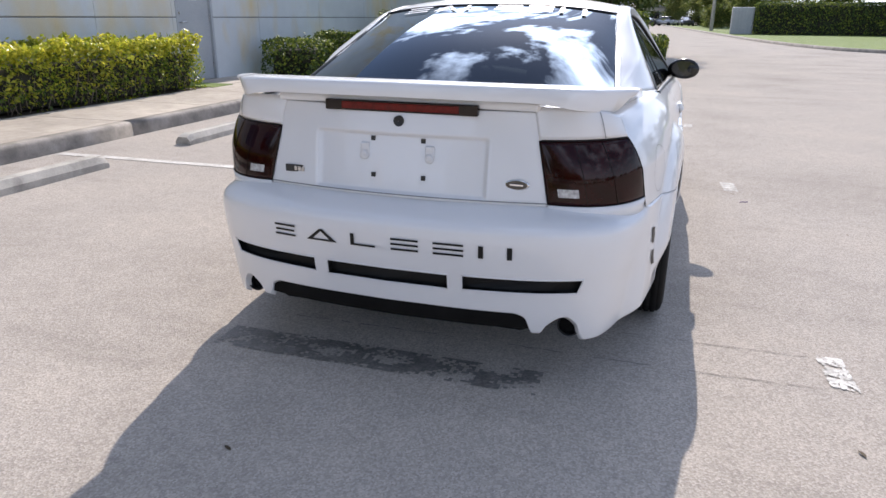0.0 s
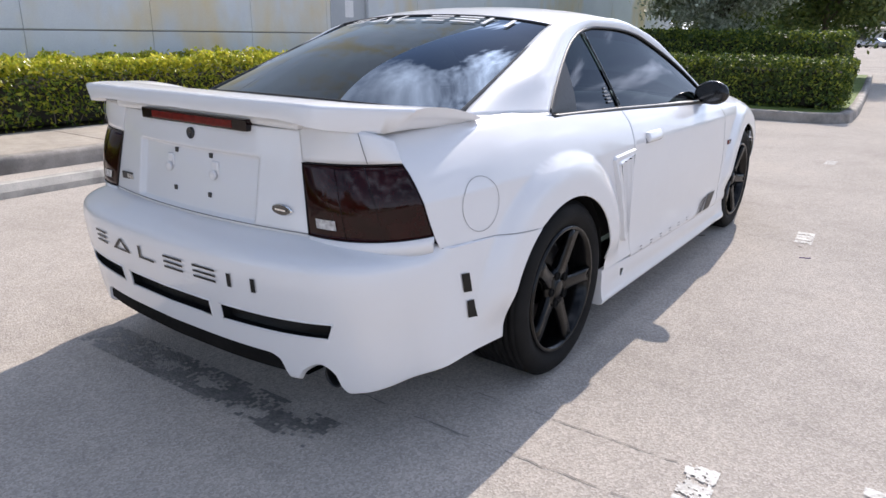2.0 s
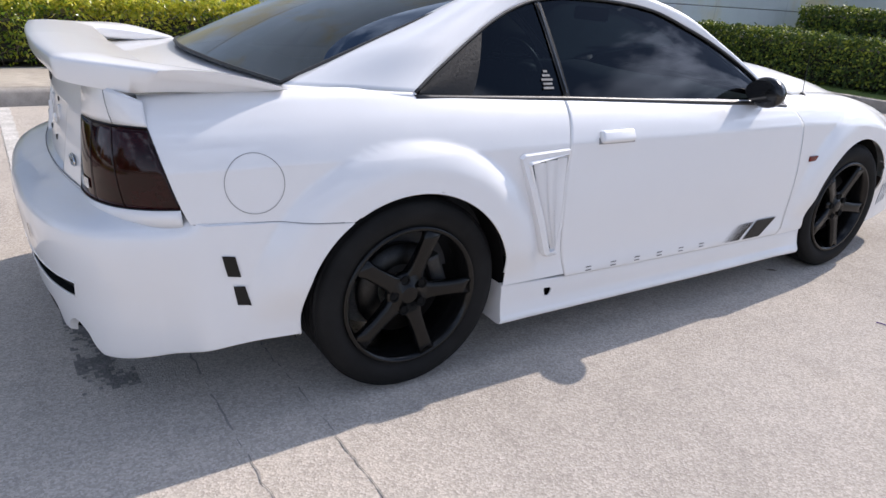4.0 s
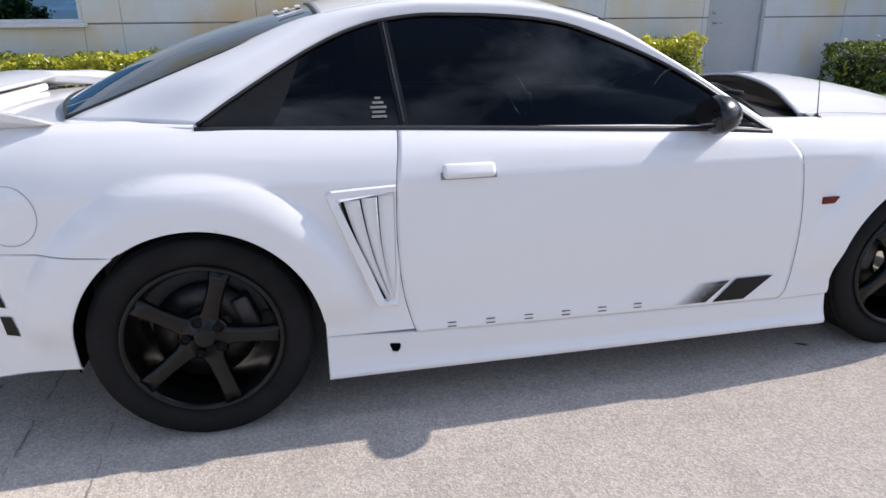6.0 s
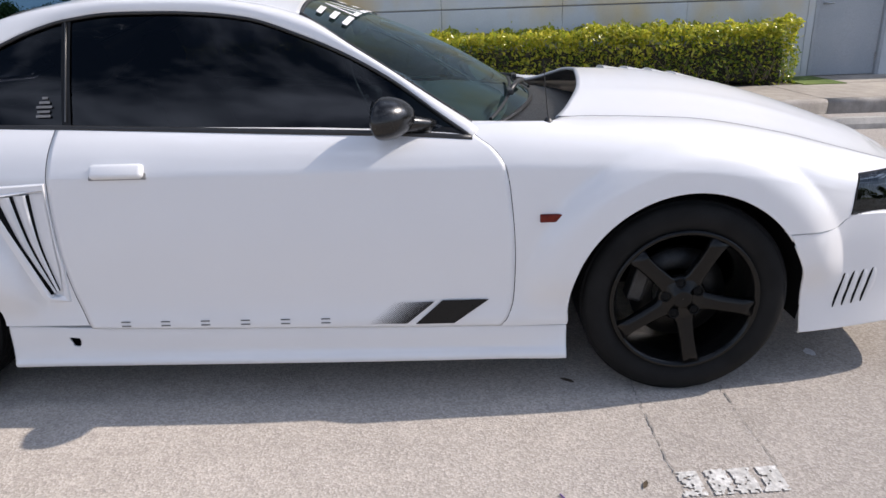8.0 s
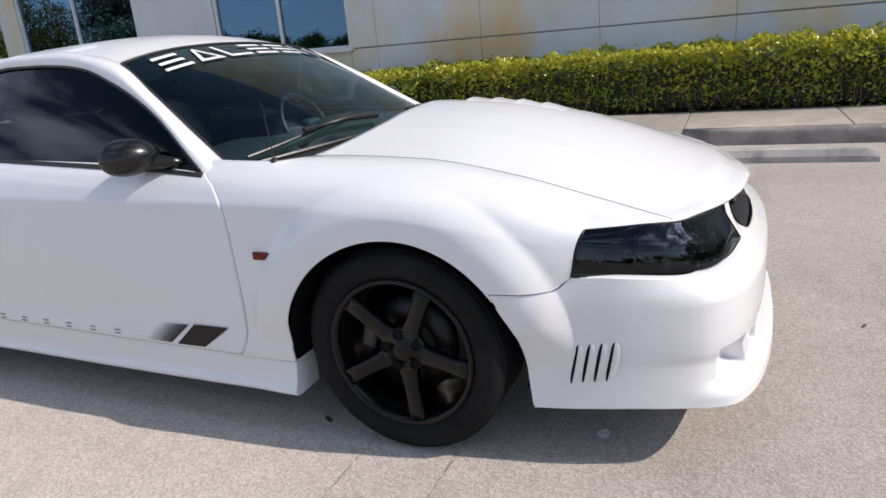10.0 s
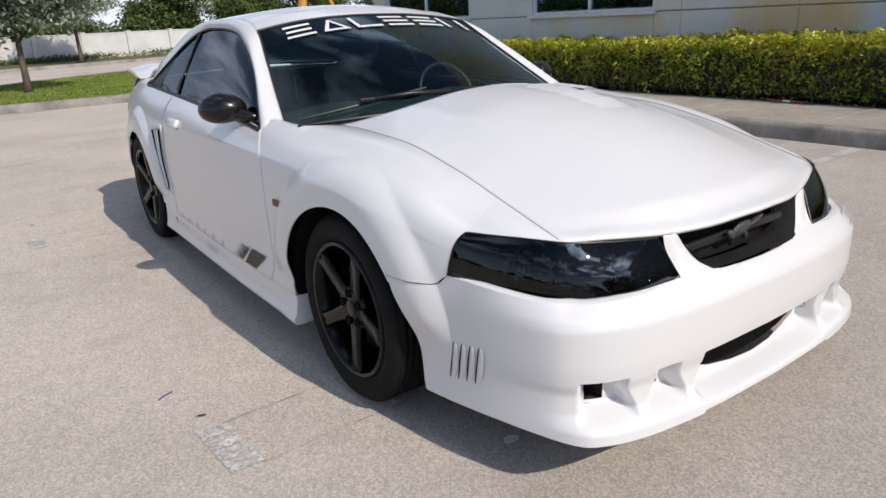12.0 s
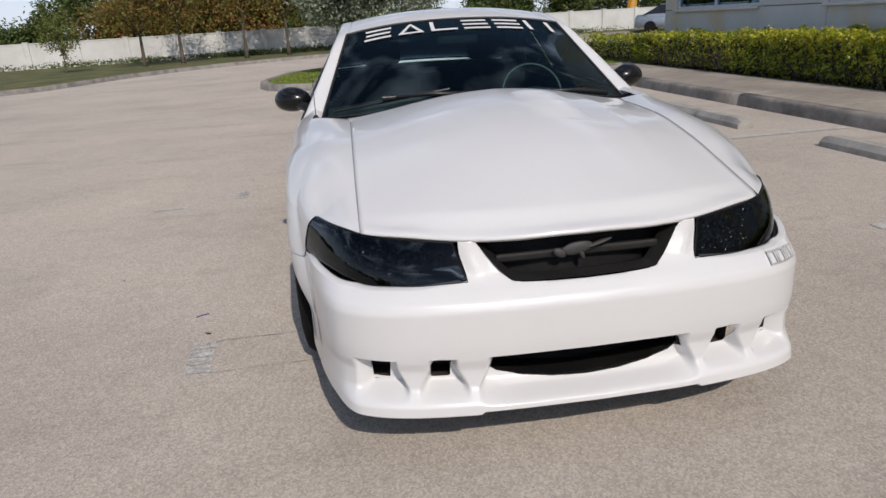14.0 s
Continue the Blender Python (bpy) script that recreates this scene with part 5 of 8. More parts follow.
# side windows: rear quarter light, door glass, black pillar, mouldings
belt_z = lambda y: np.interp(y, [0.03, 0.64, 1.70, 1.91], [0.950, 0.932, 0.889, 0.872])
wy, wz = np.array([p[0] for p in WIN]), np.array([p[1] for p in WIN])
for left in (False, True):
    k = -1 if left else 1

    def pane(y0, y1, lean, name, material, label, inset=0.010, nrow=12):
        ys = np.linspace(y0, y1, 40)
        g = np.empty((40, nrow, 3))
        for i, y in enumerate(ys):
            for j in range(nrow):
                q = j / (nrow - 1)
                yy = y + lean[0] * q * (1 - (y - y0) / (y1 - y0)) + lean[1] * q * ((y - y0) / (y1 - y0))
                lo, hi = float(belt_z(yy)), float(np.interp(yy, wy, wz))
                z = lo + (max(hi - 0.004, lo) - lo) * q
                g[i, j] = (float(side_x(z)) - inset + 0.006 * math.sin(math.pi * q), yy, z)
        return sheet(name, g, material, car, mirror=left, thick=0.0, label=label)
    pane(0.655, 1.765, (-0.035, 0.12), "door_glass", M_SIDEGLASS, "dark tinted door glass")
    pane(0.250, 0.640, (0.10, -0.035), "quarter_glass", M_SIDEGLASS, "dark tinted quarter light")
    pane(0.045, 0.250, (0.02, 0.10), "quarter_blank", M_TRIM_DARK, "black quarter light border", 0.009)
    pane(1.765, 1.900, (0.12, 0.0), "mirror_sail", M_TRIM_DARK, "black mirror sail panel", 0.006)
    pane(0.634, 0.662, (-0.035, -0.035), "centre_pillar", M_TRIM_DARK, "gloss black centre pillar", 0.004)
    bm = tube_bm([(float(side_x(z)) + 0.002, 0.648 - 0.035 * (z - 0.93) / 0.31, z) for z in np.linspace(0.945, 1.235, 10)], 0.0030, 6)
    part_sided("pillar_strip", bm, M_GLOSS_BLACK, car, left, "thin gloss black strip")
    mould = [(0.035 + 1.87 * q, float(belt_z(0.035 + 1.87 * q))) for q in np.linspace(0, 1, 40)]
    bm = tube_bm([(float(side_x(z)) + 0.002, y, z - 0.005) for y, z in mould], 0.0105, 8)
    part_sided("belt_moulding", bm, M_BLACK, car, left, "black belt moulding", True)
    bm = tube_bm([(float(side_x(z)) - 0.002, y, z - 0.002) for y, z in zip(c1[:, 1], c1[:, 2])], 0.006, 6)
    part_sided("window_seal", bm, M_BLACK, car, left, "", True)

# cowl under the windscreen, wipers
bm = bmesh.new()
cols = []
for q in np.linspace(-1, 1, 30):
    x0, y0, z0 = 0.748 * q, 1.948 + 0.205 * (1 - q * q), 0.866 + 0.030 * (1 - q * q)
    y1 = float(hood_back(min(abs(x0), 0.616)))
    cols.append([bm.verts.new((x0, y0 - 0.01, z0)), bm.verts.new((x0 * 1.0, (y0 + y1) / 2, z0 - 0.004)), bm.verts.new((x0 * 0.985, y1 + 0.0, z0 - 0.014)), bm.verts.new((x0 * 0.86, y1 + 0.20, z0 - 0.06))])
for a, b in zip(cols[:-1], cols[1:]):
    for j in range(3):
        bm.faces.new((a[j], a[j + 1], b[j + 1], b[j]))
cowl = part("cowl", bm, M_BLACK, car, "black cowl panel", True)


def on_glass(G, u_, v_):
    n, rows = G.shape[0] - 1, G.shape[1] - 1
    fu, fv = min(max(u_, 0), 1) * n, min(max(v_, 0), 1) * rows
    i, j = min(int(fu), n - 1), min(int(fv), rows - 1)
    a, b = fu - i, fv - j
    return G[i, j] * (1 - a) * (1 - b) + G[i + 1, j] * a * (1 - b) + G[i, j + 1] * (1 - a) * b + G[i + 1, j + 1] * a * b


for u0, v0, u1, v1 in ((0.965, 0.968, 0.60, 0.865), (0.50, 0.985, 0.13, 0.93)):
    pts = [tuple(on_glass(WS, u0 + (u1 - u0) * q, v0 + (v1 - v0) * q) + np.array([0, 0.010, 0.012])) for q in np.linspace(0, 1, 14)]
    wiper = part("wiper", tube_bm(pts, 0.006, 6), M_BLACK, car, "black wiper blade and arm")
    mid = on_glass(WS, u0 + (u1 - u0) * 0.5, v0 + (v1 - v0) * 0.5) + np.array([0, 0.016, 0.024])
    piv = on_glass(WS, u1 - 0.06, v1 + 0.05) + np.array([0, 0.030, 0.012])
    part("wiper_arm", tube_bm([tuple(piv), tuple((piv + mid) / 2 + np.array([0, 0.0, 0.010])), tuple(mid)], [0.012, 0.010, 0.008], 8), M_BLACK, wiper, "", True)
    part("wiper_bracket", box_bm((0.10, 0.02, 0.018), tuple(mid), 0.005, 2), M_BLACK, wiper)

# ---- mirrors
for left in (False, True):
    bm = bmesh.new()
    bmesh.ops.create_uvsphere(bm, u_segments=28, v_segments=16, radius=1)
    for v in bm.verts:
        x, y, z = v.co
        yy = y if y > 0 else y * 0.35
        v.co = (0.896 + 0.094 * x * (1 - 0.06 * z), 1.650 + 0.085 * yy + 0.022 * x * -1, 0.943 + 0.062 * z * (1 + 0.06 * x))
    m = part_sided("mirror", bm, M_MIRROR_SHELL, car, left, "gloss black door mirror", True)
    bm = tube_bm([(0.795, 1.795, 0.905), (0.825, 1.765, 0.910), (0.85, 1.72, 0.918), (0.875, 1.675, 0.928)], [0.014, 0.021, 0.026, 0.034], 12)
    part_sided("mirror_arm", bm, M_MIRROR_SHELL, m, left, "", True)
    bm = lathe_bm([(0.0, 0.001), (0.0, 0.046)], 28)
    bm.transform(Matrix.Translation((0.897, 1.616, 0.946)) @ Matrix.Diagonal((1.55, 1, 1, 1)) @ Matrix.Rotation(radians(90), 4, "Z"))
    part_sided("mirror_glass", bm, M_GLOSS_BLACK, m, left, "dark mirror glass")

# ---- door handles, fuel flap, side markers, scoops, side lettering
for left in (False, True):
    k = -1 if left else 1
    xh = float(body_point(np.array([0.82]), np.array([4.12]))[0, 0])
    bm = box_bm((0.030, 0.165, 0.046), (0, 0, 0), 0.013, 4)
    bm.transform(Matrix.Translation((xh + 0.006, 0.826, 0.806)) @ Matrix.Rotation(radians(-28), 4, "Y"))
    part_sided("door_handle", bm, M_PAINT, car, left, "white door handle", True)
    bm = box_bm((0.006, 0.178, 0.056), (0, 0, 0), 0.002, 2)
    bm.transform(Matrix.Translation((xh - 0.003, 0.826, 0.806)) @ Matrix.Rotation(radians(-28), 4, "Y"))
    part_sided("handle_seat", bm, M_JOINT, car, left)
    bm = box_bm((0.012, 0.080, 0.026), (float(half_width(2.145)) + 0.003, 2.145, 0.628), 0.004, 2, turn=Matrix.Rotation(radians(1.8), 4, "Z"))
    part_sided("side_marker", bm, M_MARKER, car, left, "red side marker lamp")

    # quarter scoop: a raised frame with three slanting fins
    def on_side_skin(y, z, w):
        x = float(np.interp(z, [0.285, 0.372, 0.58, 0.785, 0.95], [float(half_width(y)) + 0.004, float(half_width(y)) - 0.001, float(half_width(y)) + 0.002, float(half_width(y)) - 0.008, float(half_width(y)) - 0.09]))
        return (k * (x + w), y, z)
    outer = [(0.383, 0.758), (0.400, 0.770), (0.598, 0.778), (0.5975, 0.700), (0.597, 0.60), (0.605, 0.50), (0.600, 0.384), (0.535, 0.388), (0.518, 0.405), (0.470, 0.53), (0.420, 0.66)]
    inner = [(0.425, 0.732), (0.432, 0.738), (0.592, 0.752), (0.591, 0.690), (0.590, 0.60), (0.590, 0.50), (0.580, 0.415), (0.556, 0.412), (0.548, 0.418), (0.510, 0.52), (0.465, 0.63)]
    bm = bmesh.new()
    rings = [[bm.verts.new(on_side_skin(y, z, min(w, 0.012) if z > 0.72 else w if y < 0.56 else min(w, 0.006))) for y, z in pl] for pl, w in ((outer, -0.002), ([(a * 0.8 + c * 0.2, b * 0.8 + d * 0.2) for (a, b), (c, d) in zip(outer, inner)], 0.020), ([(a * 0.25 + c * 0.75, b * 0.25 + d * 0.75) for (a, b), (c, d) in zip(outer, inner)], 0.022), (inner, 0.004))]
    # the rear edge stands up to the first fin's lip
    for v, (y, z) in zip(rings[3], inner):
        if y < 0.552 and z < 0.7385:
            v.co = on_side_skin(y, z, 0.0212 - 0.0126 * (0.735 - z))
    for a, b in zip(rings[:-1], rings[1:]):
        for j in range(len(a)):
            f = (a[j], a[(j + 1) % len(a)], b[(j + 1) % len(a)], b[j])
            bm.faces.new(f if k > 0 else f[::-1])
    scoop = part("quarter_scoop", bm, M_PAINT, car, "white quarter scoop with slanting fins")
    bm = bmesh.new()
    vs = [bm.verts.new(on_side_skin(y, z, 0.003)) for y, z in inner]
    bm.faces.new(vs if k > 0 else vs[::-1])
    part("scoop_recess", bm, M_PAINT, scoop)
    # each fin rises forwards from one slit to the lip over the next; the slits open towards the front
    def slit_line(i, q):
        q0, q1 = 0.432 + 0.052 * i, 0.553 + 0.010 * i
        return q0 + (q1 - q0) * q - 0.010 * math.sin(math.pi * q), 0.735 + 0.005 * i - (0.735 - 0.418) * q
    for i in range(3):
        low, high, edge_row, lip, foot = [], [], [], [], []
        fin_bm, slit_bm = bmesh.new(), bmesh.new()
        for j in range(12):
            q = j / 11
            y, z = slit_line(i, q)
            wide = 0.006 * (1 - q) + 0.003
            lip.append(slit_bm.verts.new(on_side_skin(y - 0.002, z, 0.0215 - 0.004 * q)))
            foot.append(slit_bm.verts.new(on_side_skin(y + wide, z, 0.0045)))
            y2, z2 = slit_line(i + 1, q) if i < 2 else (float(np.interp(z, [0.41, 0.50, 0.75], [0.582, 0.589, 0.591])), z)
            low.append(fin_bm.verts.new(on_side_skin(y + wide - 0.001, z, 0.0050)))
            high.append(fin_bm.verts.new(on_side_skin(max(y2 - 0.001, y + wide + 0.001), z2, 0.0220 - 0.004 * q if i < 2 else 0.006)))
            if i < 2:
                edge_row.append(fin_bm.verts.new(on_side_skin(y2 + 0.0030, z2, 0.0150 - 0.004 * q)))
        for j in range(11):
            f = (lip[j], lip[j + 1], foot[j + 1], foot[j])
            slit_bm.faces.new(f[::k])
            f = (low[j], low[j + 1], high[j + 1], high[j])
            fin_bm.faces.new(f[::k])
            if i < 2:
                f = (high[j], high[j + 1], edge_row[j + 1], edge_row[j])
                fin_bm.faces.new(f[::k])
        part("scoop_fin", fin_bm, M_PAINT, scoop, "", True)
        part("scoop_slit", slit_bm, M_HOLE, scoop)
    # low side lettering as plain strokes, and the fading and solid slanted flashes
    for i in range(6):
        y = 0.752 + 0.131 * i
        for zz in (0.2955, 0.309):
            bm = bmesh.new()
            bm.faces.new([bm.verts.new(on_side_skin(yy, z, 0.0035)) for yy, z in ((y, zz), (y + 0.030, zz), (y + 0.030, zz + 0.004), (y, zz + 0.004))][:: k])
            part("side_letter_stroke", bm, M_DECAL_D, car, "small grey lettering stroke")
    for quad, material, label in (([(1.711, 0.287), (1.836, 0.287), (1.948, 0.366), (1.800, 0.366)], M_DECAL_B, "solid black slanted flash"),):
        bm = bmesh.new()
        n = 10
        pr = [[bm.verts.new(on_side_skin(y0 + (y1 - y0) * j / 4, z0 + (z1 - z0) * j / 4, 0.0035)) for j in range(5)] for (y0, z0), (y1, z1) in [((quad[0][0] + (quad[1][0] - quad[0][0]) * i / n, quad[0][1]), (quad[3][0] + (quad[2][0] - quad[3][0]) * i / n, quad[3][1])) for i in range(n + 1)]]
        for a, b in zip(pr[:-1], pr[1:]):
            for j in range(4):
                f = (a[j], b[j], b[j + 1], a[j + 1])
                bm.faces.new(f if k > 0 else f[::-1])
        part("side_flash", bm, material, car, label)
    for i in range(16):
        q0, q1 = i / 16, i / 16 + 0.9 / 16 * (i + 1) / 16
        y0, y1 = 1.560 + 0.125 * q0, 1.560 + 0.125 * q1
        bm = bmesh.new()
        bm.faces.new([bm.verts.new(on_side_skin(yy, z, 0.0035)) for yy, z in ((y0, 0.289), (y1, 0.289), (y1 + 0.090, 0.362), (y0 + 0.090, 0.362))][:: k])
        part("fading_flash_stripe", bm, M_DECAL_B, car, "thin black stripe of a fading flash")

# fuel flap on the right
bm = bmesh.new()
ring_i, ring_o = [], []
for a in np.linspace(0, 2 * math.pi, 48, endpoint=False):
    for r, lst, w in ((0.0795, ring_o, 0.0018), (0.0778, ring_i, 0.0018)):
        yy, zz = -0.478 + r * math.cos(a), 0.735 + r * 1.06 * math.sin(a)
        vv_ = float(v_at(np.array([yy]), np.array([zz]))[0])
        p = body_point(np.array([yy]), np.array([vv_]))[0]
        lst.append(bm.verts.new((p[0] + w, yy, zz)))
for j in range(48):
    bm.faces.new((ring_o[j], ring_o[(j + 1) % 48], ring_i[(j + 1) % 48], ring_i[j]))
part("fuel_flap_seam", bm, M_JOINT, car, "round fuel flap seam")

# ---- boot details: lock, plate screws and brackets, badges, rear lettering shapes
def on_tail(x, z, w, recess=0.0):
    return (x, float(tail_panel_y(x, z)) + recess - w, z)


bm = lathe_bm([(-0.006, 0.018), (0.004, 0.018), (0.005, 0.014), (0.002, 0.011), (0.002, 0.001)], 24)
bm.transform(Matrix.Translation(on_tail(0, 0.912, 0.002)) @ Matrix.Rotation(radians(-90), 4, "Z"))
part("boot_lock", bm, M_BLACK, car, "boot lock", True)
for x in (-0.098, 0.085):
    for z in (0.848, 0.726):
        bm = box_bm((0.016, 0.008, 0.016), on_tail(x + (0.006 if z < 0.8 else 0), z, 0.0, 0.016), 0.002)
        part("plate_screw", bm, M_BLACK, car, "black plate screw insert")
    bm = box_bm((0.034, 0.010, 0.052), on_tail(x - 0.03 if x < 0 else x + 0.025, 0.808, 0.0, 0.016), 0.006, 3)
    part("plate_bracket", bm, M_PAINT, car)
    bm = lathe_bm([(0.0, 0.001), (0.006, 0.014), (0.0, 0.016)], 20)
    bm.transform(Matrix.Translation(on_tail(x - 0.03 if x < 0 else x + 0.025, 0.792, 0.008, 0.016)) @ Matrix.Rotation(radians(-90), 4, "Z"))
    part("plate_clip", bm, M_PAINT, car, "", True)
bm = lathe_bm([(0.0, 0.001), (0.004, 0.035), (0.003, 0.040), (0.0, 0.042)], 40)
bm.transform(Matrix.Translation(on_tail(0.410, 0.726, 0.0)) @ Matrix.Rotation(radians(3), 4, "Z") @ Matrix.Diagonal((1, 1, 0.42, 1)) @ Matrix.Rotation(radians(-90), 4, "Z"))
oval = part("oval_badge", bm, M_CHROME, car, "oval badge with a dark field", True)
bm = lathe_bm([(0.0, 0.001), (0.0, 0.0355)], 40)
bm.transform(Matrix.Translation(on_tail(0.410, 0.726, 0.0055)) @ Matrix.Rotation(radians(3), 4, "Z") @ Matrix.Diagonal((1, 1, 0.40, 1)) @ Matrix.Rotation(radians(-90), 4, "Z"))
part("badge_field", bm, M_GLOSS_BLACK, oval)
bm = box_bm((0.045, 0.003, 0.006), on_tail(0.410, 0.727, 0.007), 0.001)
part("badge_mark", bm, M_CHROME, oval)
bm = box_bm((0.088, 0.006, 0.026), on_tail(-0.402, 0.722, 0.0), 0.002)
bm.transform(Matrix.Identity(4))
badge = part("model_badge", bm, M_BLACK, car, "small black badge with a red end")
part("badge_red_field", box_bm((0.030, 0.003, 0.018), on_tail(-0.428, 0.722, 0.0045), 0.001), M_RED, badge)
for i in range(3):
    part("badge_bar", box_bm((0.011, 0.003, 0.016), on_tail(-0.402 + 0.016 * i, 0.722, 0.0045), 0.001), M_STEEL, badge)


def letter_strokes(kind):
    """Plain strokes in a unit box that stand in for wide lettering."""
    bar = lambda z, x0=0.0, x1=1.0: [(x0, z), (x1, z), (x1, z + 0.17), (x0, z + 0.17)]
    if kind == "bars3":
        return [bar(0.0), bar(0.415), bar(0.83)]
    if kind == "bars3_short":
        return [bar(0.0), bar(0.415, 0.04, 0.96), bar(0.83)]
    if kind == "peak":
        return [[(0, 0), (1, 0), (0.92, 0.15), (0.08, 0.15)], [(0, 0), (0.16, 0), (0.57, 1), (0.45, 1)], [(0.84, 0), (1, 0), (0.55, 1), (0.45, 0.93)]]
    if kind == "low_bar":
        return [bar(0.0), [(0, 0.17), (0.15, 0.17), (0.15, 1), (0, 1)]]
    return [[(0, 0), (0.15, 0), (0.15, 1), (0, 1)], [(0.85, 0), (1, 0), (1, 1), (0.85, 1)]]


SHAPES = ["bars3_short", "peak", "low_bar", "bars3", "bars3", "posts"]
SPANS = [(-0.422, -0.336), (-0.290, -0.172), (-0.118, -0.026), (0.030, 0.126), (0.176, 0.278), (0.326, 0.434)]
for kind, (x0, x1) in zip(SHAPES, SPANS):
    for quad in letter_strokes(kind):
        bm = bmesh.new()
        vs = []
        for a, b in quad:
            x = x0 + (x1 - x0) * a
            z = 0.512 + 0.042 * b
            vs.append(bm.verts.new((x, rear_face_y(x) + float(pchip([0.40, 0.48, 0.56], [0.018, 0.006, 0.0])(z)) - 0.0045, z)))
        bm.faces.new(vs)
        part("rear_lettering_stroke", bm, M_DECAL_B, car, "black lettering stroke on the rear bumper")


def glass_letters(G, parent, u_lo, u_hi, v_lo, v_hi, lift, turn=1):
    n = G.shape[0] - 1
    rows = G.shape[1] - 1

    def at(u, v):
        fu, fv = np.clip(u, 0, 1) * n, np.clip(v, 0, 1) * rows
        i, j = min(int(fu), n - 1), min(int(fv), rows - 1)
        a, b = fu - i, fv - j
        return (G[i, j] * (1 - a) * (1 - b) + G[i + 1, j] * a * (1 - b) + G[i, j + 1] * (1 - a) * b + G[i + 1, j + 1] * a * b) + np.array(lift)
    gap = 0.035
    w = (1 - gap * 5) / 6
    for kind, k in zip(SHAPES, range(6)):
        for quad in letter_strokes(kind):
            bm = bmesh.new()
            m = 6
            q = np.array(quad)
            lo, hi = (q[0], q[1]), (q[3], q[2])
            cols = []
            for i in range(m + 1):
                p0, p1 = lo[0] + (lo[1] - lo[0]) * i / m, hi[0] + (hi[1] - hi[0]) * i / m
                cols.append([bm.verts.new(tuple(at(u_lo + (u_hi - u_lo) * (k * (w + gap) + w * p[0]), v_lo + (v_hi - v_lo) * p[1]))) for p in (p0, p1)])
            for a, b in zip(cols[:-1], cols[1:]):
                bm.faces.new((a[0], b[0], b[1], a[1]))
            part("glass_lettering_stroke", bm, M_DECAL_W, parent, "white lettering stroke on the glass")


glass_letters(WS, windscreen, 0.905, 0.060, 0.200, 0.055, (0, 0.004, 0.006))
glass_letters(RW, rear_window, 0.12, 0.88, 0.135, 0.03, (0, -0.003, 0.006))

# number decal on the left front of the bumper, as plain outlined bars
for i in range(3):
    x = -0.580 - 0.038 * i
    bm = bmesh.new()
    for (a0, a1, b0, b1) in ((0, 1, 0, 0.14), (0, 1, 0.86, 1), (0, 0.16, 0.14, 0.86), (0.84, 1, 0.14, 0.86)):
        vs = []
        for a, b in ((a0, b0), (a1, b0), (a1, b1), (a0, b1)):
            xx = x - 0.034 * a
            zz = 0.528 + 0.034 * b
            row = FB[np.argmin(np.abs(FB[:, 60, 0] - xx))]
            o = np.argsort(row[:, 2])
            yy = float(np.interp(zz, row[o, 2], row[o, 1]))
            vs.append(bm.verts.new((xx - 0.002, yy + 0.004, zz + 0.002)))
        bm.faces.new(vs)
    part("number_outline", bm, M_DECAL_G, front_bumper, "grey outlined number decal bar")
# small sticker on the right quarter light
for i in range(5):
    wd = (0.018, 0.034, 0.050, 0.040, 0.046)[i]
    z = 1.012 - 0.013 * i
    bm = bmesh.new()
    bm.faces.new([bm.verts.new((float(side_x(zz)) - 0.001, y, zz)) for y, zz in ((0.572 - wd / 2, z), (0.572 + wd / 2, z), (0.572 + wd / 2, z + 0.007), (0.572 - wd / 2, z + 0.007))])
    part("sticker_line", bm, M_DECAL_S, car, "small white sticker on the quarter light")

# antenna on the right wing
bm = lathe_bm([(0.0, 0.001), (0.0, 0.024), (0.012, 0.022), (0.024, 0.012), (0.032, 0.007), (0.033, 0.001)], 20)
bm.transform(Matrix.Translation((0.770, 2.140, 0.880)) @ Matrix.Rotation(radians(-90), 4, "Y"))
ant = part("antenna", bm, M_BLACK, car, "short black antenna", True)
part("antenna_mast", tube_bm([(0.770, 2.140, 0.905), (0.768, 2.122, 1.085)], [0.0020, 0.0012], 6), M_BLACK, ant)

# ---- dark panel gaps
def seam(points, parent, left=False, r_=0.0019, material=M_HOLE):
    part_sided("panel_gap", tube_bm(points, r_, 5), material, parent, left, "", True)


seam([(x, float(tail_panel_y(x, 0.668)) - 0.002, 0.669) for x in np.linspace(-0.512, 0.512, 30)], car, False, 0.0019, M_JOINT)
for left in (False, True):
    seam([(float(min(x_top(y) - 0.0008, 0.6314)), y, float(z_top(y)) + 0.0004) for y in np.linspace(2.185, 3.328, 50)], hood, left, 0.0013, M_JOINT)
    seam([tuple(low_c[31] * (1 - q) + up[31] * q + np.array([0.0035, -0.0050, 0.001]) * (1 + 0.8 * math.sin(math.pi * q))) for q in np.linspace(0, 0.92, 8)], car, left, 0.0013, M_JOINT)
    ys = np.linspace(-0.640, -0.245, 24)
    zs_ = quarter_low(ys) + 0.0005
    seam([(float(body_point(np.array([y]), v_at(np.array([y]), np.array([z])))[0, 0]) + 0.0002, y, z) for y, z in zip(ys, zs_)], rear_bumper, left, 0.0010, M_JOINT)

# ---- rolled arch edges
def skin_lip(hub, ra, a0, a1):
    out = []
    for a in np.linspace(radians(a0), radians(a1), 60):
        y, z = hub[0] + ra * math.cos(a), hub[1] + ra * math.sin(a)
        p = body_point(np.array([y]), v_at(np.array([y]), np.array([z])))[0]
        out.append((p[0] - 0.003, y, z))
    return out


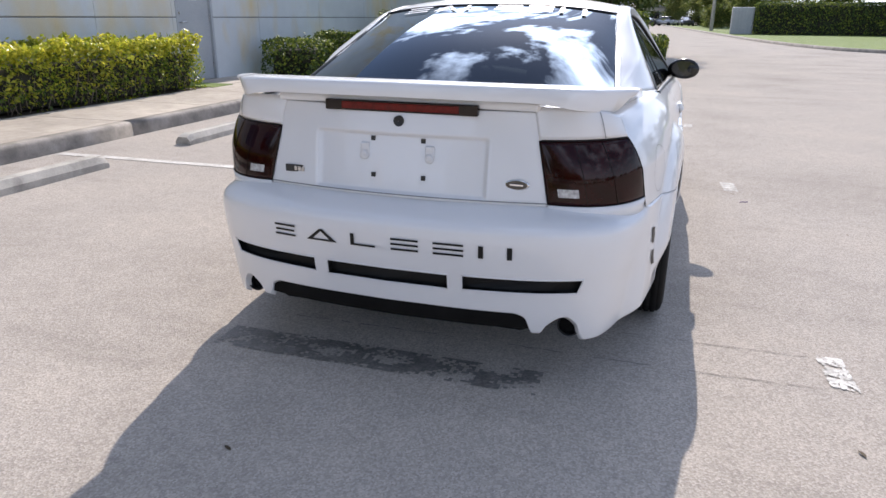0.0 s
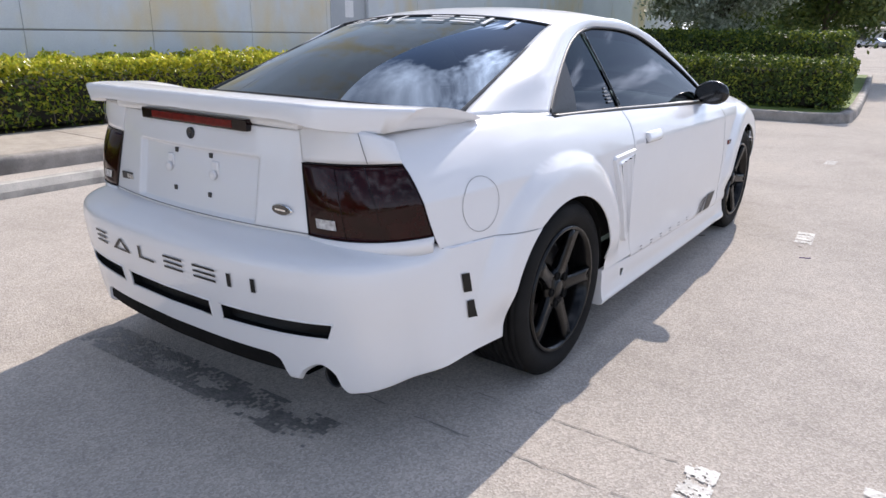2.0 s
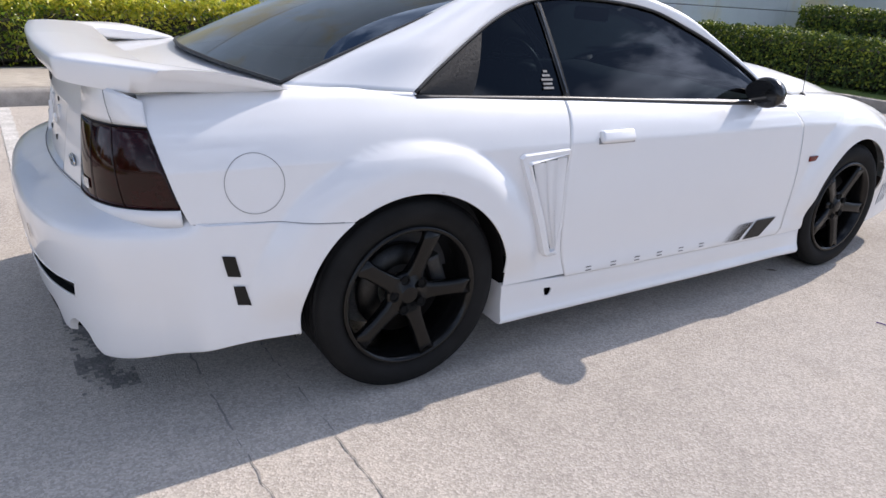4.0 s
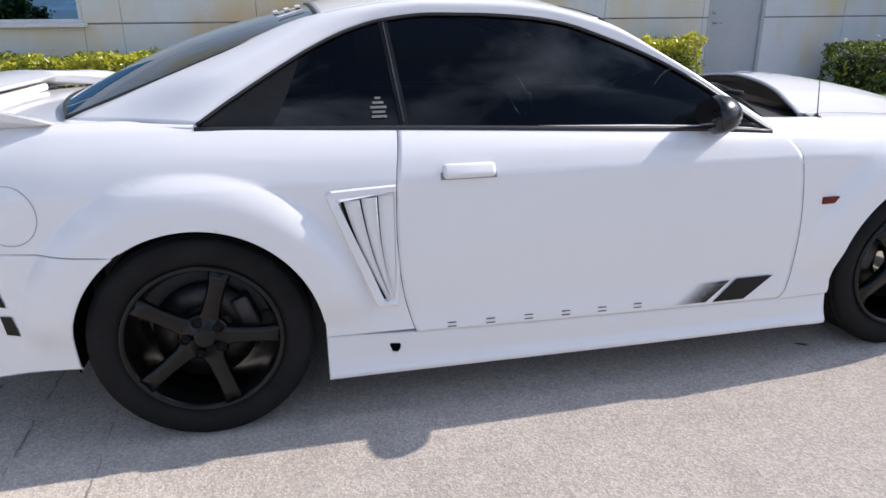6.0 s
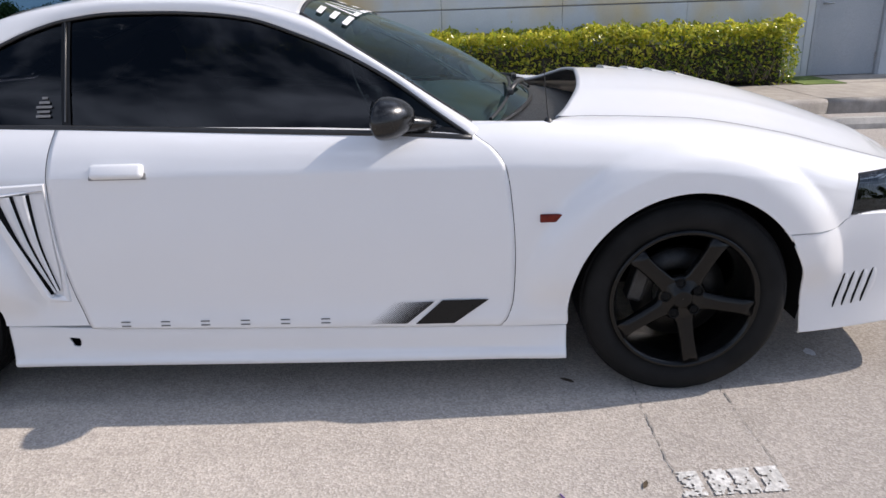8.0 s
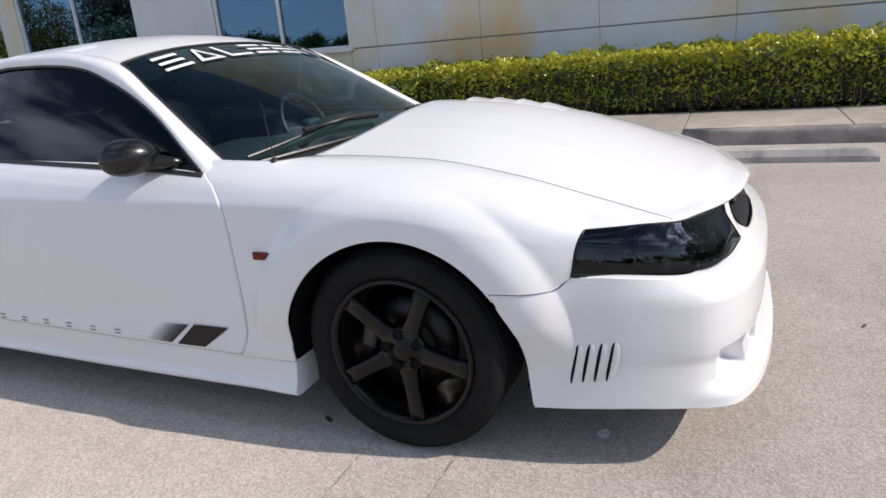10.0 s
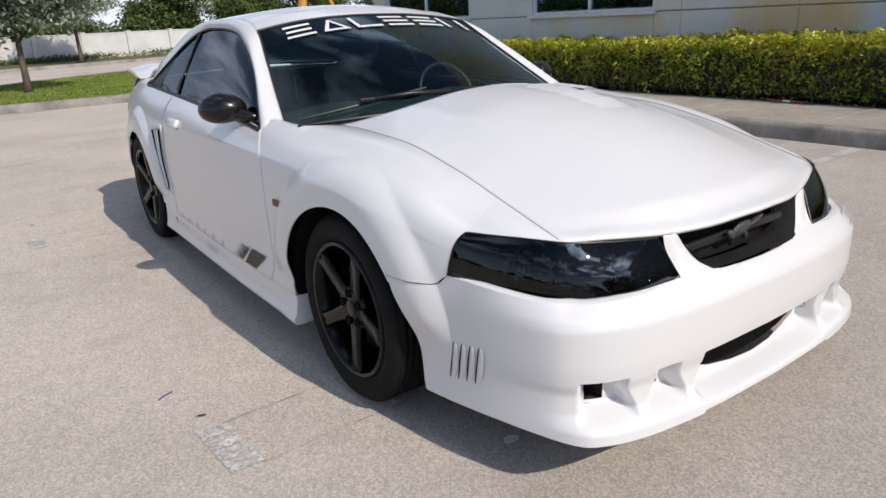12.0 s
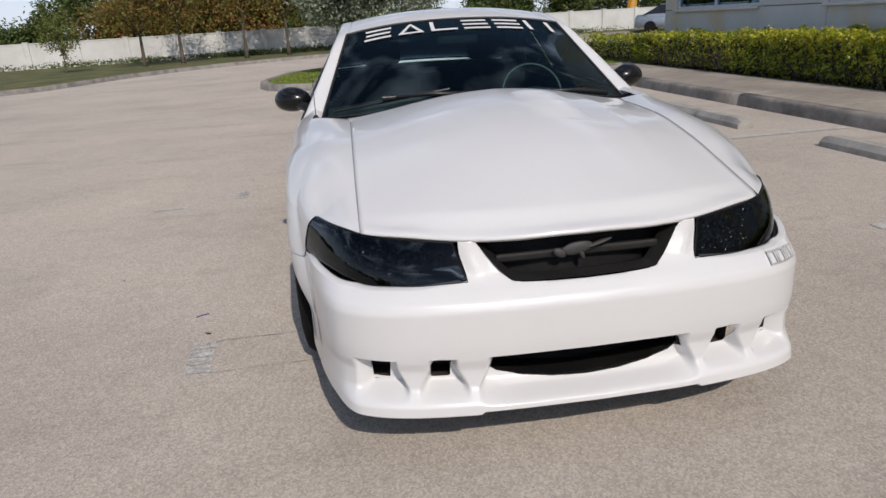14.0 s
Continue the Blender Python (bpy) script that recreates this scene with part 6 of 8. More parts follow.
for left in (False, True):
    arch_lip(skin_lip(HUB_R, ARCH_R, 6, 122), car, left)
    arch_lip(skin_lip(HUB_F, ARCH_F, 34, 186), car, left)
    arch_lip([(grid_x(RB, HUB_R[0] + ARCH_R * math.cos(a), HUB_R[1] + ARCH_R * math.sin(a)) - 0.003, HUB_R[0] + ARCH_R * math.cos(a), HUB_R[1] + ARCH_R * math.sin(a)) for a in np.linspace(radians(126), radians(190), 40)], rear_bumper, left)
    fpts = curve([(2.573 + ARCH_F * math.cos(radians(31)), HUB_F[1] + ARCH_F * math.sin(radians(31)), 0), (2.950, 0.40, 0), (2.972, 0.22, 0), (2.976, 0.186, 0)], 30)
    arch_lip([(grid_x(FB, y, z) - 0.003, y, z) for y, z, _ in fpts], front_bumper, left)

# ---- wheels
TYRE_R, RIM_R = 0.330, 0.236


def tyre_bm(width):
    h = width / 2
    bm = bmesh.new()
    sides = 120
    prof = [(-h + 0.012, RIM_R - 0.002), (-h, RIM_R + 0.016), (-h - 0.008, RIM_R + 0.045), (-h, TYRE_R - 0.020), (-h + 0.014, TYRE_R - 0.006)]
    tread = []
    for q in np.linspace(-h + 0.030, h - 0.030, 9):
        tread += [(q - 0.008, TYRE_R), (q + 0.008, TYRE_R), (q + 0.009, TYRE_R - 0.007), (q + 0.013, TYRE_R - 0.007)]
    prof = prof + tread + [(h - 0.014, TYRE_R - 0.006), (h, TYRE_R - 0.020), (h + 0.008, RIM_R + 0.045), (h, RIM_R + 0.016), (h - 0.012, RIM_R - 0.002)]
    prof = sorted(set(prof[:5]), key=lambda p: p[1]) + prof[5:]
    rings = []
    for a, r in prof:
        ring = []
        for k in range(sides):
            w = 2 * math.pi * (k + 6 * a) / sides
            cut = 0.003 if (k % 3 == 0 and r > TYRE_R - 0.001 and h * 0.45 < abs(a) < h - 0.036) else 0.0
            ring.append(bm.verts.new((a, (r - cut) * math.cos(w), (r - cut) * math.sin(w))))
        rings.append(ring)
    for a, b in zip(rings[:-1], rings[1:]):
        for k in range(sides):
            bm.faces.new((a[k], a[(k + 1) % sides], b[(k + 1) % sides], b[k]))
    return bm


def rim_bm(width):
    h = width / 2
    return lathe_bm([(h - 0.004, RIM_R + 0.004), (h + 0.004, RIM_R), (h + 0.002, RIM_R - 0.010), (h - 0.012, RIM_R - 0.016), (h - 0.05, RIM_R - 0.030), (-h + 0.03, RIM_R - 0.036), (-h, RIM_R - 0.01)], 72)


def spoke_bm(face_x):
    """One broad tapered spoke, pointing along +y."""
    bm = bmesh.new()
    secs = []
    for r, w, x, d in ((0.026, 0.044, face_x - 0.012, 0.034), (0.050, 0.040, face_x - 0.010, 0.036), (0.085, 0.0285, face_x - 0.004, 0.036), (0.14, 0.0255, face_x + 0.004, 0.032), (0.19, 0.0265, face_x + 0.011, 0.028), (0.224, 0.034, face_x + 0.013, 0.024)):
        secs.append([bm.verts.new(p) for p in ((x - d, r, -w * 0.9), (x - 0.010, r, -w), (x + 0.001, r, -w * 0.72), (x - 0.003, r, 0), (x + 0.001, r, w * 0.72), (x - 0.010, r, w), (x - d, r, w * 0.9))])
    for a, b in zip(secs[:-1], secs[1:]):
        for k in range(7):
            bm.faces.new((a[k], a[(k + 1) % 7], b[(k + 1) % 7], b[k]))
    bm.faces.new(secs[0]); bm.faces.new(secs[-1][::-1])
    bmesh.ops.recalc_face_normals(bm, faces=list(bm.faces))
    return bm


def wheel(cx, cy, cz, width, turn, left, front):
    hubs = new("wheel")
    hubs.parent = car
    m = Matrix.Translation((cx, cy, cz)) @ Matrix.Rotation(radians(turn), 4, "X")
    if left:
        m = Matrix.Translation((-cx, cy, cz)) @ Matrix.Rotation(math.pi, 4, "Z") @ Matrix.Rotation(radians(turn), 4, "X")
    hubs.matrix_basis = m
    tagged(hubs, "black five-spoke wheel with a low tyre")
    h = width / 2
    part("tyre", tyre_bm(width), M_RUBBER, hubs, "black rubber tyre", True)
    part("rim", rim_bm(width), M_RIM, hubs, "black rim", True)
    face = h - 0.012
    for k in range(5):
        bm = spoke_bm(face)
        bm.transform(Matrix.Rotation(2 * math.pi * k / 5, 4, "X"))
        part("spoke", bm, M_RIM, hubs, "", True)
        bm = lathe_bm([(face - 0.008, 0.0165), (face - 0.003, 0.0160), (face - 0.003, 0.0125), (face - 0.012, 0.0115), (face - 0.006, 0.009), (face - 0.005, 0.001)], 16)
        w = 2 * math.pi * (k + 0.5) / 5
        bm.transform(Matrix.Translation((0, 0.056 * math.cos(w), 0.056 * math.sin(w))))
        part("wheel_nut", bm, M_HOLE, hubs)
    part("centre_cap", lathe_bm([(face - 0.03, 0.080), (face - 0.016, 0.078), (face - 0.008, 0.066), (face - 0.010, 0.033), (face - 0.006, 0.031), (face - 0.004, 0.026), (face - 0.004, 0.001)], 36), M_RIM, hubs, "", True)
    part("brake_disc", lathe_bm([(face - 0.075, 0.08), (face - 0.07, 0.155), (face - 0.09, 0.155), (face - 0.092, 0.08)], 48), M_DISC, hubs, "steel brake disc", True)
    bm = box_bm((0.07, 0.055, 0.12), (face - 0.082, 0, 0), 0.012, 2)
    ang = radians((165 if front else 20) - turn)
    bm.transform(Matrix.Rotation(ang, 4, "X") @ Matrix.Translation((0, 0.135, 0)))
    part("brake_caliper", bm, M_CALIPER, hubs, "grey brake caliper")
    return hubs


for left in (False, True):
    wheel(0.770, HUB_R[0], TYRE_R, 0.270, 0, left, False)
    wheel(0.752, HUB_F[0], TYRE_R, 0.250, -8, left, True)

# ---- cabin: seats, dash, steering wheel, mirror
def seat_bm(width, depth, height, lean):
    bm = box_bm((width, depth, 0.15), (0, 0, 0.075), 0.05, 3)
    back = box_bm((width * 0.96, 0.13, height), (0, 0, 0), 0.05, 3)
    back.transform(Matrix.Translation((0, -depth / 2 + 0.02, 0.08)) @ Matrix.Rotation(radians(lean), 4, "X") @ Matrix.Translation((0, 0, height / 2)))
    me = bpy.data.meshes.new("tmp"); back.to_mesh(me); back.free(); bm.from_mesh(me); bpy.data.meshes.remove(me)
    return bm


for x in (-0.36, 0.36):
    bm = seat_bm(0.50, 0.50, 0.56, 20)
    bm.transform(Matrix.Translation((x, 0.98, 0.40)))
    st = part("front_seat", bm, M_CABIN, car, "dark cloth front seat", True)
    bm = box_bm((0.26, 0.10, 0.17), (x, 0.50, 1.10), 0.045, 3, turn=Matrix.Rotation(radians(16), 4, "X"))
    part("headrest", bm, M_CABIN, st, "", True)
bm = seat_bm(1.10, 0.45, 0.48, 24)
bm.transform(Matrix.Translation((0, 0.25, 0.42)))
part("rear_bench", bm, M_CABIN, car, "dark rear bench", True)
bm = box_bm((1.30, 0.42, 0.03), (0, -0.20, 0.93), 0.01)
part("parcel_shelf", bm, M_CABIN, car)
bm = box_bm((1.42, 2.20, 0.04), (0, 0.85, 0.34), 0.01)
for x in (-0.765, 0.765):
    box_bm((0.03, 2.25, 0.52), (x, 0.85, 0.62), 0.01, bm=bm)
box_bm((1.42, 0.03, 0.50), (0, 1.98, 0.60), 0.01, bm=bm)
box_bm((1.30, 0.03, 0.52), (0, -0.34, 0.66), 0.01, bm=bm)
part("cabin_tub", bm, M_CABIN, car)
dash = bmesh.new()
cols = []
for x in np.linspace(-0.72, 0.72, 30):
    hump = 0.035 * math.exp(-((x + 0.36) / 0.2) ** 2) + 0.03 * math.exp(-((x - 0.36) / 0.22) ** 2)
    cols.append([dash.verts.new(p) for p in ((x, 2.06 - 0.10 * (x / 0.72) ** 2, 0.875), (x, 1.80, 0.885 + hump), (x, 1.62, 0.88 + hump), (x, 1.58, 0.84 + hump), (x, 1.64, 0.62))])
for a, b in zip(cols[:-1], cols[1:]):
    for j in range(4):
        dash.faces.new((a[j], a[j + 1], b[j + 1], b[j]))
part("dashboard", dash, M_DASH, car, "grey dashboard", True)
ring = [(-0.43 + 0.170 * math.cos(a), 1.42 + 0.170 * 0.42 * math.sin(a) * -1, 0.862 + 0.170 * 0.9 * math.sin(a)) for a in np.linspace(0, 2 * math.pi, 40, endpoint=False)]
sw = part("steering_wheel", tube_bm(ring, 0.014, 8, closed=True), M_BLACK, car, "black steering wheel", True)
for a in (0, 180, 270):
    w = radians(a)
    part("wheel_spoke", tube_bm([(-0.43, 1.43, 0.852), (-0.43 + 0.165 * math.cos(w), 1.42 - 0.165 * 0.42 * math.sin(w), 0.862 + 0.165 * 0.9 * math.sin(w))], 0.012, 6), M_DASH, sw)
bm = box_bm((0.12, 0.08, 0.09), (-0.43, 1.45, 0.852), 0.03, 3)
part("steering_hub", bm, M_DASH, sw, "", True)
bm = box_bm((0.23, 0.03, 0.065), (0, 1.47, 1.185), 0.014, 3)
part("rear_view_mirror", bm, M_BLACK, car, "", True)

# ---------------------------------------------------------------- the site
# The kerb, walk and building lie turned a little from the car.
SITE = pose(0, 0, 0, 0, 0, 1.5)
KERB_X, HEDGE_X, WALL_X = -4.55, -6.02, -6.85
rng = np.random.default_rng(7)


def site_part(name, bm, material, parent=None, label="", smooth=False, kind="", category=""):
    bm.transform(SITE)
    ob = part(name, bm, material, parent, label, smooth)
    if kind or category:
        tagged(ob, "", category, "", kind)
    return ob


# ground: one sheet of asphalt to the horizon
bm = bmesh.new()
bmesh.ops.create_grid(bm, x_segments=40, y_segments=40, size=600)
tagged(part("ground", bm, M_ASPHALT, None, "bleached grey asphalt car park"), "", "ground", "", "structure")

# ---- kerb and pavement along the building
WALK_S, WALK_N = -9.0, 8.4


def kerb_run(path, name="kerb", label="stained grey concrete kerb", height=0.15):
    """A kerb of rounded section along a path; the road lies to the right of the way."""
    prof = [(0.0, -0.02), (0.012, height * 0.75), (0.022, height * 0.92), (0.045, height), (0.15, height + 0.002), (0.15, -0.02)]
    bm = bmesh.new()
    rings = []
    pts = [Vector((*p, 0)) for p in path]
    for i, p in enumerate(pts):
        d = (pts[min(i + 1, len(pts) - 1)] - pts[max(i - 1, 0)]).normalized()
        left_way = Vector((-d.y, d.x, 0))
        rings.append([bm.verts.new(p + left_way * a + Vector((0, 0, b))) for a, b in prof])
    for a, b in zip(rings[:-1], rings[1:]):
        for k in range(len(prof) - 1):
            bm.faces.new((a[k], b[k], b[k + 1], a[k + 1]))
    bm.faces.new(rings[0]); bm.faces.new(rings[-1][::-1])
    bmesh.ops.recalc_face_normals(bm, faces=list(bm.faces))
    ob = site_part(name, bm, M_KERB, None, label, True, "structure", "kerb")
    return ob


for y0 in np.arange(WALK_S, WALK_N - 0.1, 3.0):
    y1 = min(y0 + 2.992, WALK_N)
    kerb_run([(KERB_X, y) for y in np.linspace(y0, y1, 6)])
# the walk in slabs with tooled joints
bm = box_bm((1.60, WALK_N - WALK_S, 0.10), ((KERB_X - 0.15 + HEDGE_X - 0.10) / 2, (WALK_S + WALK_N) / 2, 0.085))
walk_base = site_part("pavement", bm, M_JOINT, None, "pale concrete pavement", False, "structure", "pavement")
for y0 in np.arange(WALK_S, WALK_N - 0.05, 1.5):
    w = min(1.5, WALK_N - y0) - 0.010
    bm = box_bm((abs(HEDGE_X - KERB_X) - 0.16, w, 0.05), ((KERB_X + HEDGE_X) / 2 - 0.075, y0 + w / 2, 0.127), 0.006, 2)
    site_part("slab", bm, M_WALK, walk_base)
# path to the door
bm = box_bm((abs(WALL_X - HEDGE_X) + 0.02, 1.55, 0.05), ((WALL_X + HEDGE_X) / 2 - 0.03, 7.62, 0.128), 0.006, 2)
site_part("slab", bm, M_WALK, walk_base)
# bed under the hedge
bm = box_bm((abs(WALL_X - HEDGE_X) + 0.05, 15.9, 0.10), ((WALL_X + HEDGE_X) / 2 - 0.02, -1.15, 0.09))
site_part("planting_bed", bm, M_SOIL, None, "dark mulch bed below the hedge", False, "structure", "planting bed")
bm = box_bm((0.9, 0.55, 0.03), (HEDGE_X - 0.35, 6.68, 0.15), 0.01)
site_part("turf_strip", bm, M_TURF, None, "small patch of turf by the path", False, "structure", "grass")

# ---- wheel stops
stop_bm = bmesh.new()
prof = [(-0.075, 0), (-0.072, 0.05), (-0.045, 0.105), (0.045, 0.105), (0.072, 0.05), (0.075, 0)]
rings = []
for y in np.linspace(-0.92, 0.92, 24):
    e = 1 - 0.25 * smooth(0.86, 0.92, abs(y))
    rings.append([stop_bm.verts.new((a * 1.15, y, b * float(e))) for a, b in prof])
for a, b in zip(rings[:-1], rings[1:]):
    for k in range(len(prof) - 1):
        stop_bm.faces.new((a[k], b[k], b[k + 1], a[k + 1]))
stop_bm.faces.new(rings[0]); stop_bm.faces.new(rings[-1][::-1])
bmesh.ops.recalc_face_normals(stop_bm, faces=list(stop_bm.faces))
me = bpy.data.meshes.new("wheel_stop")
stop_bm.to_mesh(me); stop_bm.free(); me.materials.append(M_STOP)
wheel_stop = tagged(new("wheel_stop", me), "weathered grey concrete wheel stop on the asphalt", "wheel stop", "wheel stops along the kerb")
STOPS = [(-3.70, 0.68), (-3.72, 3.62), (-3.70, 6.45), (-3.62, -2.30), (-3.62, -5.1)]
wheel_stop.matrix_basis = SITE @ pose(STOPS[0][0], STOPS[0][1], 0)
for x, y in STOPS[1:]:
    copy_thing(wheel_stop, SITE @ pose(x, y, 0, 0, 0, random.uniform(-1.2, 1.2)))
# bay lines from the kerb
for y in (-6.55, -3.75, -0.95, 1.95, 4.85, 7.65):
    bm = bmesh.new()
    n = 60
    pr = []
    for i in range(n + 1):
        x = -4.50 + 2.2 * i / n
        pr.append([bm.verts.new((x, y - 0.05 + rng.uniform(-0.006, 0.006), 0.004)), bm.verts.new((x, y + 0.05 + rng.uniform(-0.006, 0.006), 0.004))])
    for a, b in zip(pr[:-1], pr[1:]):
        if rng.random() > 0.03:
            bm.faces.new((a[0], b[0], b[1], a[1]))
    site_part("bay_line", bm, M_BAY_LINE, None, "worn white bay line", False, "structure", "road marking")


# worn white ends of painted arrows beside the car
def worn_mark(corners, name, bars=3, gap=0.22, seed=1):
    r = np.random.default_rng(seed)
    (x0, y0), (x1, y1), (x2, y2), (x3, y3) = corners
    n, m = 46, 16
    bm = bmesh.new()
    grid = {}
    for i in range(n + 1):
        for j in range(m + 1):
            a, b = i / n, j / m
            x = (x0 * (1 - b) + x1 * b) * (1 - a) + (x3 * (1 - b) + x2 * b) * a
            y = (y0 * (1 - b) + y1 * b) * (1 - a) + (y3 * (1 - b) + y2 * b) * a
            grid[i, j] = bm.verts.new((x + r.normal(0, 0.0012), y + r.normal(0, 0.0012), 0.004))
    for i in range(n):
        a = (i + 0.5) / n * bars % 1.0
        for j in range(m):
            wear = noise.noise(Vector((i * 0.23, j * 0.30, seed * 3.1)))
            if a > gap * 0.5 and a < 1 - gap * 0.5 and wear > -0.38 and r.random() > 0.08:
                bm.faces.new((grid[i, j], grid[i + 1, j], grid[i + 1, j + 1], grid[i, j + 1]))
            elif wear > 0.28:
                bm.faces.new((grid[i, j], grid[i + 1, j], grid[i + 1, j + 1], grid[i, j + 1]))
    bmesh.ops.delete(bm, geom=[v for v in bm.verts if not v.link_faces], context="VERTS")
    tagged(part(name, bm, M_WHITE_LINE, None, "small worn patch of white road paint on the asphalt"), "", "road marking", "", "structure")


worn_mark([(1.492, -0.290), (1.585, -0.285), (1.600, -0.555), (1.508, -0.545)], "paint_mark", 3, 0.16, 3)
worn_mark([(1.300, 2.440), (1.400, 2.440), (1.378, 2.735), (1.275, 2.735)], "paint_mark", 4, 0.22, 5)
worn_mark([(1.00, 5.70), (1.10, 5.70), (1.10, 5.95), (1.00, 5.95)], "paint_mark", 3, 0.3, 8)
worn_mark([(1.935, -0.150), (1.935, -0.105), (2.185, -0.085), (2.185, -0.130)], "paint_mark", 1, 0.0, 9)
# faint ghost of a blacked-out marking under the tail
bm = bmesh.new()
r = np.random.default_rng(4)
n, m = 90, 14
gv = {}
for i in range(n + 1):
    for j in range(m + 1):
        gv[i, j] = bm.verts.new((-0.78 + 1.30 * i / n, -0.975 + 0.17 * j / m + 0.03 * i / n, 0.0035))
for i in range(n):
    for j in range(m):
        if noise.noise(Vector((i * 0.11, j * 0.22, 2.0))) + 0.9 * r.random() > 0.22 + 0.30 * (i / n) ** 3:
            bm.faces.new((gv[i, j], gv[i + 1, j], gv[i + 1, j + 1], gv[i, j + 1]))
bmesh.ops.delete(bm, geom=[v for v in bm.verts if not v.link_faces], context="VERTS")
tagged(part("tar_patch", bm, M_OIL, None, "dark tar strip on the asphalt"), "", "road marking", "", "structure")
# fine cracks and seal edges in the asphalt
for pts, wd in (([(-0.6, -0.63), (0.2, -0.60), (0.95, -0.585), (1.49, -0.56)], 0.004), ([(0.3, -0.36), (0.9, -0.33), (1.49, -0.31)], 0.003), ([(0.55, 2.44), (0.95, 2.435), (1.30, 2.44)], 0.003), ([(0.55, 2.72), (1.0, 2.73), (1.28, 2.735)], 0.003)):
    bm = bmesh.new()
    c = curve([(x, y, 0.003) for x, y in pts], 50)
    pr = []
    for p in c:
        j = r.normal(0, 0.003)
        w_ = wd * r.uniform(0.2, 1.0)
        pr.append([bm.verts.new((p[0], p[1] + j - w_, 0.003)), bm.verts.new((p[0], p[1] + j + w_, 0.003))])
    for a, b in zip(pr[:-1], pr[1:]):
        if r.random() > 0.2:
            bm.faces.new((a[0], b[0], b[1], a[1]))
    tagged(part("asphalt_crack", bm, M_CRACK, None, "thin crack in the asphalt"), "", "crack", "", "structure")

# ---- building: a long painted wall with joints, windows and one door
H_WALL, Y_S, Y_N = 3.65, -9.55, 26.0
DOOR = (6.95, 7.85, 2.25)
WINS = [(-9.05, -6.15, 1.21, 2.75), (-4.45, -1.95, 1.21, 2.75)]
GROOVE_Z = 1.20
v_joints = [-1.50, 0.15, 1.80, 3.45, 5.15, 6.80, 9.4, 12.0, 14.6, 17.2, 19.8, 22.4]
building = thing("building", "long pale grey painted concrete building with stained walls", "building")
thick = 0.30
# the wall in panels between joints, set 12 mm proud of the joints behind them


def wall_panel(y0, y1, z0, z1):
    g = 0.009
    bm = box_bm((thick, y1 - y0 - 0.004, z1 - z0 - 2 * g), (WALL_X - thick / 2, (y0 + y1) / 2, (z0 + z1) / 2), 0.006, 1)
    return site_part("wall_panel", bm, M_WALL, building)


def backing(y0, y1, z0, z1):
    bm = box_bm((0.10, y1 - y0, z1 - z0), (WALL_X - 0.07, (y0 + y1) / 2, (z0 + z1) / 2))
    return site_part("joint_backing", bm, M_JOINT, building)


cuts = sorted([Y_S] + [w[0] for w in WINS] + [w[1] for w in WINS] + v_joints + [DOOR[0] - 0.05, DOOR[1] + 0.05] + [Y_N])
for y0, y1 in zip(cuts[:-1], cuts[1:]):
    if y1 - y0 < 0.08:
        continue
    mid = (y0 + y1) / 2
    win = next((w for w in WINS if w[0] <= mid <= w[1]), None)
    if win:
        wall_panel(y0, y1, 0.0, win[2])
        wall_panel(y0, y1, win[3], H_WALL)
    elif DOOR[0] - 0.05 <= mid <= DOOR[1] + 0.05:
        wall_panel(y0, y1, DOOR[2], H_WALL)
    else:
        wall_panel(y0, y1, 0.0, GROOVE_Z)
        wall_panel(y0, y1, GROOVE_Z, H_WALL)
        backing(y0, y1, 0.0, H_WALL)
# end wall, roof, back
bm = box_bm((14.0, 0.3, H_WALL), (WALL_X - 7.0 - thick, Y_S + 0.15, H_WALL / 2))
site_part("end_wall", bm, M_WALL, building)
bm = box_bm((14.4, Y_N - Y_S + 0.06, 0.12), (WALL_X - 7.17, (Y_S + Y_N) / 2, H_WALL + 0.06), 0.02)
site_part("roof", bm, M_WALL, building)
# unseen block, added for the rear window's reflection, set back off the hedge's sun
bm = box_bm((11.6, Y_N - Y_S - 1.0, 6.8), (WALL_X - 7.25, (Y_S + Y_N) / 2, H_WALL + 0.12 + 3.4), 0.04)
site_part("added_upper_block", bm, M_WALL, building)
bm = box_bm((0.3, Y_N - Y_S, H_WALL), (WALL_X - 14.2, (Y_S + Y_N) / 2, H_WALL / 2))
site_part("back_wall", bm, M_WALL, building)
bm = box_bm((14.0, 0.3, H_WALL), (WALL_X - 7.0 - thick, Y_N - 0.15, H_WALL / 2))
site_part("end_wall", bm, M_WALL, building)
# added sheet behind the panes, coloured as the dark of the rooms
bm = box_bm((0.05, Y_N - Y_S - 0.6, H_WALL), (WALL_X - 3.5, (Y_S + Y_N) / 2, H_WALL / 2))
site_part("room_shade_sheet", bm, M_ROOM_SHADE, building)
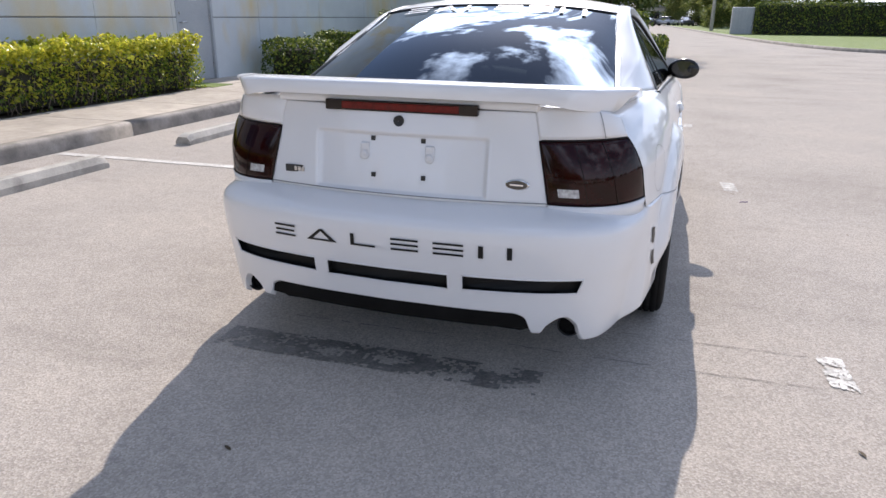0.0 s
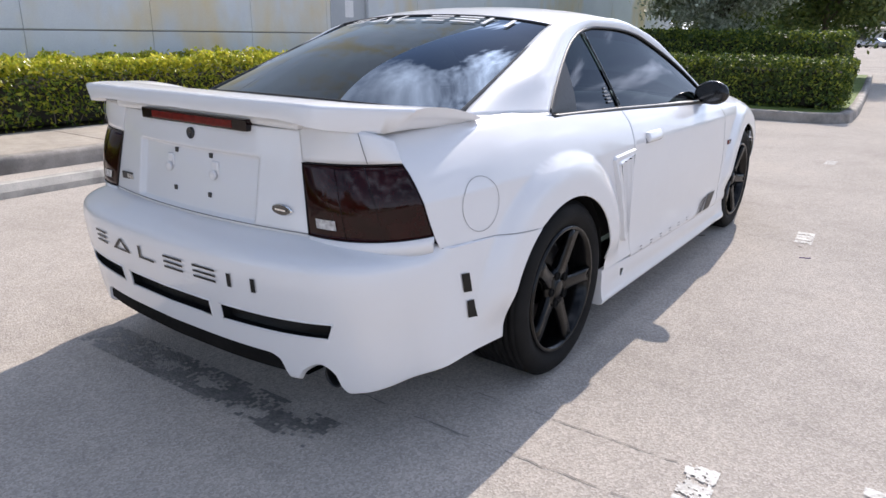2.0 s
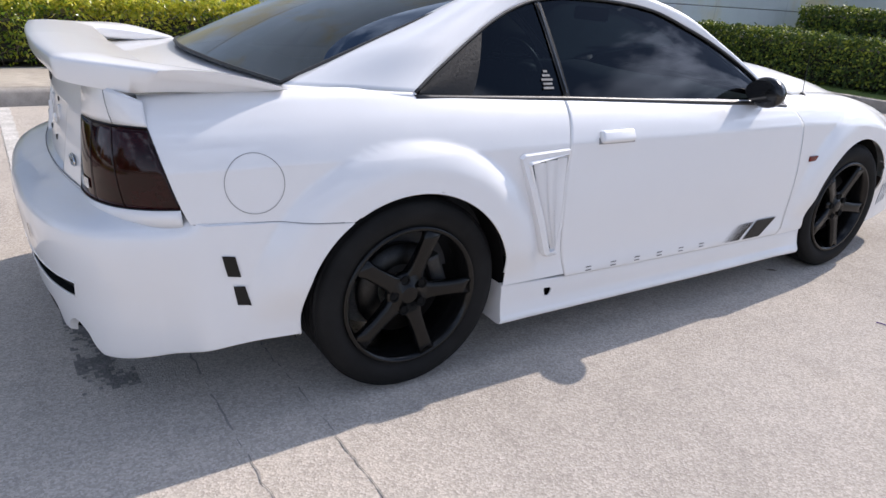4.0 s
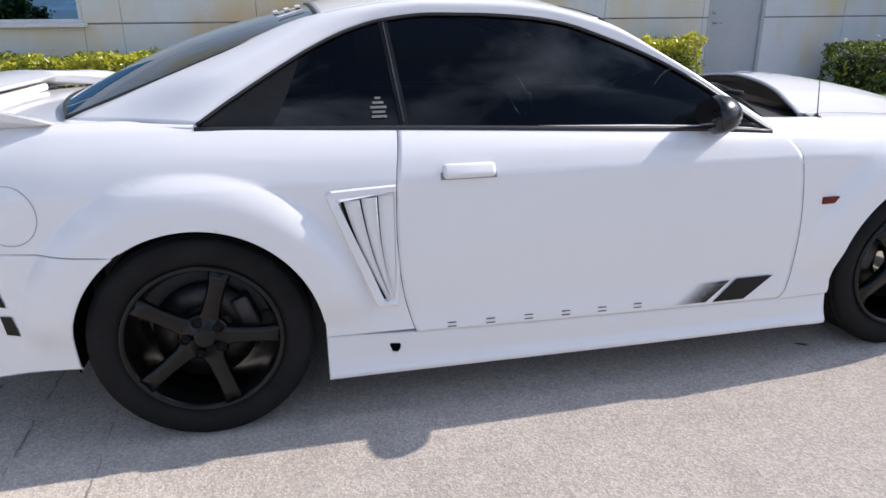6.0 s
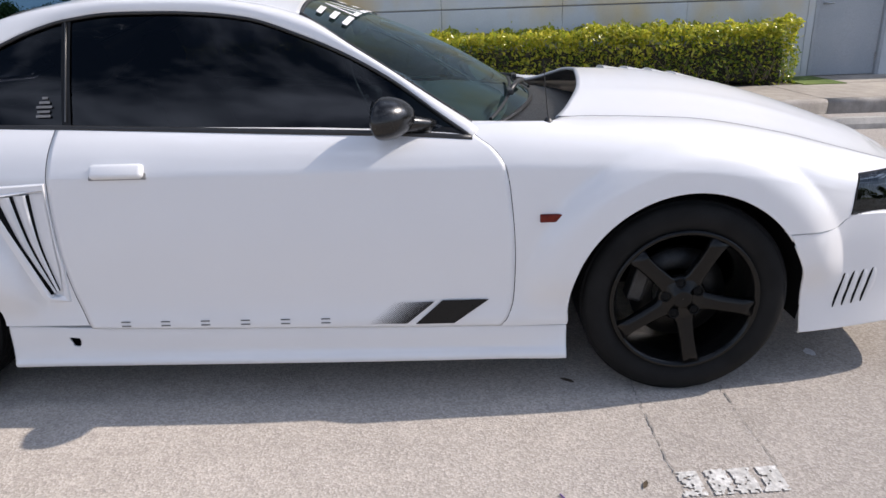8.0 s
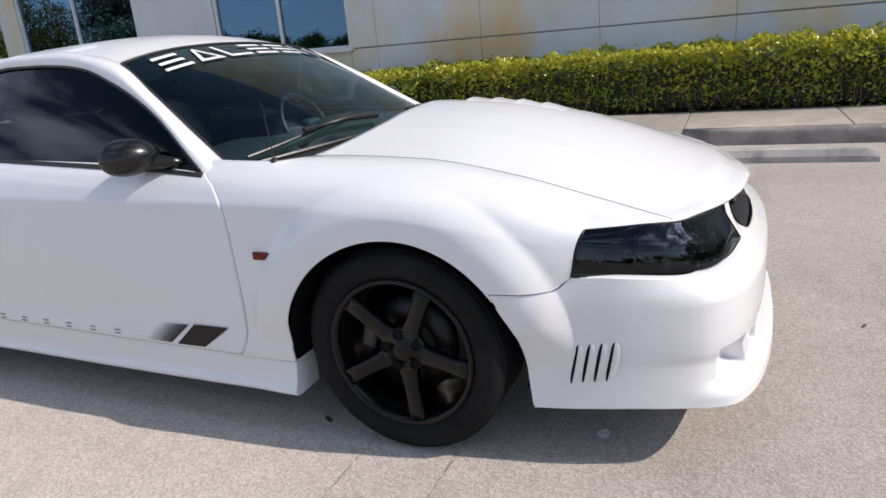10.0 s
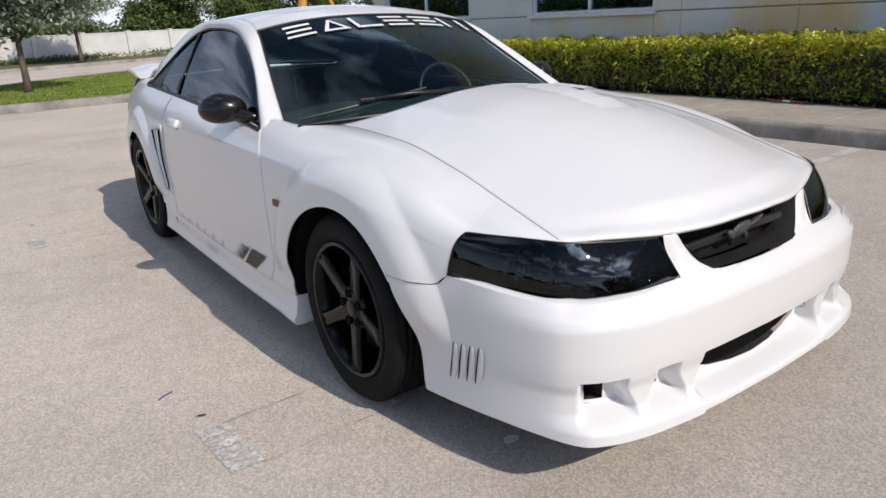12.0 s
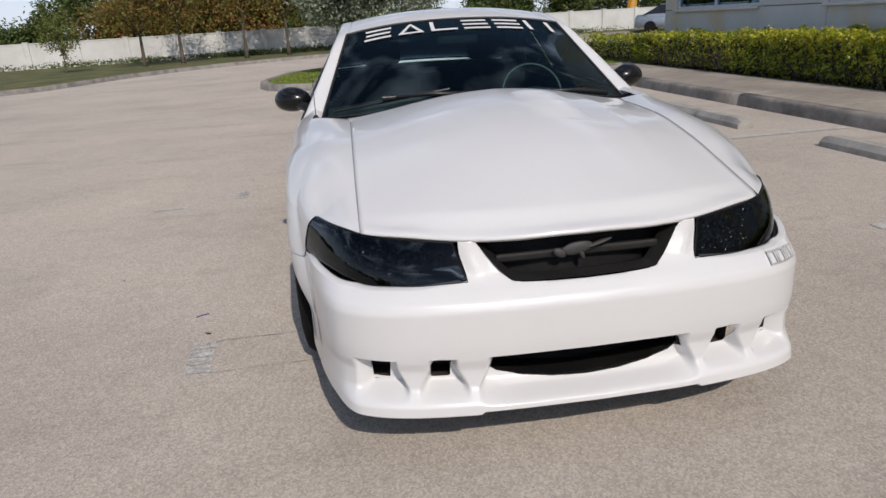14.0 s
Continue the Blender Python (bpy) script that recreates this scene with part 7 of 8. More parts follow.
for y0, y1, z0, z1 in WINS:
    fr = bmesh.new()
    t_ = 0.05
    for cy, cz, sy, sz in (((y0 + y1) / 2, z0 + t_ / 2, y1 - y0, t_), ((y0 + y1) / 2, z1 - t_ / 2, y1 - y0, t_), (y0 + t_ / 2, (z0 + z1) / 2, t_, z1 - z0 - 2 * t_), (y1 - t_ / 2, (z0 + z1) / 2, t_, z1 - z0 - 2 * t_), ((y0 + y1) / 2, (z0 + z1) / 2, t_ * 0.9, z1 - z0 - 2 * t_)):
        box_bm((0.07, sy, sz), (WALL_X - 0.06, cy, cz), 0.006, 1, fr)
    win = site_part("window", fr, M_FRAME, building, "white framed window with dark reflecting panes")
    bm = box_bm((0.10, y1 - y0 + 0.10, 0.05), (WALL_X + 0.02, (y0 + y1) / 2, z0 - 0.022), 0.008, 2)
    site_part("window_sill", bm, M_FRAME, win)
    for a, b in ((y0 + t_, (y0 + y1) / 2 - t_ / 2), ((y0 + y1) / 2 + t_ / 2, y1 - t_)):
        bm = box_bm((0.006, b - a, z1 - z0 - 2 * t_), (WALL_X - 0.075, (a + b) / 2, (z0 + z1) / 2))
        site_part("pane", bm, M_WINDOW, win)
# door
dy0, dy1, dz = DOOR
fr = bmesh.new()
for cy, cz, sy, sz in ((dy0 - 0.025, dz / 2, 0.05, dz), (dy1 + 0.025, dz / 2, 0.05, dz), ((dy0 + dy1) / 2, dz - 0.025, dy1 - dy0, 0.05)):
    box_bm((0.16, sy, sz), (WALL_X - 0.075, cy, cz), 0.006, 1, fr)
site_part("door_frame", fr, M_DOOR_GREY, building)
bm = box_bm((0.045, dy1 - dy0 - 0.006, dz - 0.20), (WALL_X - 0.065, (dy0 + dy1) / 2, (dz - 0.05 + 0.15) / 2 + 0.01), 0.003, 1)
exit_door = site_part("door", bm, M_DOOR_GREY, building, "grey steel door with a lever and a notice")
bm = tube_bm([(WALL_X - 0.03, dy0 + 0.07, 1.12), (WALL_X + 0.02, dy0 + 0.07, 1.12), (WALL_X + 0.03, dy0 + 0.09, 1.12), (WALL_X + 0.03, dy0 + 0.18, 1.12)], 0.011, 8)
site_part("lever", bm, M_STEEL, exit_door, "", True)
bm = lathe_bm([(0.0, 0.028), (0.02, 0.026), (0.022, 0.001)], 18)
bm.transform(Matrix.Translation((WALL_X - 0.044, dy0 + 0.07, 1.28)))
site_part("lock", bm, M_STEEL, exit_door, "", True)
bm = box_bm((0.002, 0.22, 0.29), (WALL_X - 0.040, (dy0 + dy1) / 2 + 0.02, 1.62))
site_part("notice", bm, M_PAPER, exit_door, "white paper notice")
for z in (0.4, 1.2, 2.0):
    site_part("hinge", box_bm((0.02, 0.025, 0.10), (WALL_X - 0.035, dy1 - 0.005, z), 0.004), M_STEEL, exit_door)


# ---- hedges
def leaf_cloud(centres, normals, size, jitter, seed, tilt=0.9):
    """Small folded leaves, one island each."""
    r = np.random.default_rng(seed)
    n = len(centres)
    d = normals + r.normal(0, tilt, (n, 3))
    d /= np.linalg.norm(d, axis=1)[:, None]
    a = np.cross(d, r.normal(0, 1, (n, 3)))
    a /= np.linalg.norm(a, axis=1)[:, None] + 1e-9
    b = np.cross(d, a)
    s = size * r.uniform(0.65, 1.3, n)[:, None]
    c = centres + r.normal(0, jitter, (n, 3))
    v = np.stack([c - a * s, c + b * s * 0.48 + d * s * 0.10, c + a * s, c - b * s * 0.48 + d * s * 0.10], 1)
    verts = v.reshape(-1, 3)
    idx = np.arange(n)[:, None] * 4
    faces = np.concatenate([idx + [0, 1, 2], idx + [0, 2, 3]], 0)
    return verts, faces


def mesh_fast(name, verts, faces, material, parent=None, label="", smooth_on=False):
    me = bpy.data.meshes.new(name)
    nf, k = faces.shape
    me.vertices.add(len(verts)); me.loops.add(nf * k); me.polygons.add(nf)
    me.vertices.foreach_set("co", np.asarray(verts, np.float32).ravel())
    me.loops.foreach_set("vertex_index", np.asarray(faces, np.int32).ravel())
    me.polygons.foreach_set("loop_start", np.arange(0, nf * k, k, dtype=np.int32))
    if smooth_on:
        me.polygons.foreach_set("use_smooth", [True] * nf)
    me.materials.append(material)
    me.update(calc_edges=True)
    ob = new(name, me)
    if parent:
        ob.parent = parent
    if label:
        tagged(ob, label)
    return ob


def to_site(v):
    m = np.array(SITE)
    return v @ m[:3, :3].T + m[:3, 3]


def hedge(x0, x1, y0, y1, z0, z1, material, label, density=900, size=0.026, seed=1, site=True, new_growth=False, bare=None):
    """A clipped hedge: a ragged skin of leaves over a twiggy, shade-dark core."""
    h = thing("hedge", label, "hedge")
    r = np.random.default_rng(seed)
    rise = 0.0
    if isinstance(z1, tuple):
        z1, rise = z1
    lx, ly, lz = x1 - x0, y1 - y0, z1 - z0
    pts, nrm = [], []
    for area, f in ((ly * lz, lambda a, b: (x1 + 0 * a, y0 + ly * a, z0 + lz * b, (1, 0, 0.25))), (ly * lz, lambda a, b: (x0 + 0 * a, y0 + ly * a, z0 + lz * b, (-1, 0, 0.25))),
                    (lx * lz, lambda a, b: (x0 + lx * a, y0 + 0 * a, z0 + lz * b, (0, -1, 0.25))), (lx * lz, lambda a, b: (x0 + lx * a, y1 + 0 * a, z0 + lz * b, (0, 1, 0.25))),
                    (lx * ly, lambda a, b: (x0 + lx * a, y0 + ly * b, z1 + 0 * a, (0, 0, 1)))):
        n = int(area * density)
        a, b = r.random(n), r.random(n) ** 0.85
        x, y, z, nn = f(a, b)
        pts.append(np.stack([x, y, z], 1)); nrm.append(np.tile(nn, (n, 1)))
    p, q = np.concatenate(pts).astype(float), np.concatenate(nrm).astype(float)
    q /= np.linalg.norm(q, axis=1)[:, None]
    wob = np.array([noise.noise(Vector((v[0] * 3.1, v[1] * 3.1, v[2] * 3.1 + seed))) + 0.6 * noise.noise(Vector((v[0] * 9, v[1] * 9, v[2] * 9))) for v in p])
    low = np.clip((p[:, 2] - z0) / 0.22, 0.25, 1)
    p = p + q * (wob * (0.115 if new_growth else 0.085) - r.exponential(0.045, len(p)))[:, None]
    p[:, 0] += (1 - low) * np.where(q[:, 0] > 0, -0.07, 0.0)
    keep = r.random(len(p)) < np.clip(0.25 + low, 0, 1)
    if bare:
        keep &= r.random(len(p)) > 0.62 * smooth(bare[0] - 0.5, bare[0] + 0.3, p[:, 1]) * smooth(bare[1] + 0.5, bare[1] - 0.3, p[:, 1]) * np.clip(1.15 - 0.5 * (p[:, 2] - z0) / lz, 0, 1)
    p, q = p[keep], q[keep]
    # loose shoots over the top
    m = int(lx * ly * 24)
    sx = np.stack([x0 + lx * r.random(m), y0 + ly * r.random(m), z1 + r.exponential(0.022, m)], 1)
    p, q = np.concatenate([p, sx]), np.concatenate([q, np.tile((0, 0, 1.0), (m, 1))])
    p[:, 2] = z0 + (p[:, 2] - z0) * (1 + rise * ((p[:, 1] - y0) / ly - 0.5) / lz)
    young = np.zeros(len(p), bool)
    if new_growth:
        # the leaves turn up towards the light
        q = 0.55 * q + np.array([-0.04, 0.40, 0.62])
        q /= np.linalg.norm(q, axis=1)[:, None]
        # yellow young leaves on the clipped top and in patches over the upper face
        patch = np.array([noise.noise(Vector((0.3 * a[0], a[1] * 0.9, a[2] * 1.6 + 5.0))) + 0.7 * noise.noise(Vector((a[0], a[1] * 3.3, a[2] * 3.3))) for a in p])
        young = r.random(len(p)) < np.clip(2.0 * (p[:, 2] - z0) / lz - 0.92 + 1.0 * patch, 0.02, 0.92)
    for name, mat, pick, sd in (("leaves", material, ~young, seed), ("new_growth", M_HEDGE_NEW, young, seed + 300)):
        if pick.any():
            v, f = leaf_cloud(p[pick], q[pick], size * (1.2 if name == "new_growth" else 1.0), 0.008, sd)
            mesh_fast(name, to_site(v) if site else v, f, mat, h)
    if new_growth:
        # bare stems showing through the lower face
        twigs = bmesh.new()
        for i in range(int(ly * 20)):
            y, z = y0 + ly * r.random(), z0 + lz * r.uniform(0.0, 0.12)
            if bare and i % 5 == 0:
                y = r.uniform(*bare)
            x = x1 - r.uniform(0.05, 0.12)
            top_z = z + lz * r.uniform(0.3, 0.62)
            tube_bm([(x - 0.04, y, z), (x, y + r.normal(0, 0.05), (z + top_z) / 2), (x + 0.01, y + r.normal(0, 0.11), top_z)], [0.005, 0.004, 0.002], 4, twigs)
        twigs.transform(SITE)
        tagged(part("stem_tangle", twigs, M_STEM, h), kind="stuff")
    # twigs and the shade among them, put into one near-black block
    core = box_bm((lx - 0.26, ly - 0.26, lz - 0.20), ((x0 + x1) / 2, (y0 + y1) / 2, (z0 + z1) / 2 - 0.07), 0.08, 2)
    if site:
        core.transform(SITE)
    part("twig_shade_core", core, M_TWIG_SHADE, h)
    return h


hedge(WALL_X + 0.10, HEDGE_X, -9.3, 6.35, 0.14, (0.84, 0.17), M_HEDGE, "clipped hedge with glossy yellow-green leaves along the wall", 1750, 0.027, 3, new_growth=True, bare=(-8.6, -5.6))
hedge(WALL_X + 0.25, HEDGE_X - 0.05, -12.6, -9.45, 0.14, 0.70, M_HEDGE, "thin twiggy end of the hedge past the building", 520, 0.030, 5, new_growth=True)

# ---------------------------------------------------------------- planted island ahead of the car
ISL = [(-4.55, 8.40), (-4.3, 9.0), (-3.6, 9.35), (0.3, 9.45), (0.82, 9.62), (1.0, 9.95), (1.03, 10.7), (0.92, 14.0), (0.42, 24.0)]


def smooth_path(points, n):
    p = curve([(x, y, 0) for x, y in points], n)
    return [(a, b) for a, b, _ in p]


kerb_run(smooth_path(ISL, 70))
bm = bmesh.new()
poly = smooth_path(ISL, 40) + [(WALL_X, 24.0), (WALL_X, 8.45)]
bm.faces.new([bm.verts.new((x - 0.05, y + 0.05, 0.13)) for x, y in poly])
site_part("island_bed", bm, M_TURF, None, "mulch and turf of the planted island", False, "structure", "grass")
hedge(-6.2, 0.86, 10.35, 11.25, 0.13, 0.90, M_HEDGE_DARK, "clipped green hedge across the island", 2100, 0.031, 11)
hedge(-6.2, 0.42, 14.0, 15.1, 0.13, 1.34, M_HEDGE_DARK, "taller clipped dark hedge behind", 1200, 0.040, 12)
hedge(-6.0, 0.1, 18.5, 19.6, 0.13, 1.40, M_HEDGE_DARK, "far clipped dark hedge", 700, 0.05, 13)
hedge(-6.45, -5.35, 8.75, 9.85, 0.13, 0.80, M_HEDGE_DARK, "loose dark shrub beside the door", 900, 0.036, 14)


# ---------------------------------------------------------------- trees
def tree(x, y, height, crown_r, crown_h, material, label, seed, trunk_r=0.09, n_leaves=9000, leaf=0.045, z0=0.1, flat=0.75, clear=None, limbs=9, spread=1.0, name="tree", group=""):
    r = np.random.default_rng(seed)
    t = thing(name, label, "tree", group)
    clear = clear or height - crown_h
    bm = bmesh.new()
    bend = r.normal(0, 0.12, 2)
    trunk = [(x + bend[0] * q * q * clear * 0.3, y + bend[1] * q * q * clear * 0.3, z0 - 0.05 + (clear + crown_h * 0.45) * q) for q in np.linspace(0, 1, 9)]
    tube_bm(trunk, [trunk_r * (1.35 if i == 0 else 1) * (1 - 0.75 * i / 8) for i in range(9)], 10, bm)
    ends = []
    for k in range(limbs):
        q0 = r.uniform(0.5, 0.95)
        i0 = int(q0 * 8)
        s = Vector(trunk[i0])
        a = 2 * math.pi * (k + r.uniform(-0.3, 0.3)) / limbs
        out = crown_r * r.uniform(0.5, 0.85) * spread
        up = crown_h * r.uniform(0.15, 0.55)
        e = s + Vector((math.cos(a) * out, math.sin(a) * out, up))
        mid = s.lerp(e, 0.5) + Vector((r.normal(0, 0.06), r.normal(0, 0.06), up * 0.18))
        rr = trunk_r * 0.45
        tube_bm([s, mid, e], [rr, rr * 0.6, rr * 0.2], 6, bm)
        ends += [e, mid]
        for _ in range(3):
            e2 = mid + Vector((r.normal(0, crown_r * 0.3), r.normal(0, crown_r * 0.3), abs(r.normal(0, crown_h * 0.2))))
            tube_bm([mid, e2], [rr * 0.35, rr * 0.1], 5, bm)
            ends.append(e2)
    part("trunk", bm, M_BARK, t, "", True)
    # clumps of leaves round the limb ends and through the crown
    c0 = np.array([x, y, z0 + clear + crown_h * 0.5])
    n_cl = 90
    d = r.normal(0, 1, (n_cl, 3)); d /= np.linalg.norm(d, axis=1)[:, None]
    rad = r.uniform(0.35, 1.0, n_cl)[:, None] ** 0.6
    cl = c0 + d * rad * np.array([crown_r, crown_r, crown_h * 0.5])
    cl = np.concatenate([cl, np.array([tuple(e) for e in ends])])
    per = n_leaves // len(cl)
    p = np.repeat(cl, per, 0) + r.normal(0, 1, (len(cl) * per, 3)) * np.array([crown_r, crown_r, crown_h * 0.5 * flat]) * 0.115
    nrm = p - c0
    nrm /= np.linalg.norm(nrm, axis=1)[:, None] + 1e-6
    v, f = leaf_cloud(p, nrm, leaf, 0.02, seed + 50, 1.0)
    mesh_fast("crown", v, f, material, t)
    return t


sx = lambda x, y: tuple(np.array((SITE @ Vector((x, y, 0)))[:2]))
tree(*sx(-2.75, 16.2), 4.6, 1.85, 3.5, M_SILVER, "silver-leaved tree behind the hedges", 21, 0.10, 34000, 0.06, clear=1.05)
tree(*sx(-1.0, 22.5), 6.2, 2.3, 5.4, M_TREE_LEAF, "dense dark green tree behind the hedges", 22, 0.12, 30000, 0.085, clear=0.8)

# ---------------------------------------------------------------- the road ahead and its verge
bm = bmesh.new()
verge = [(12.5, 26.0), (7.6, 29.0), (5.6, 37.0), (4.0, 52.0), (1.5, 80.0), (-3.0, 130.0), (40.0, 130.0), (60.0, 40.0), (30.0, 26.0)]
bm.faces.new([bm.verts.new((x, y, 0.10)) for x, y in verge])
bmesh.ops.recalc_face_normals(bm, faces=list(bm.faces))
tagged(part("verge", bm, M_TURF, None, "sunlit mown grass verge"), "", "grass", "", "structure")
prof_pts = smooth_path([(24.0, 26.0), (12.5, 25.9), (9.2, 27.3), (7.5, 29.0), (5.5, 37.0), (3.9, 52.0), (1.4, 80.0), (-3.1, 130.0)][::-1], 60)
bm = bmesh.new()
pr = []
for i, (x, y) in enumerate(prof_pts):
    pr.append([bm.verts.new((x - 0.08, y - 0.05, 0.0)), bm.verts.new((x - 0.06, y - 0.03, 0.13)), bm.verts.new((x + 0.10, y + 0.05, 0.135))])
for a, b in zip(pr[:-1], pr[1:]):
    for k in range(2):
        bm.faces.new((a[k], b[k], b[k + 1], a[k + 1]))
bmesh.ops.recalc_face_normals(bm, faces=list(bm.faces))
tagged(part("road_kerb", bm, M_KERB, None, "concrete kerb of the verge", True), "", "kerb", "", "structure")
hedge(5.9, 16.9, 55.2, 57.2, 0.1, 2.35, M_HEDGE_DARK, "long clipped hedge on the far verge", 150, 0.085, 31, False)
bm = box_bm((1.55, 0.9, 1.95), (5.05, 56.0, 1.07), 0.04, 2)
cabinet = part("utility_cabinet", bm, M_DOOR_GREY, None, "grey metal utility cabinet on the verge")
tagged(cabinet, "", "cabinet")
for i in range(7):
    part("rib", box_bm((0.06, 0.05, 1.8), (4.38 + 0.225 * i, 55.53, 1.07), 0.01, 1), M_DOOR_GREY, cabinet)
# utility pole
bm = tube_bm([(3.4, 70.0, 0), (3.4, 70.0, 9.5)], [0.17, 0.12], 12)
tagged(part("utility_pole", bm, M_STOP, None, "grey concrete utility pole"), "", "pole")


def parked_car(x, y, turn, material, label):
    """A small far-off saloon: body, cabin glass, wheels."""
    c = thing("parked_car", label, "car")
    m = pose(x, y, 0, 0, 0, turn)
    sec = [(-2.2, 0.55, 0.72), (-2.1, 0.80, 0.90), (-1.2, 0.86, 0.96), (0.9, 0.86, 0.93), (2.0, 0.80, 0.80), (2.2, 0.60, 0.62)]
    bm = bmesh.new()
    rings = []
    for yy, w, z in sec:
        rings.append([bm.verts.new(p) for p in ((-w, yy, 0.28), (-w - 0.03, yy, 0.55), (-w + 0.08, yy, z), (0, yy, z + 0.04), (w - 0.08, yy, z), (w + 0.03, yy, 0.55), (w, yy, 0.28))])
    for a, b in zip(rings[:-1], rings[1:]):
        for k in range(7):
            bm.faces.new((a[k], a[(k + 1) % 7], b[(k + 1) % 7], b[k]))
    bm.faces.new(rings[0]); bm.faces.new(rings[-1][::-1])
    bmesh.ops.recalc_face_normals(bm, faces=list(bm.faces))
    bm.transform(m)
    part("body", bm, material, c, "", True)
    bm = bmesh.new()
    rings = []
    for yy, w, z in ((-1.75, 0.72, 0.94), (-0.9, 0.60, 1.40), (0.1, 0.62, 1.44), (1.15, 0.76, 0.93)):
        rings.append([bm.verts.new(p) for p in ((-w - 0.08, yy, 0.92), (-w, yy, z), (w, yy, z), (w + 0.08, yy, 0.92))])
    for a, b in zip(rings[:-1], rings[1:]):
        for k in range(4):
            bm.faces.new((a[k], a[(k + 1) % 4], b[(k + 1) % 4], b[k]))
    bm.faces.new(rings[0]); bm.faces.new(rings[-1][::-1])
    bmesh.ops.recalc_face_normals(bm, faces=list(bm.faces))
    bm.transform(m)
    part("cabin_glass", bm, M_GLOSS_BLACK, c, "", False)
    bm = box_bm((1.16, 1.0, 0.05), (0, -0.4, 1.43), 0.02, 2)
    bm.transform(m)
    part("roof", bm, material, c)
    for wx in (-0.82, 0.82):
        for wy_ in (-1.35, 1.35):
            bm = lathe_bm([(-0.1, 0.001), (-0.1, 0.28), (-0.08, 0.31), (0.08, 0.31), (0.1, 0.28), (0.1, 0.001)], 20)
            bm.transform(m @ Matrix.Translation((wx, wy_, 0.31)))
            part("wheel", bm, M_RUBBER, c)
    return c


M_CAR_BLUE = surface("pale_blue_metallic", (0.28, 0.33, 0.40), (0.32, 0.38, 0.44), 0.3, 3, 90, 0.0, coat=0.8, metal=0.3)
M_CAR_DARK = surface("dark_car_paint", grey(0.03), grey(0.05), 0.3, 3, 90, 0.0, coat=0.8)
M_CAR_SILVER = surface("silver_car_paint", grey(0.42), grey(0.50), 0.3, 3, 90, 0.0, coat=0.8, metal=0.4)
parked_car(-17.6, -31.0, 60, M_CAR_BLUE, "pale blue saloon parked beyond the building")
parked_car(1.1, 112.0, 12, M_CAR_DARK, "dark far-off parked car")
parked_car(-2.2, 118.0, 60, M_CAR_SILVER, "silver far-off parked car")
parked_car(-5.6, 118.0, 60, M_CAR_DARK, "dark far-off parked car")
parked_car(-8.8, 118.0, 60, M_CAR_SILVER, "silver far-off parked car")
far_house = thing("far_house", "low white far-off building at the end of the road", "building")
part("wall", box_bm((16, 9, 3.0), (-6.5, 144, 1.5), 0.05), M_FENCE, far_house)
bm = bmesh.new()
vs = [bm.verts.new(p) for p in ((-15.5, 138.5, 3.0), (2.5, 138.5, 3.0), (2.5, 149.5, 3.0), (-15.5, 149.5, 3.0), (-13.5, 144, 4.2), (0.5, 144, 4.2))]
for f in ((0, 1, 5, 4), (1, 2, 5), (2, 3, 4, 5), (3, 0, 4)):
    bm.faces.new([vs[i] for i in f])
part("roof", bm, M_STOP, far_house)
for k in range(4):
    part("window", box_bm((1.6, 0.08, 1.2), (-12.5 + 4 * k, 139.47, 1.7), 0.02), M_GLOSS_BLACK, far_house)

# ---------------------------------------------------------------- behind the start: island with silver trees, fence, woods
ISL2 = [(-14.0, -9.9), (-2.0, -9.75), (1.2, -9.9), (2.25, -10.6), (2.55, -11.8), (2.2, -14.0), (0.6, -16.6), (-2.5, -19.0), (-14.0, -23.5)]
p2 = smooth_path(ISL2, 60)
bm = bmesh.new()
bm.faces.new([bm.verts.new((x, y, 0.12)) for x, y in p2])
bmesh.ops.recalc_face_normals(bm, faces=list(bm.faces))
if bm.faces[:][0].normal.z < 0:
    bmesh.ops.reverse_faces(bm, faces=list(bm.faces))
tagged(part("island_lawn", bm, M_TURF, None, "bright green lawn of the traffic island"), "", "grass", "", "structure")
bm = bmesh.new()
pr = []
for i, (x, y) in enumerate(p2):
    a, b = Vector((*p2[max(i - 1, 0)], 0)), Vector((*p2[min(i + 1, len(p2) - 1)], 0))
    d = (b - a).normalized()
    o = Vector((d.y, -d.x, 0)) * -1
    q = Vector((x, y, 0))
    pr.append([bm.verts.new(q + o * 0.02), bm.verts.new(q + o * 0.01 + Vector((0, 0, 0.13))), bm.verts.new(q - o * 0.02 + Vector((0, 0, 0.15))), bm.verts.new(q - o * 0.16 + Vector((0, 0, 0.15))), bm.verts.new(q - o * 0.17 + Vector((0, 0, 0.10)))])
for a, b in zip(pr[:-1], pr[1:]):
    for k in range(4):
        bm.faces.new((a[k], b[k], b[k + 1], a[k + 1]))
bmesh.ops.recalc_face_normals(bm, faces=list(bm.faces))
tagged(part("island_kerb", bm, M_KERB, None, "pale concrete kerb of the traffic island", True), "", "kerb", "", "structure")
# short grass blades on the lawn
r = np.random.default_rng(17)
gp = np.stack([r.uniform(-9, 2.6, 60000), r.uniform(-20, -9.8, 60000)], 1)
gp = gp[inside_polygon(p2, gp)]
gv3 = np.concatenate([gp, np.full((len(gp), 1), 0.13)], 1)
v, f = leaf_cloud(gv3, np.tile((0.3, 0.0, 0.2), (len(gp), 1)), 0.024, 0.004, 18, 0.8)
tagged(mesh_fast("lawn_grass", v, f, M_GRASS, None, "short bright green grass"), "", "grass", "", "stuff")
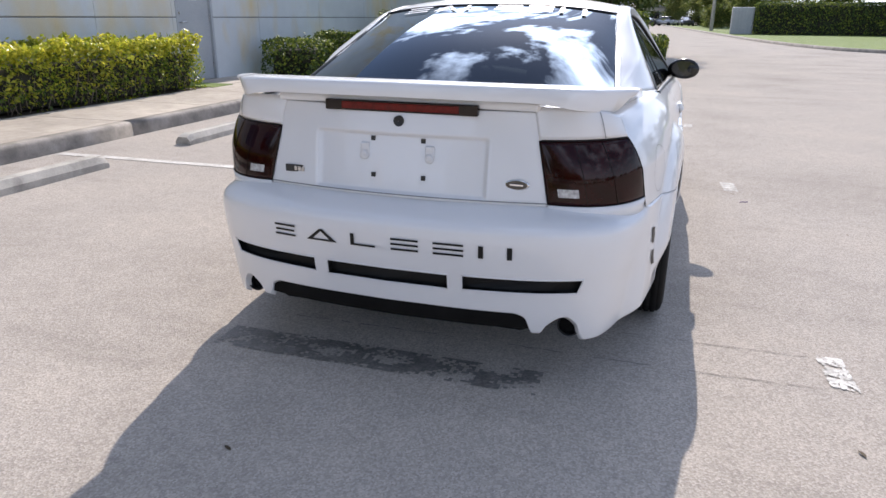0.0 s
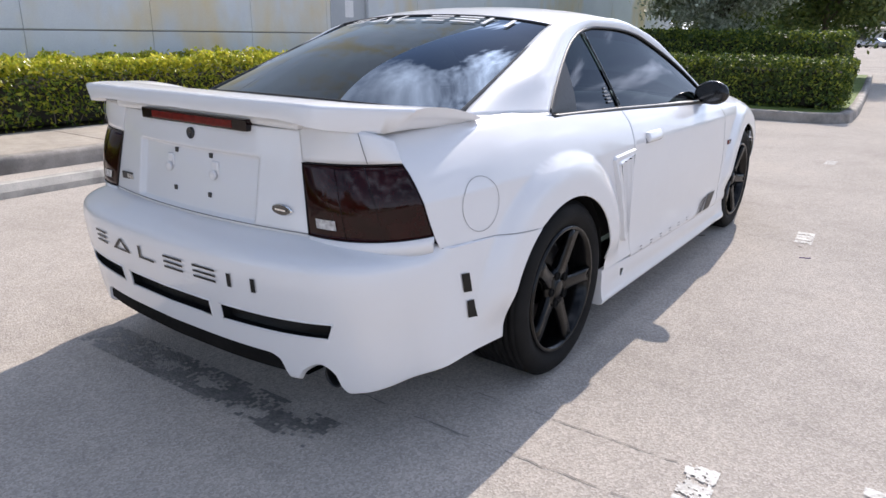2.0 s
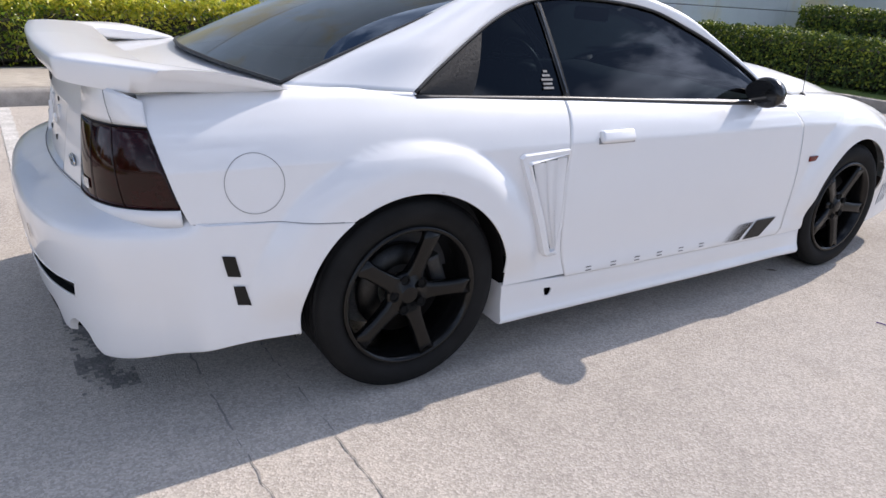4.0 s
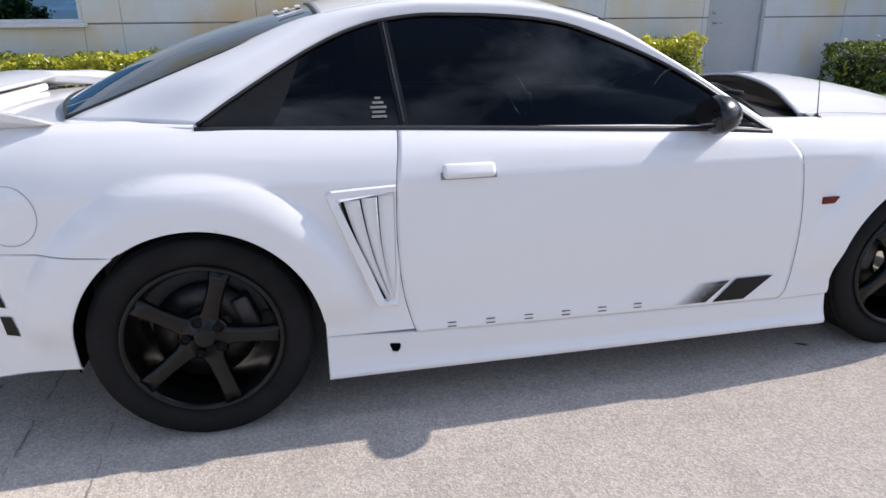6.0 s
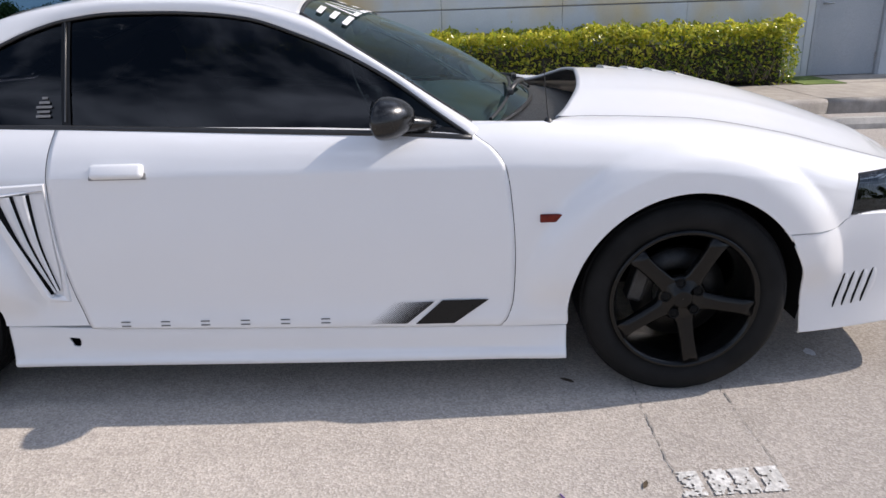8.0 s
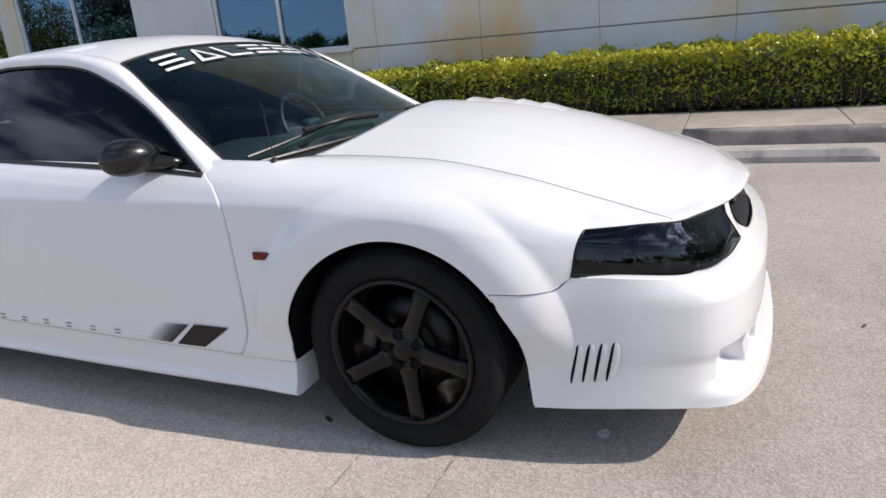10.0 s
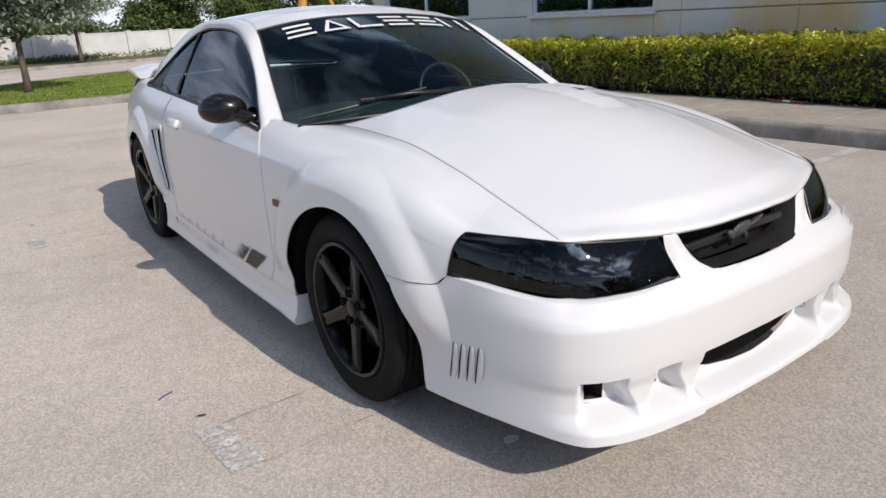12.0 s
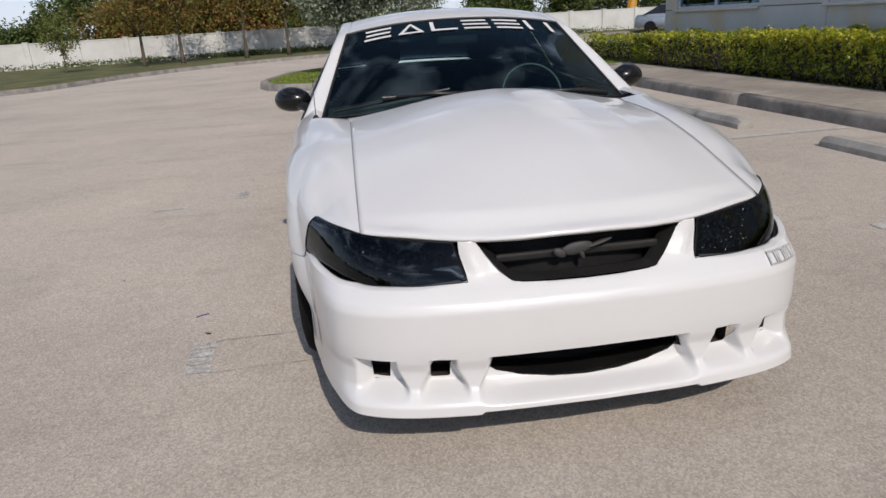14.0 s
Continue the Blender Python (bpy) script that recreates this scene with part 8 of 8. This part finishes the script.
tree(0.28, -13.2, 3.8, 1.45, 2.8, M_SILVER, "silver-leaved round-headed tree on the lawn", 41, 0.085, 30000, 0.058, clear=1.0, limbs=10)
tree(-3.4, -29.6, 5.2, 1.75, 3.9, M_SILVER, "silver-leaved round-headed tree on the verge", 42, 0.10, 20000, 0.075, clear=1.25, limbs=10)

# far verge, fence
bm = bmesh.new()
edge_pts = smooth_path([(60, -6.0), (30, -9.5), (16, -12.5), (9.5, -15.2), (7.6, -20.5), (3.5, -25.5), (-4.0, -29.0), (-20, -33.0), (-60, -40)], 60)
for a, b in zip(edge_pts[:-1], edge_pts[1:]):
    bm.faces.new([bm.verts.new(p) for p in ((*a, 0.11), (*b, 0.11), (b[0] * 1.3, b[1] - 30, 0.11), (a[0] * 1.3, a[1] - 30, 0.11))])
bmesh.ops.remove_doubles(bm, verts=list(bm.verts), dist=0.001)
bmesh.ops.recalc_face_normals(bm, faces=list(bm.faces))
tagged(part("far_verge", bm, M_VERGE, None, "patchy green and brown verge in front of the fence"), "", "grass", "", "structure")
bm = bmesh.new()
pr = []
for x, y in edge_pts:
    pr.append([bm.verts.new((x - 0.05, y + 0.10, 0.0)), bm.verts.new((x - 0.04, y + 0.08, 0.13)), bm.verts.new((x, y - 0.10, 0.135))])
for a, b in zip(pr[:-1], pr[1:]):
    for k in range(2):
        bm.faces.new((a[k], b[k], b[k + 1], a[k + 1]))
bmesh.ops.recalc_face_normals(bm, faces=list(bm.faces))
tagged(part("far_kerb", bm, M_KERB, None, "concrete kerb of the far verge", True), "", "kerb", "", "structure")
fence = thing("fence", "white precast panel fence with posts at the edge of the site", "fence")
f_pts = curve([(40, -27.0, 0), (17, -31.5, 0), (4, -33.5, 0), (-12, -36.0, 0), (-40, -41, 0)], 37)
for a, b in zip(f_pts[:-1], f_pts[1:]):
    mid = (a + b) / 2
    ang = math.atan2(b[1] - a[1], b[0] - a[0])
    L = float(np.linalg.norm(b - a))
    bm = box_bm((L - 0.24, 0.06, 1.20), (0, 0, 0.68), 0.01, 1)
    for z in (0.45, 0.85):
        box_bm((L - 0.24, 0.075, 0.02), (0, 0, z), 0.004, 1, bm)
    box_bm((L - 0.2, 0.11, 0.06), (0, 0, 1.30), 0.012, 1, bm)
    bm.transform(Matrix.Translation(mid) @ Matrix.Rotation(ang, 4, "Z"))
    part("fence_panel", bm, M_FENCE, fence)
    bm = box_bm((0.24, 0.22, 1.30), (0, 0, 0.70), 0.02, 1)
    box_bm((0.28, 0.26, 0.05), (0, 0, 1.36), 0.02, 1, bm)
    bm.transform(Matrix.Translation(a) @ Matrix.Rotation(ang, 4, "Z"))
    part("fence_post", bm, M_FENCE, fence)
# russet trees in front of the fence, sparse
for i, (x, y, h) in enumerate(((8.9, -26.4, 4.6), (7.5, -27.3, 6.6), (4.9, -28.7, 6.8), (3.0, -29.5, 6.4), (0.6, -30.5, 4.2))):
    tree(x, y, h, 1.55, h - 1.5, M_RUST_LEAF, "thin russet autumn tree by the fence", 60 + i, 0.085, 7000, 0.06, clear=1.25, limbs=14, spread=1.15, group="trees along the fence")
tree(11.6, -25.0, 2.5, 0.75, 2.0, M_ROAD_LEAF, "small leafy green sapling by the fence", 65, 0.03, 2600, 0.05, clear=0.5, limbs=9, group="trees along the fence")
# shrubs at the fence's foot
v_all, f_all, off = [], [], 0
r = np.random.default_rng(99)
for i in range(90):
    q = 0.12 + 0.6 * r.random()
    base = f_pts[int(q * 35)] * (1 - (q * 35) % 1) + f_pts[int(q * 35) + 1] * ((q * 35) % 1)
    n = 160
    p = np.array([base[0], base[1] + 0.9, 0.22]) + r.normal(0, 1, (n, 3)) * np.array([0.7, 0.22, 0.075])
    v, f = leaf_cloud(p, np.tile((0, 0.5, 1.0), (n, 1)), 0.06, 0.02, 200 + i)
    v_all.append(v); f_all.append(f + off); off += len(v)
tagged(mesh_fast("low_shrubs", np.concatenate(v_all), np.concatenate(f_all), M_TREE_LEAF, None, "low green shrubs along the fence"), "", "shrubs", "", "stuff")


# woods beyond the fence and beyond the road, as many leafy clumps on stems
def woods(name, path, height, depth, n_clumps, material, label, seed, leaf=0.12, thin=None):
    r = np.random.default_rng(seed)
    c = curve([(x, y, 0) for x, y in path], 200)
    stems = r.integers(0, 200, max(n_clumps // 26, 8))
    pick = r.integers(0, len(stems), n_clumps)
    q = stems[pick]
    lean = np.stack([r.normal(0, 0.8, len(stems)), r.normal(0, depth, len(stems)), np.zeros(len(stems))], 1)
    hz = np.array([0.62 + 0.55 * noise.noise(Vector((k * 0.11, seed, 0))) for k in range(200)])
    if thin:
        hz = hz * np.interp(c[:, 0], *thin)
    up = r.random(n_clumps) ** 0.8
    wide = 0.25 + 1.15 * np.sin(np.pi * np.clip(up, 0.06, 0.97)) ** 0.7
    base = c[q] + lean[pick] + np.stack([r.normal(0, 0.55, n_clumps) * wide, r.normal(0, 0.55, n_clumps) * wide, np.zeros(n_clumps)], 1)
    base[:, 2] = height * (hz[q] * (0.75 + 0.5 * r.random(len(stems)))[pick]) * up + 0.3
    per = 120
    p = np.repeat(base, per, 0) + r.normal(0, 0.30, (n_clumps * per, 3))
    v, f = leaf_cloud(p, np.tile((0, 0.3, 0.9), (len(p), 1)), leaf, 0.03, seed + 1)
    return tagged(mesh_fast(name, v, f, material, None, label), "", "trees", "", "stuff")


woods("far_woods", [(55, -30), (20, -38), (0, -42), (-25, -47), (-60, -54)], 6.2, 1.6, 4200, M_TREE_LEAF, "dense green woodland beyond the fence", 71, thin=([-13, -11, 3, 5, 15, 18], [1, 0.42, 0.42, 1.2, 1.2, 0.4]))
woods("far_russet_woods", [(12, -37.5), (8, -38), (5, -38.5), (3, -39)], 5.6, 0.8, 200, M_RUST_LEAF, "russet autumn trees among the woodland", 73)
woods("road_woods", [(60, 52), (24, 56), (11, 66), (6, 90), (2, 128), (-12, 150), (-60, 150)], 12.0, 2.4, 3600, M_ROAD_LEAF, "dense woodland beside the far road", 75, 0.15)
woods("east_woods", [(44, -30), (47, 0), (46, 30), (52, 50)], 2.5, 2.0, 700, M_TREE_LEAF, "woodland across the car park", 79, 0.2)
woods("far_lot_trees", [(-8, 34), (-10, 60), (-16, 95)], 9.5, 1.4, 1200, M_TREE_LEAF, "dark trees beyond the building", 77, 0.15)

# a yellow digger's boom far behind
digger = thing("excavator_boom", "orange excavator boom far beyond the fence", "excavator")
M_ORANGE = surface("orange_machine_paint", (0.55, 0.27, 0.03), (0.65, 0.34, 0.05), 0.5, 3, 60, 0.001)
part("boom", tube_bm([(-18.9, -40.5, 0.3), (-19.3, -40.6, 3.0), (-20.2, -40.8, 5.6)], [0.34, 0.30, 0.22], 8), M_ORANGE, digger)
part("arm", tube_bm([(-20.2, -40.8, 5.6), (-22.0, -40.9, 1.6)], [0.20, 0.15], 8), M_ORANGE, digger)
part("body", box_bm((2.4, 1.8, 1.0), (-17.9, -40.4, 0.60), 0.15, 2), M_ORANGE, digger)
# a red, white and black marker stick lying at the hedge's foot
def rod(y0, y1, radius):
    bm = tube_bm([(-5.93 - 0.10 * (0.9 - y0), y0, 0.168), (-5.93 - 0.10 * (0.9 - y1), y1, 0.168)], radius, 8)
    bm.transform(SITE)
    return bm


stick = tagged(part("marker_stick", rod(0.32, 0.52, 0.014), M_RED, None, "red, white and black stick lying at the hedge"), "", "stick")
part("white_band", rod(0.52, 0.61, 0.014), M_PAPER, stick)
part("red_band", rod(0.61, 0.78, 0.014), M_RED, stick)
part("dark_end", rod(0.78, 0.90, 0.010), M_BLACK, stick)
part("dark_tip", rod(0.22, 0.32, 0.010), M_BLACK, stick)
# scraps on the asphalt: leaves, a strip of purple thread
M_SCRAP = surface("dry_leaf", (0.06, 0.04, 0.02), (0.12, 0.085, 0.05), 0.8, 30, 80, 0.001)
r = np.random.default_rng(31)
for x, y, s in ((0.80, 2.22, 0.03), (1.52, -0.95, 0.02), (-0.3, -1.55, 0.02), (0.2, -1.75, 0.025), (-0.40, 3.95, 0.02), (0.05, 4.05, 0.015), (1.95, 1.5, 0.015), (1.35, 2.35, 0.02)):
    bm = bmesh.new()
    a = r.uniform(0, 6.28)
    pts = [(0, -1), (0.35, -0.3), (0.25, 0.5), (0, 1), (-0.3, 0.4), (-0.25, -0.4)]
    bm.faces.new([bm.verts.new((x + s * (u_ * math.cos(a) - w_ * math.sin(a)), y + s * (u_ * math.sin(a) + w_ * math.cos(a)), 0.004 + 0.006 * abs(u_))) for u_, w_ in pts])
    tagged(part("dry_leaf", bm, M_SCRAP, None, "small dry brown leaf on the asphalt"), "", "leaf")
M_PURPLE = surface("purple_thread", (0.10, 0.05, 0.22), (0.16, 0.08, 0.30), 0.7, 30, 80, 0.0)
bm = tube_bm([(1.385, 2.115, 0.004), (1.405, 2.125, 0.005), (1.42, 2.128, 0.004), (1.44, 2.145, 0.004)], 0.0025, 6)
tagged(part("thread", bm, M_PURPLE, None, "scrap of purple thread on the asphalt"), "", "thread")
bm = bmesh.new()
bm.faces.new([bm.verts.new((0.63 + 0.028 * math.cos(a) * (1 + 0.3 * math.sin(3 * a)), 3.13 + 0.02 * math.sin(a), 0.005)) for a in np.linspace(0, 6.0, 9)])
tagged(part("paper_scrap", bm, M_PAPER, None, "scrap of pale paper under the front bumper"), "", "paper")
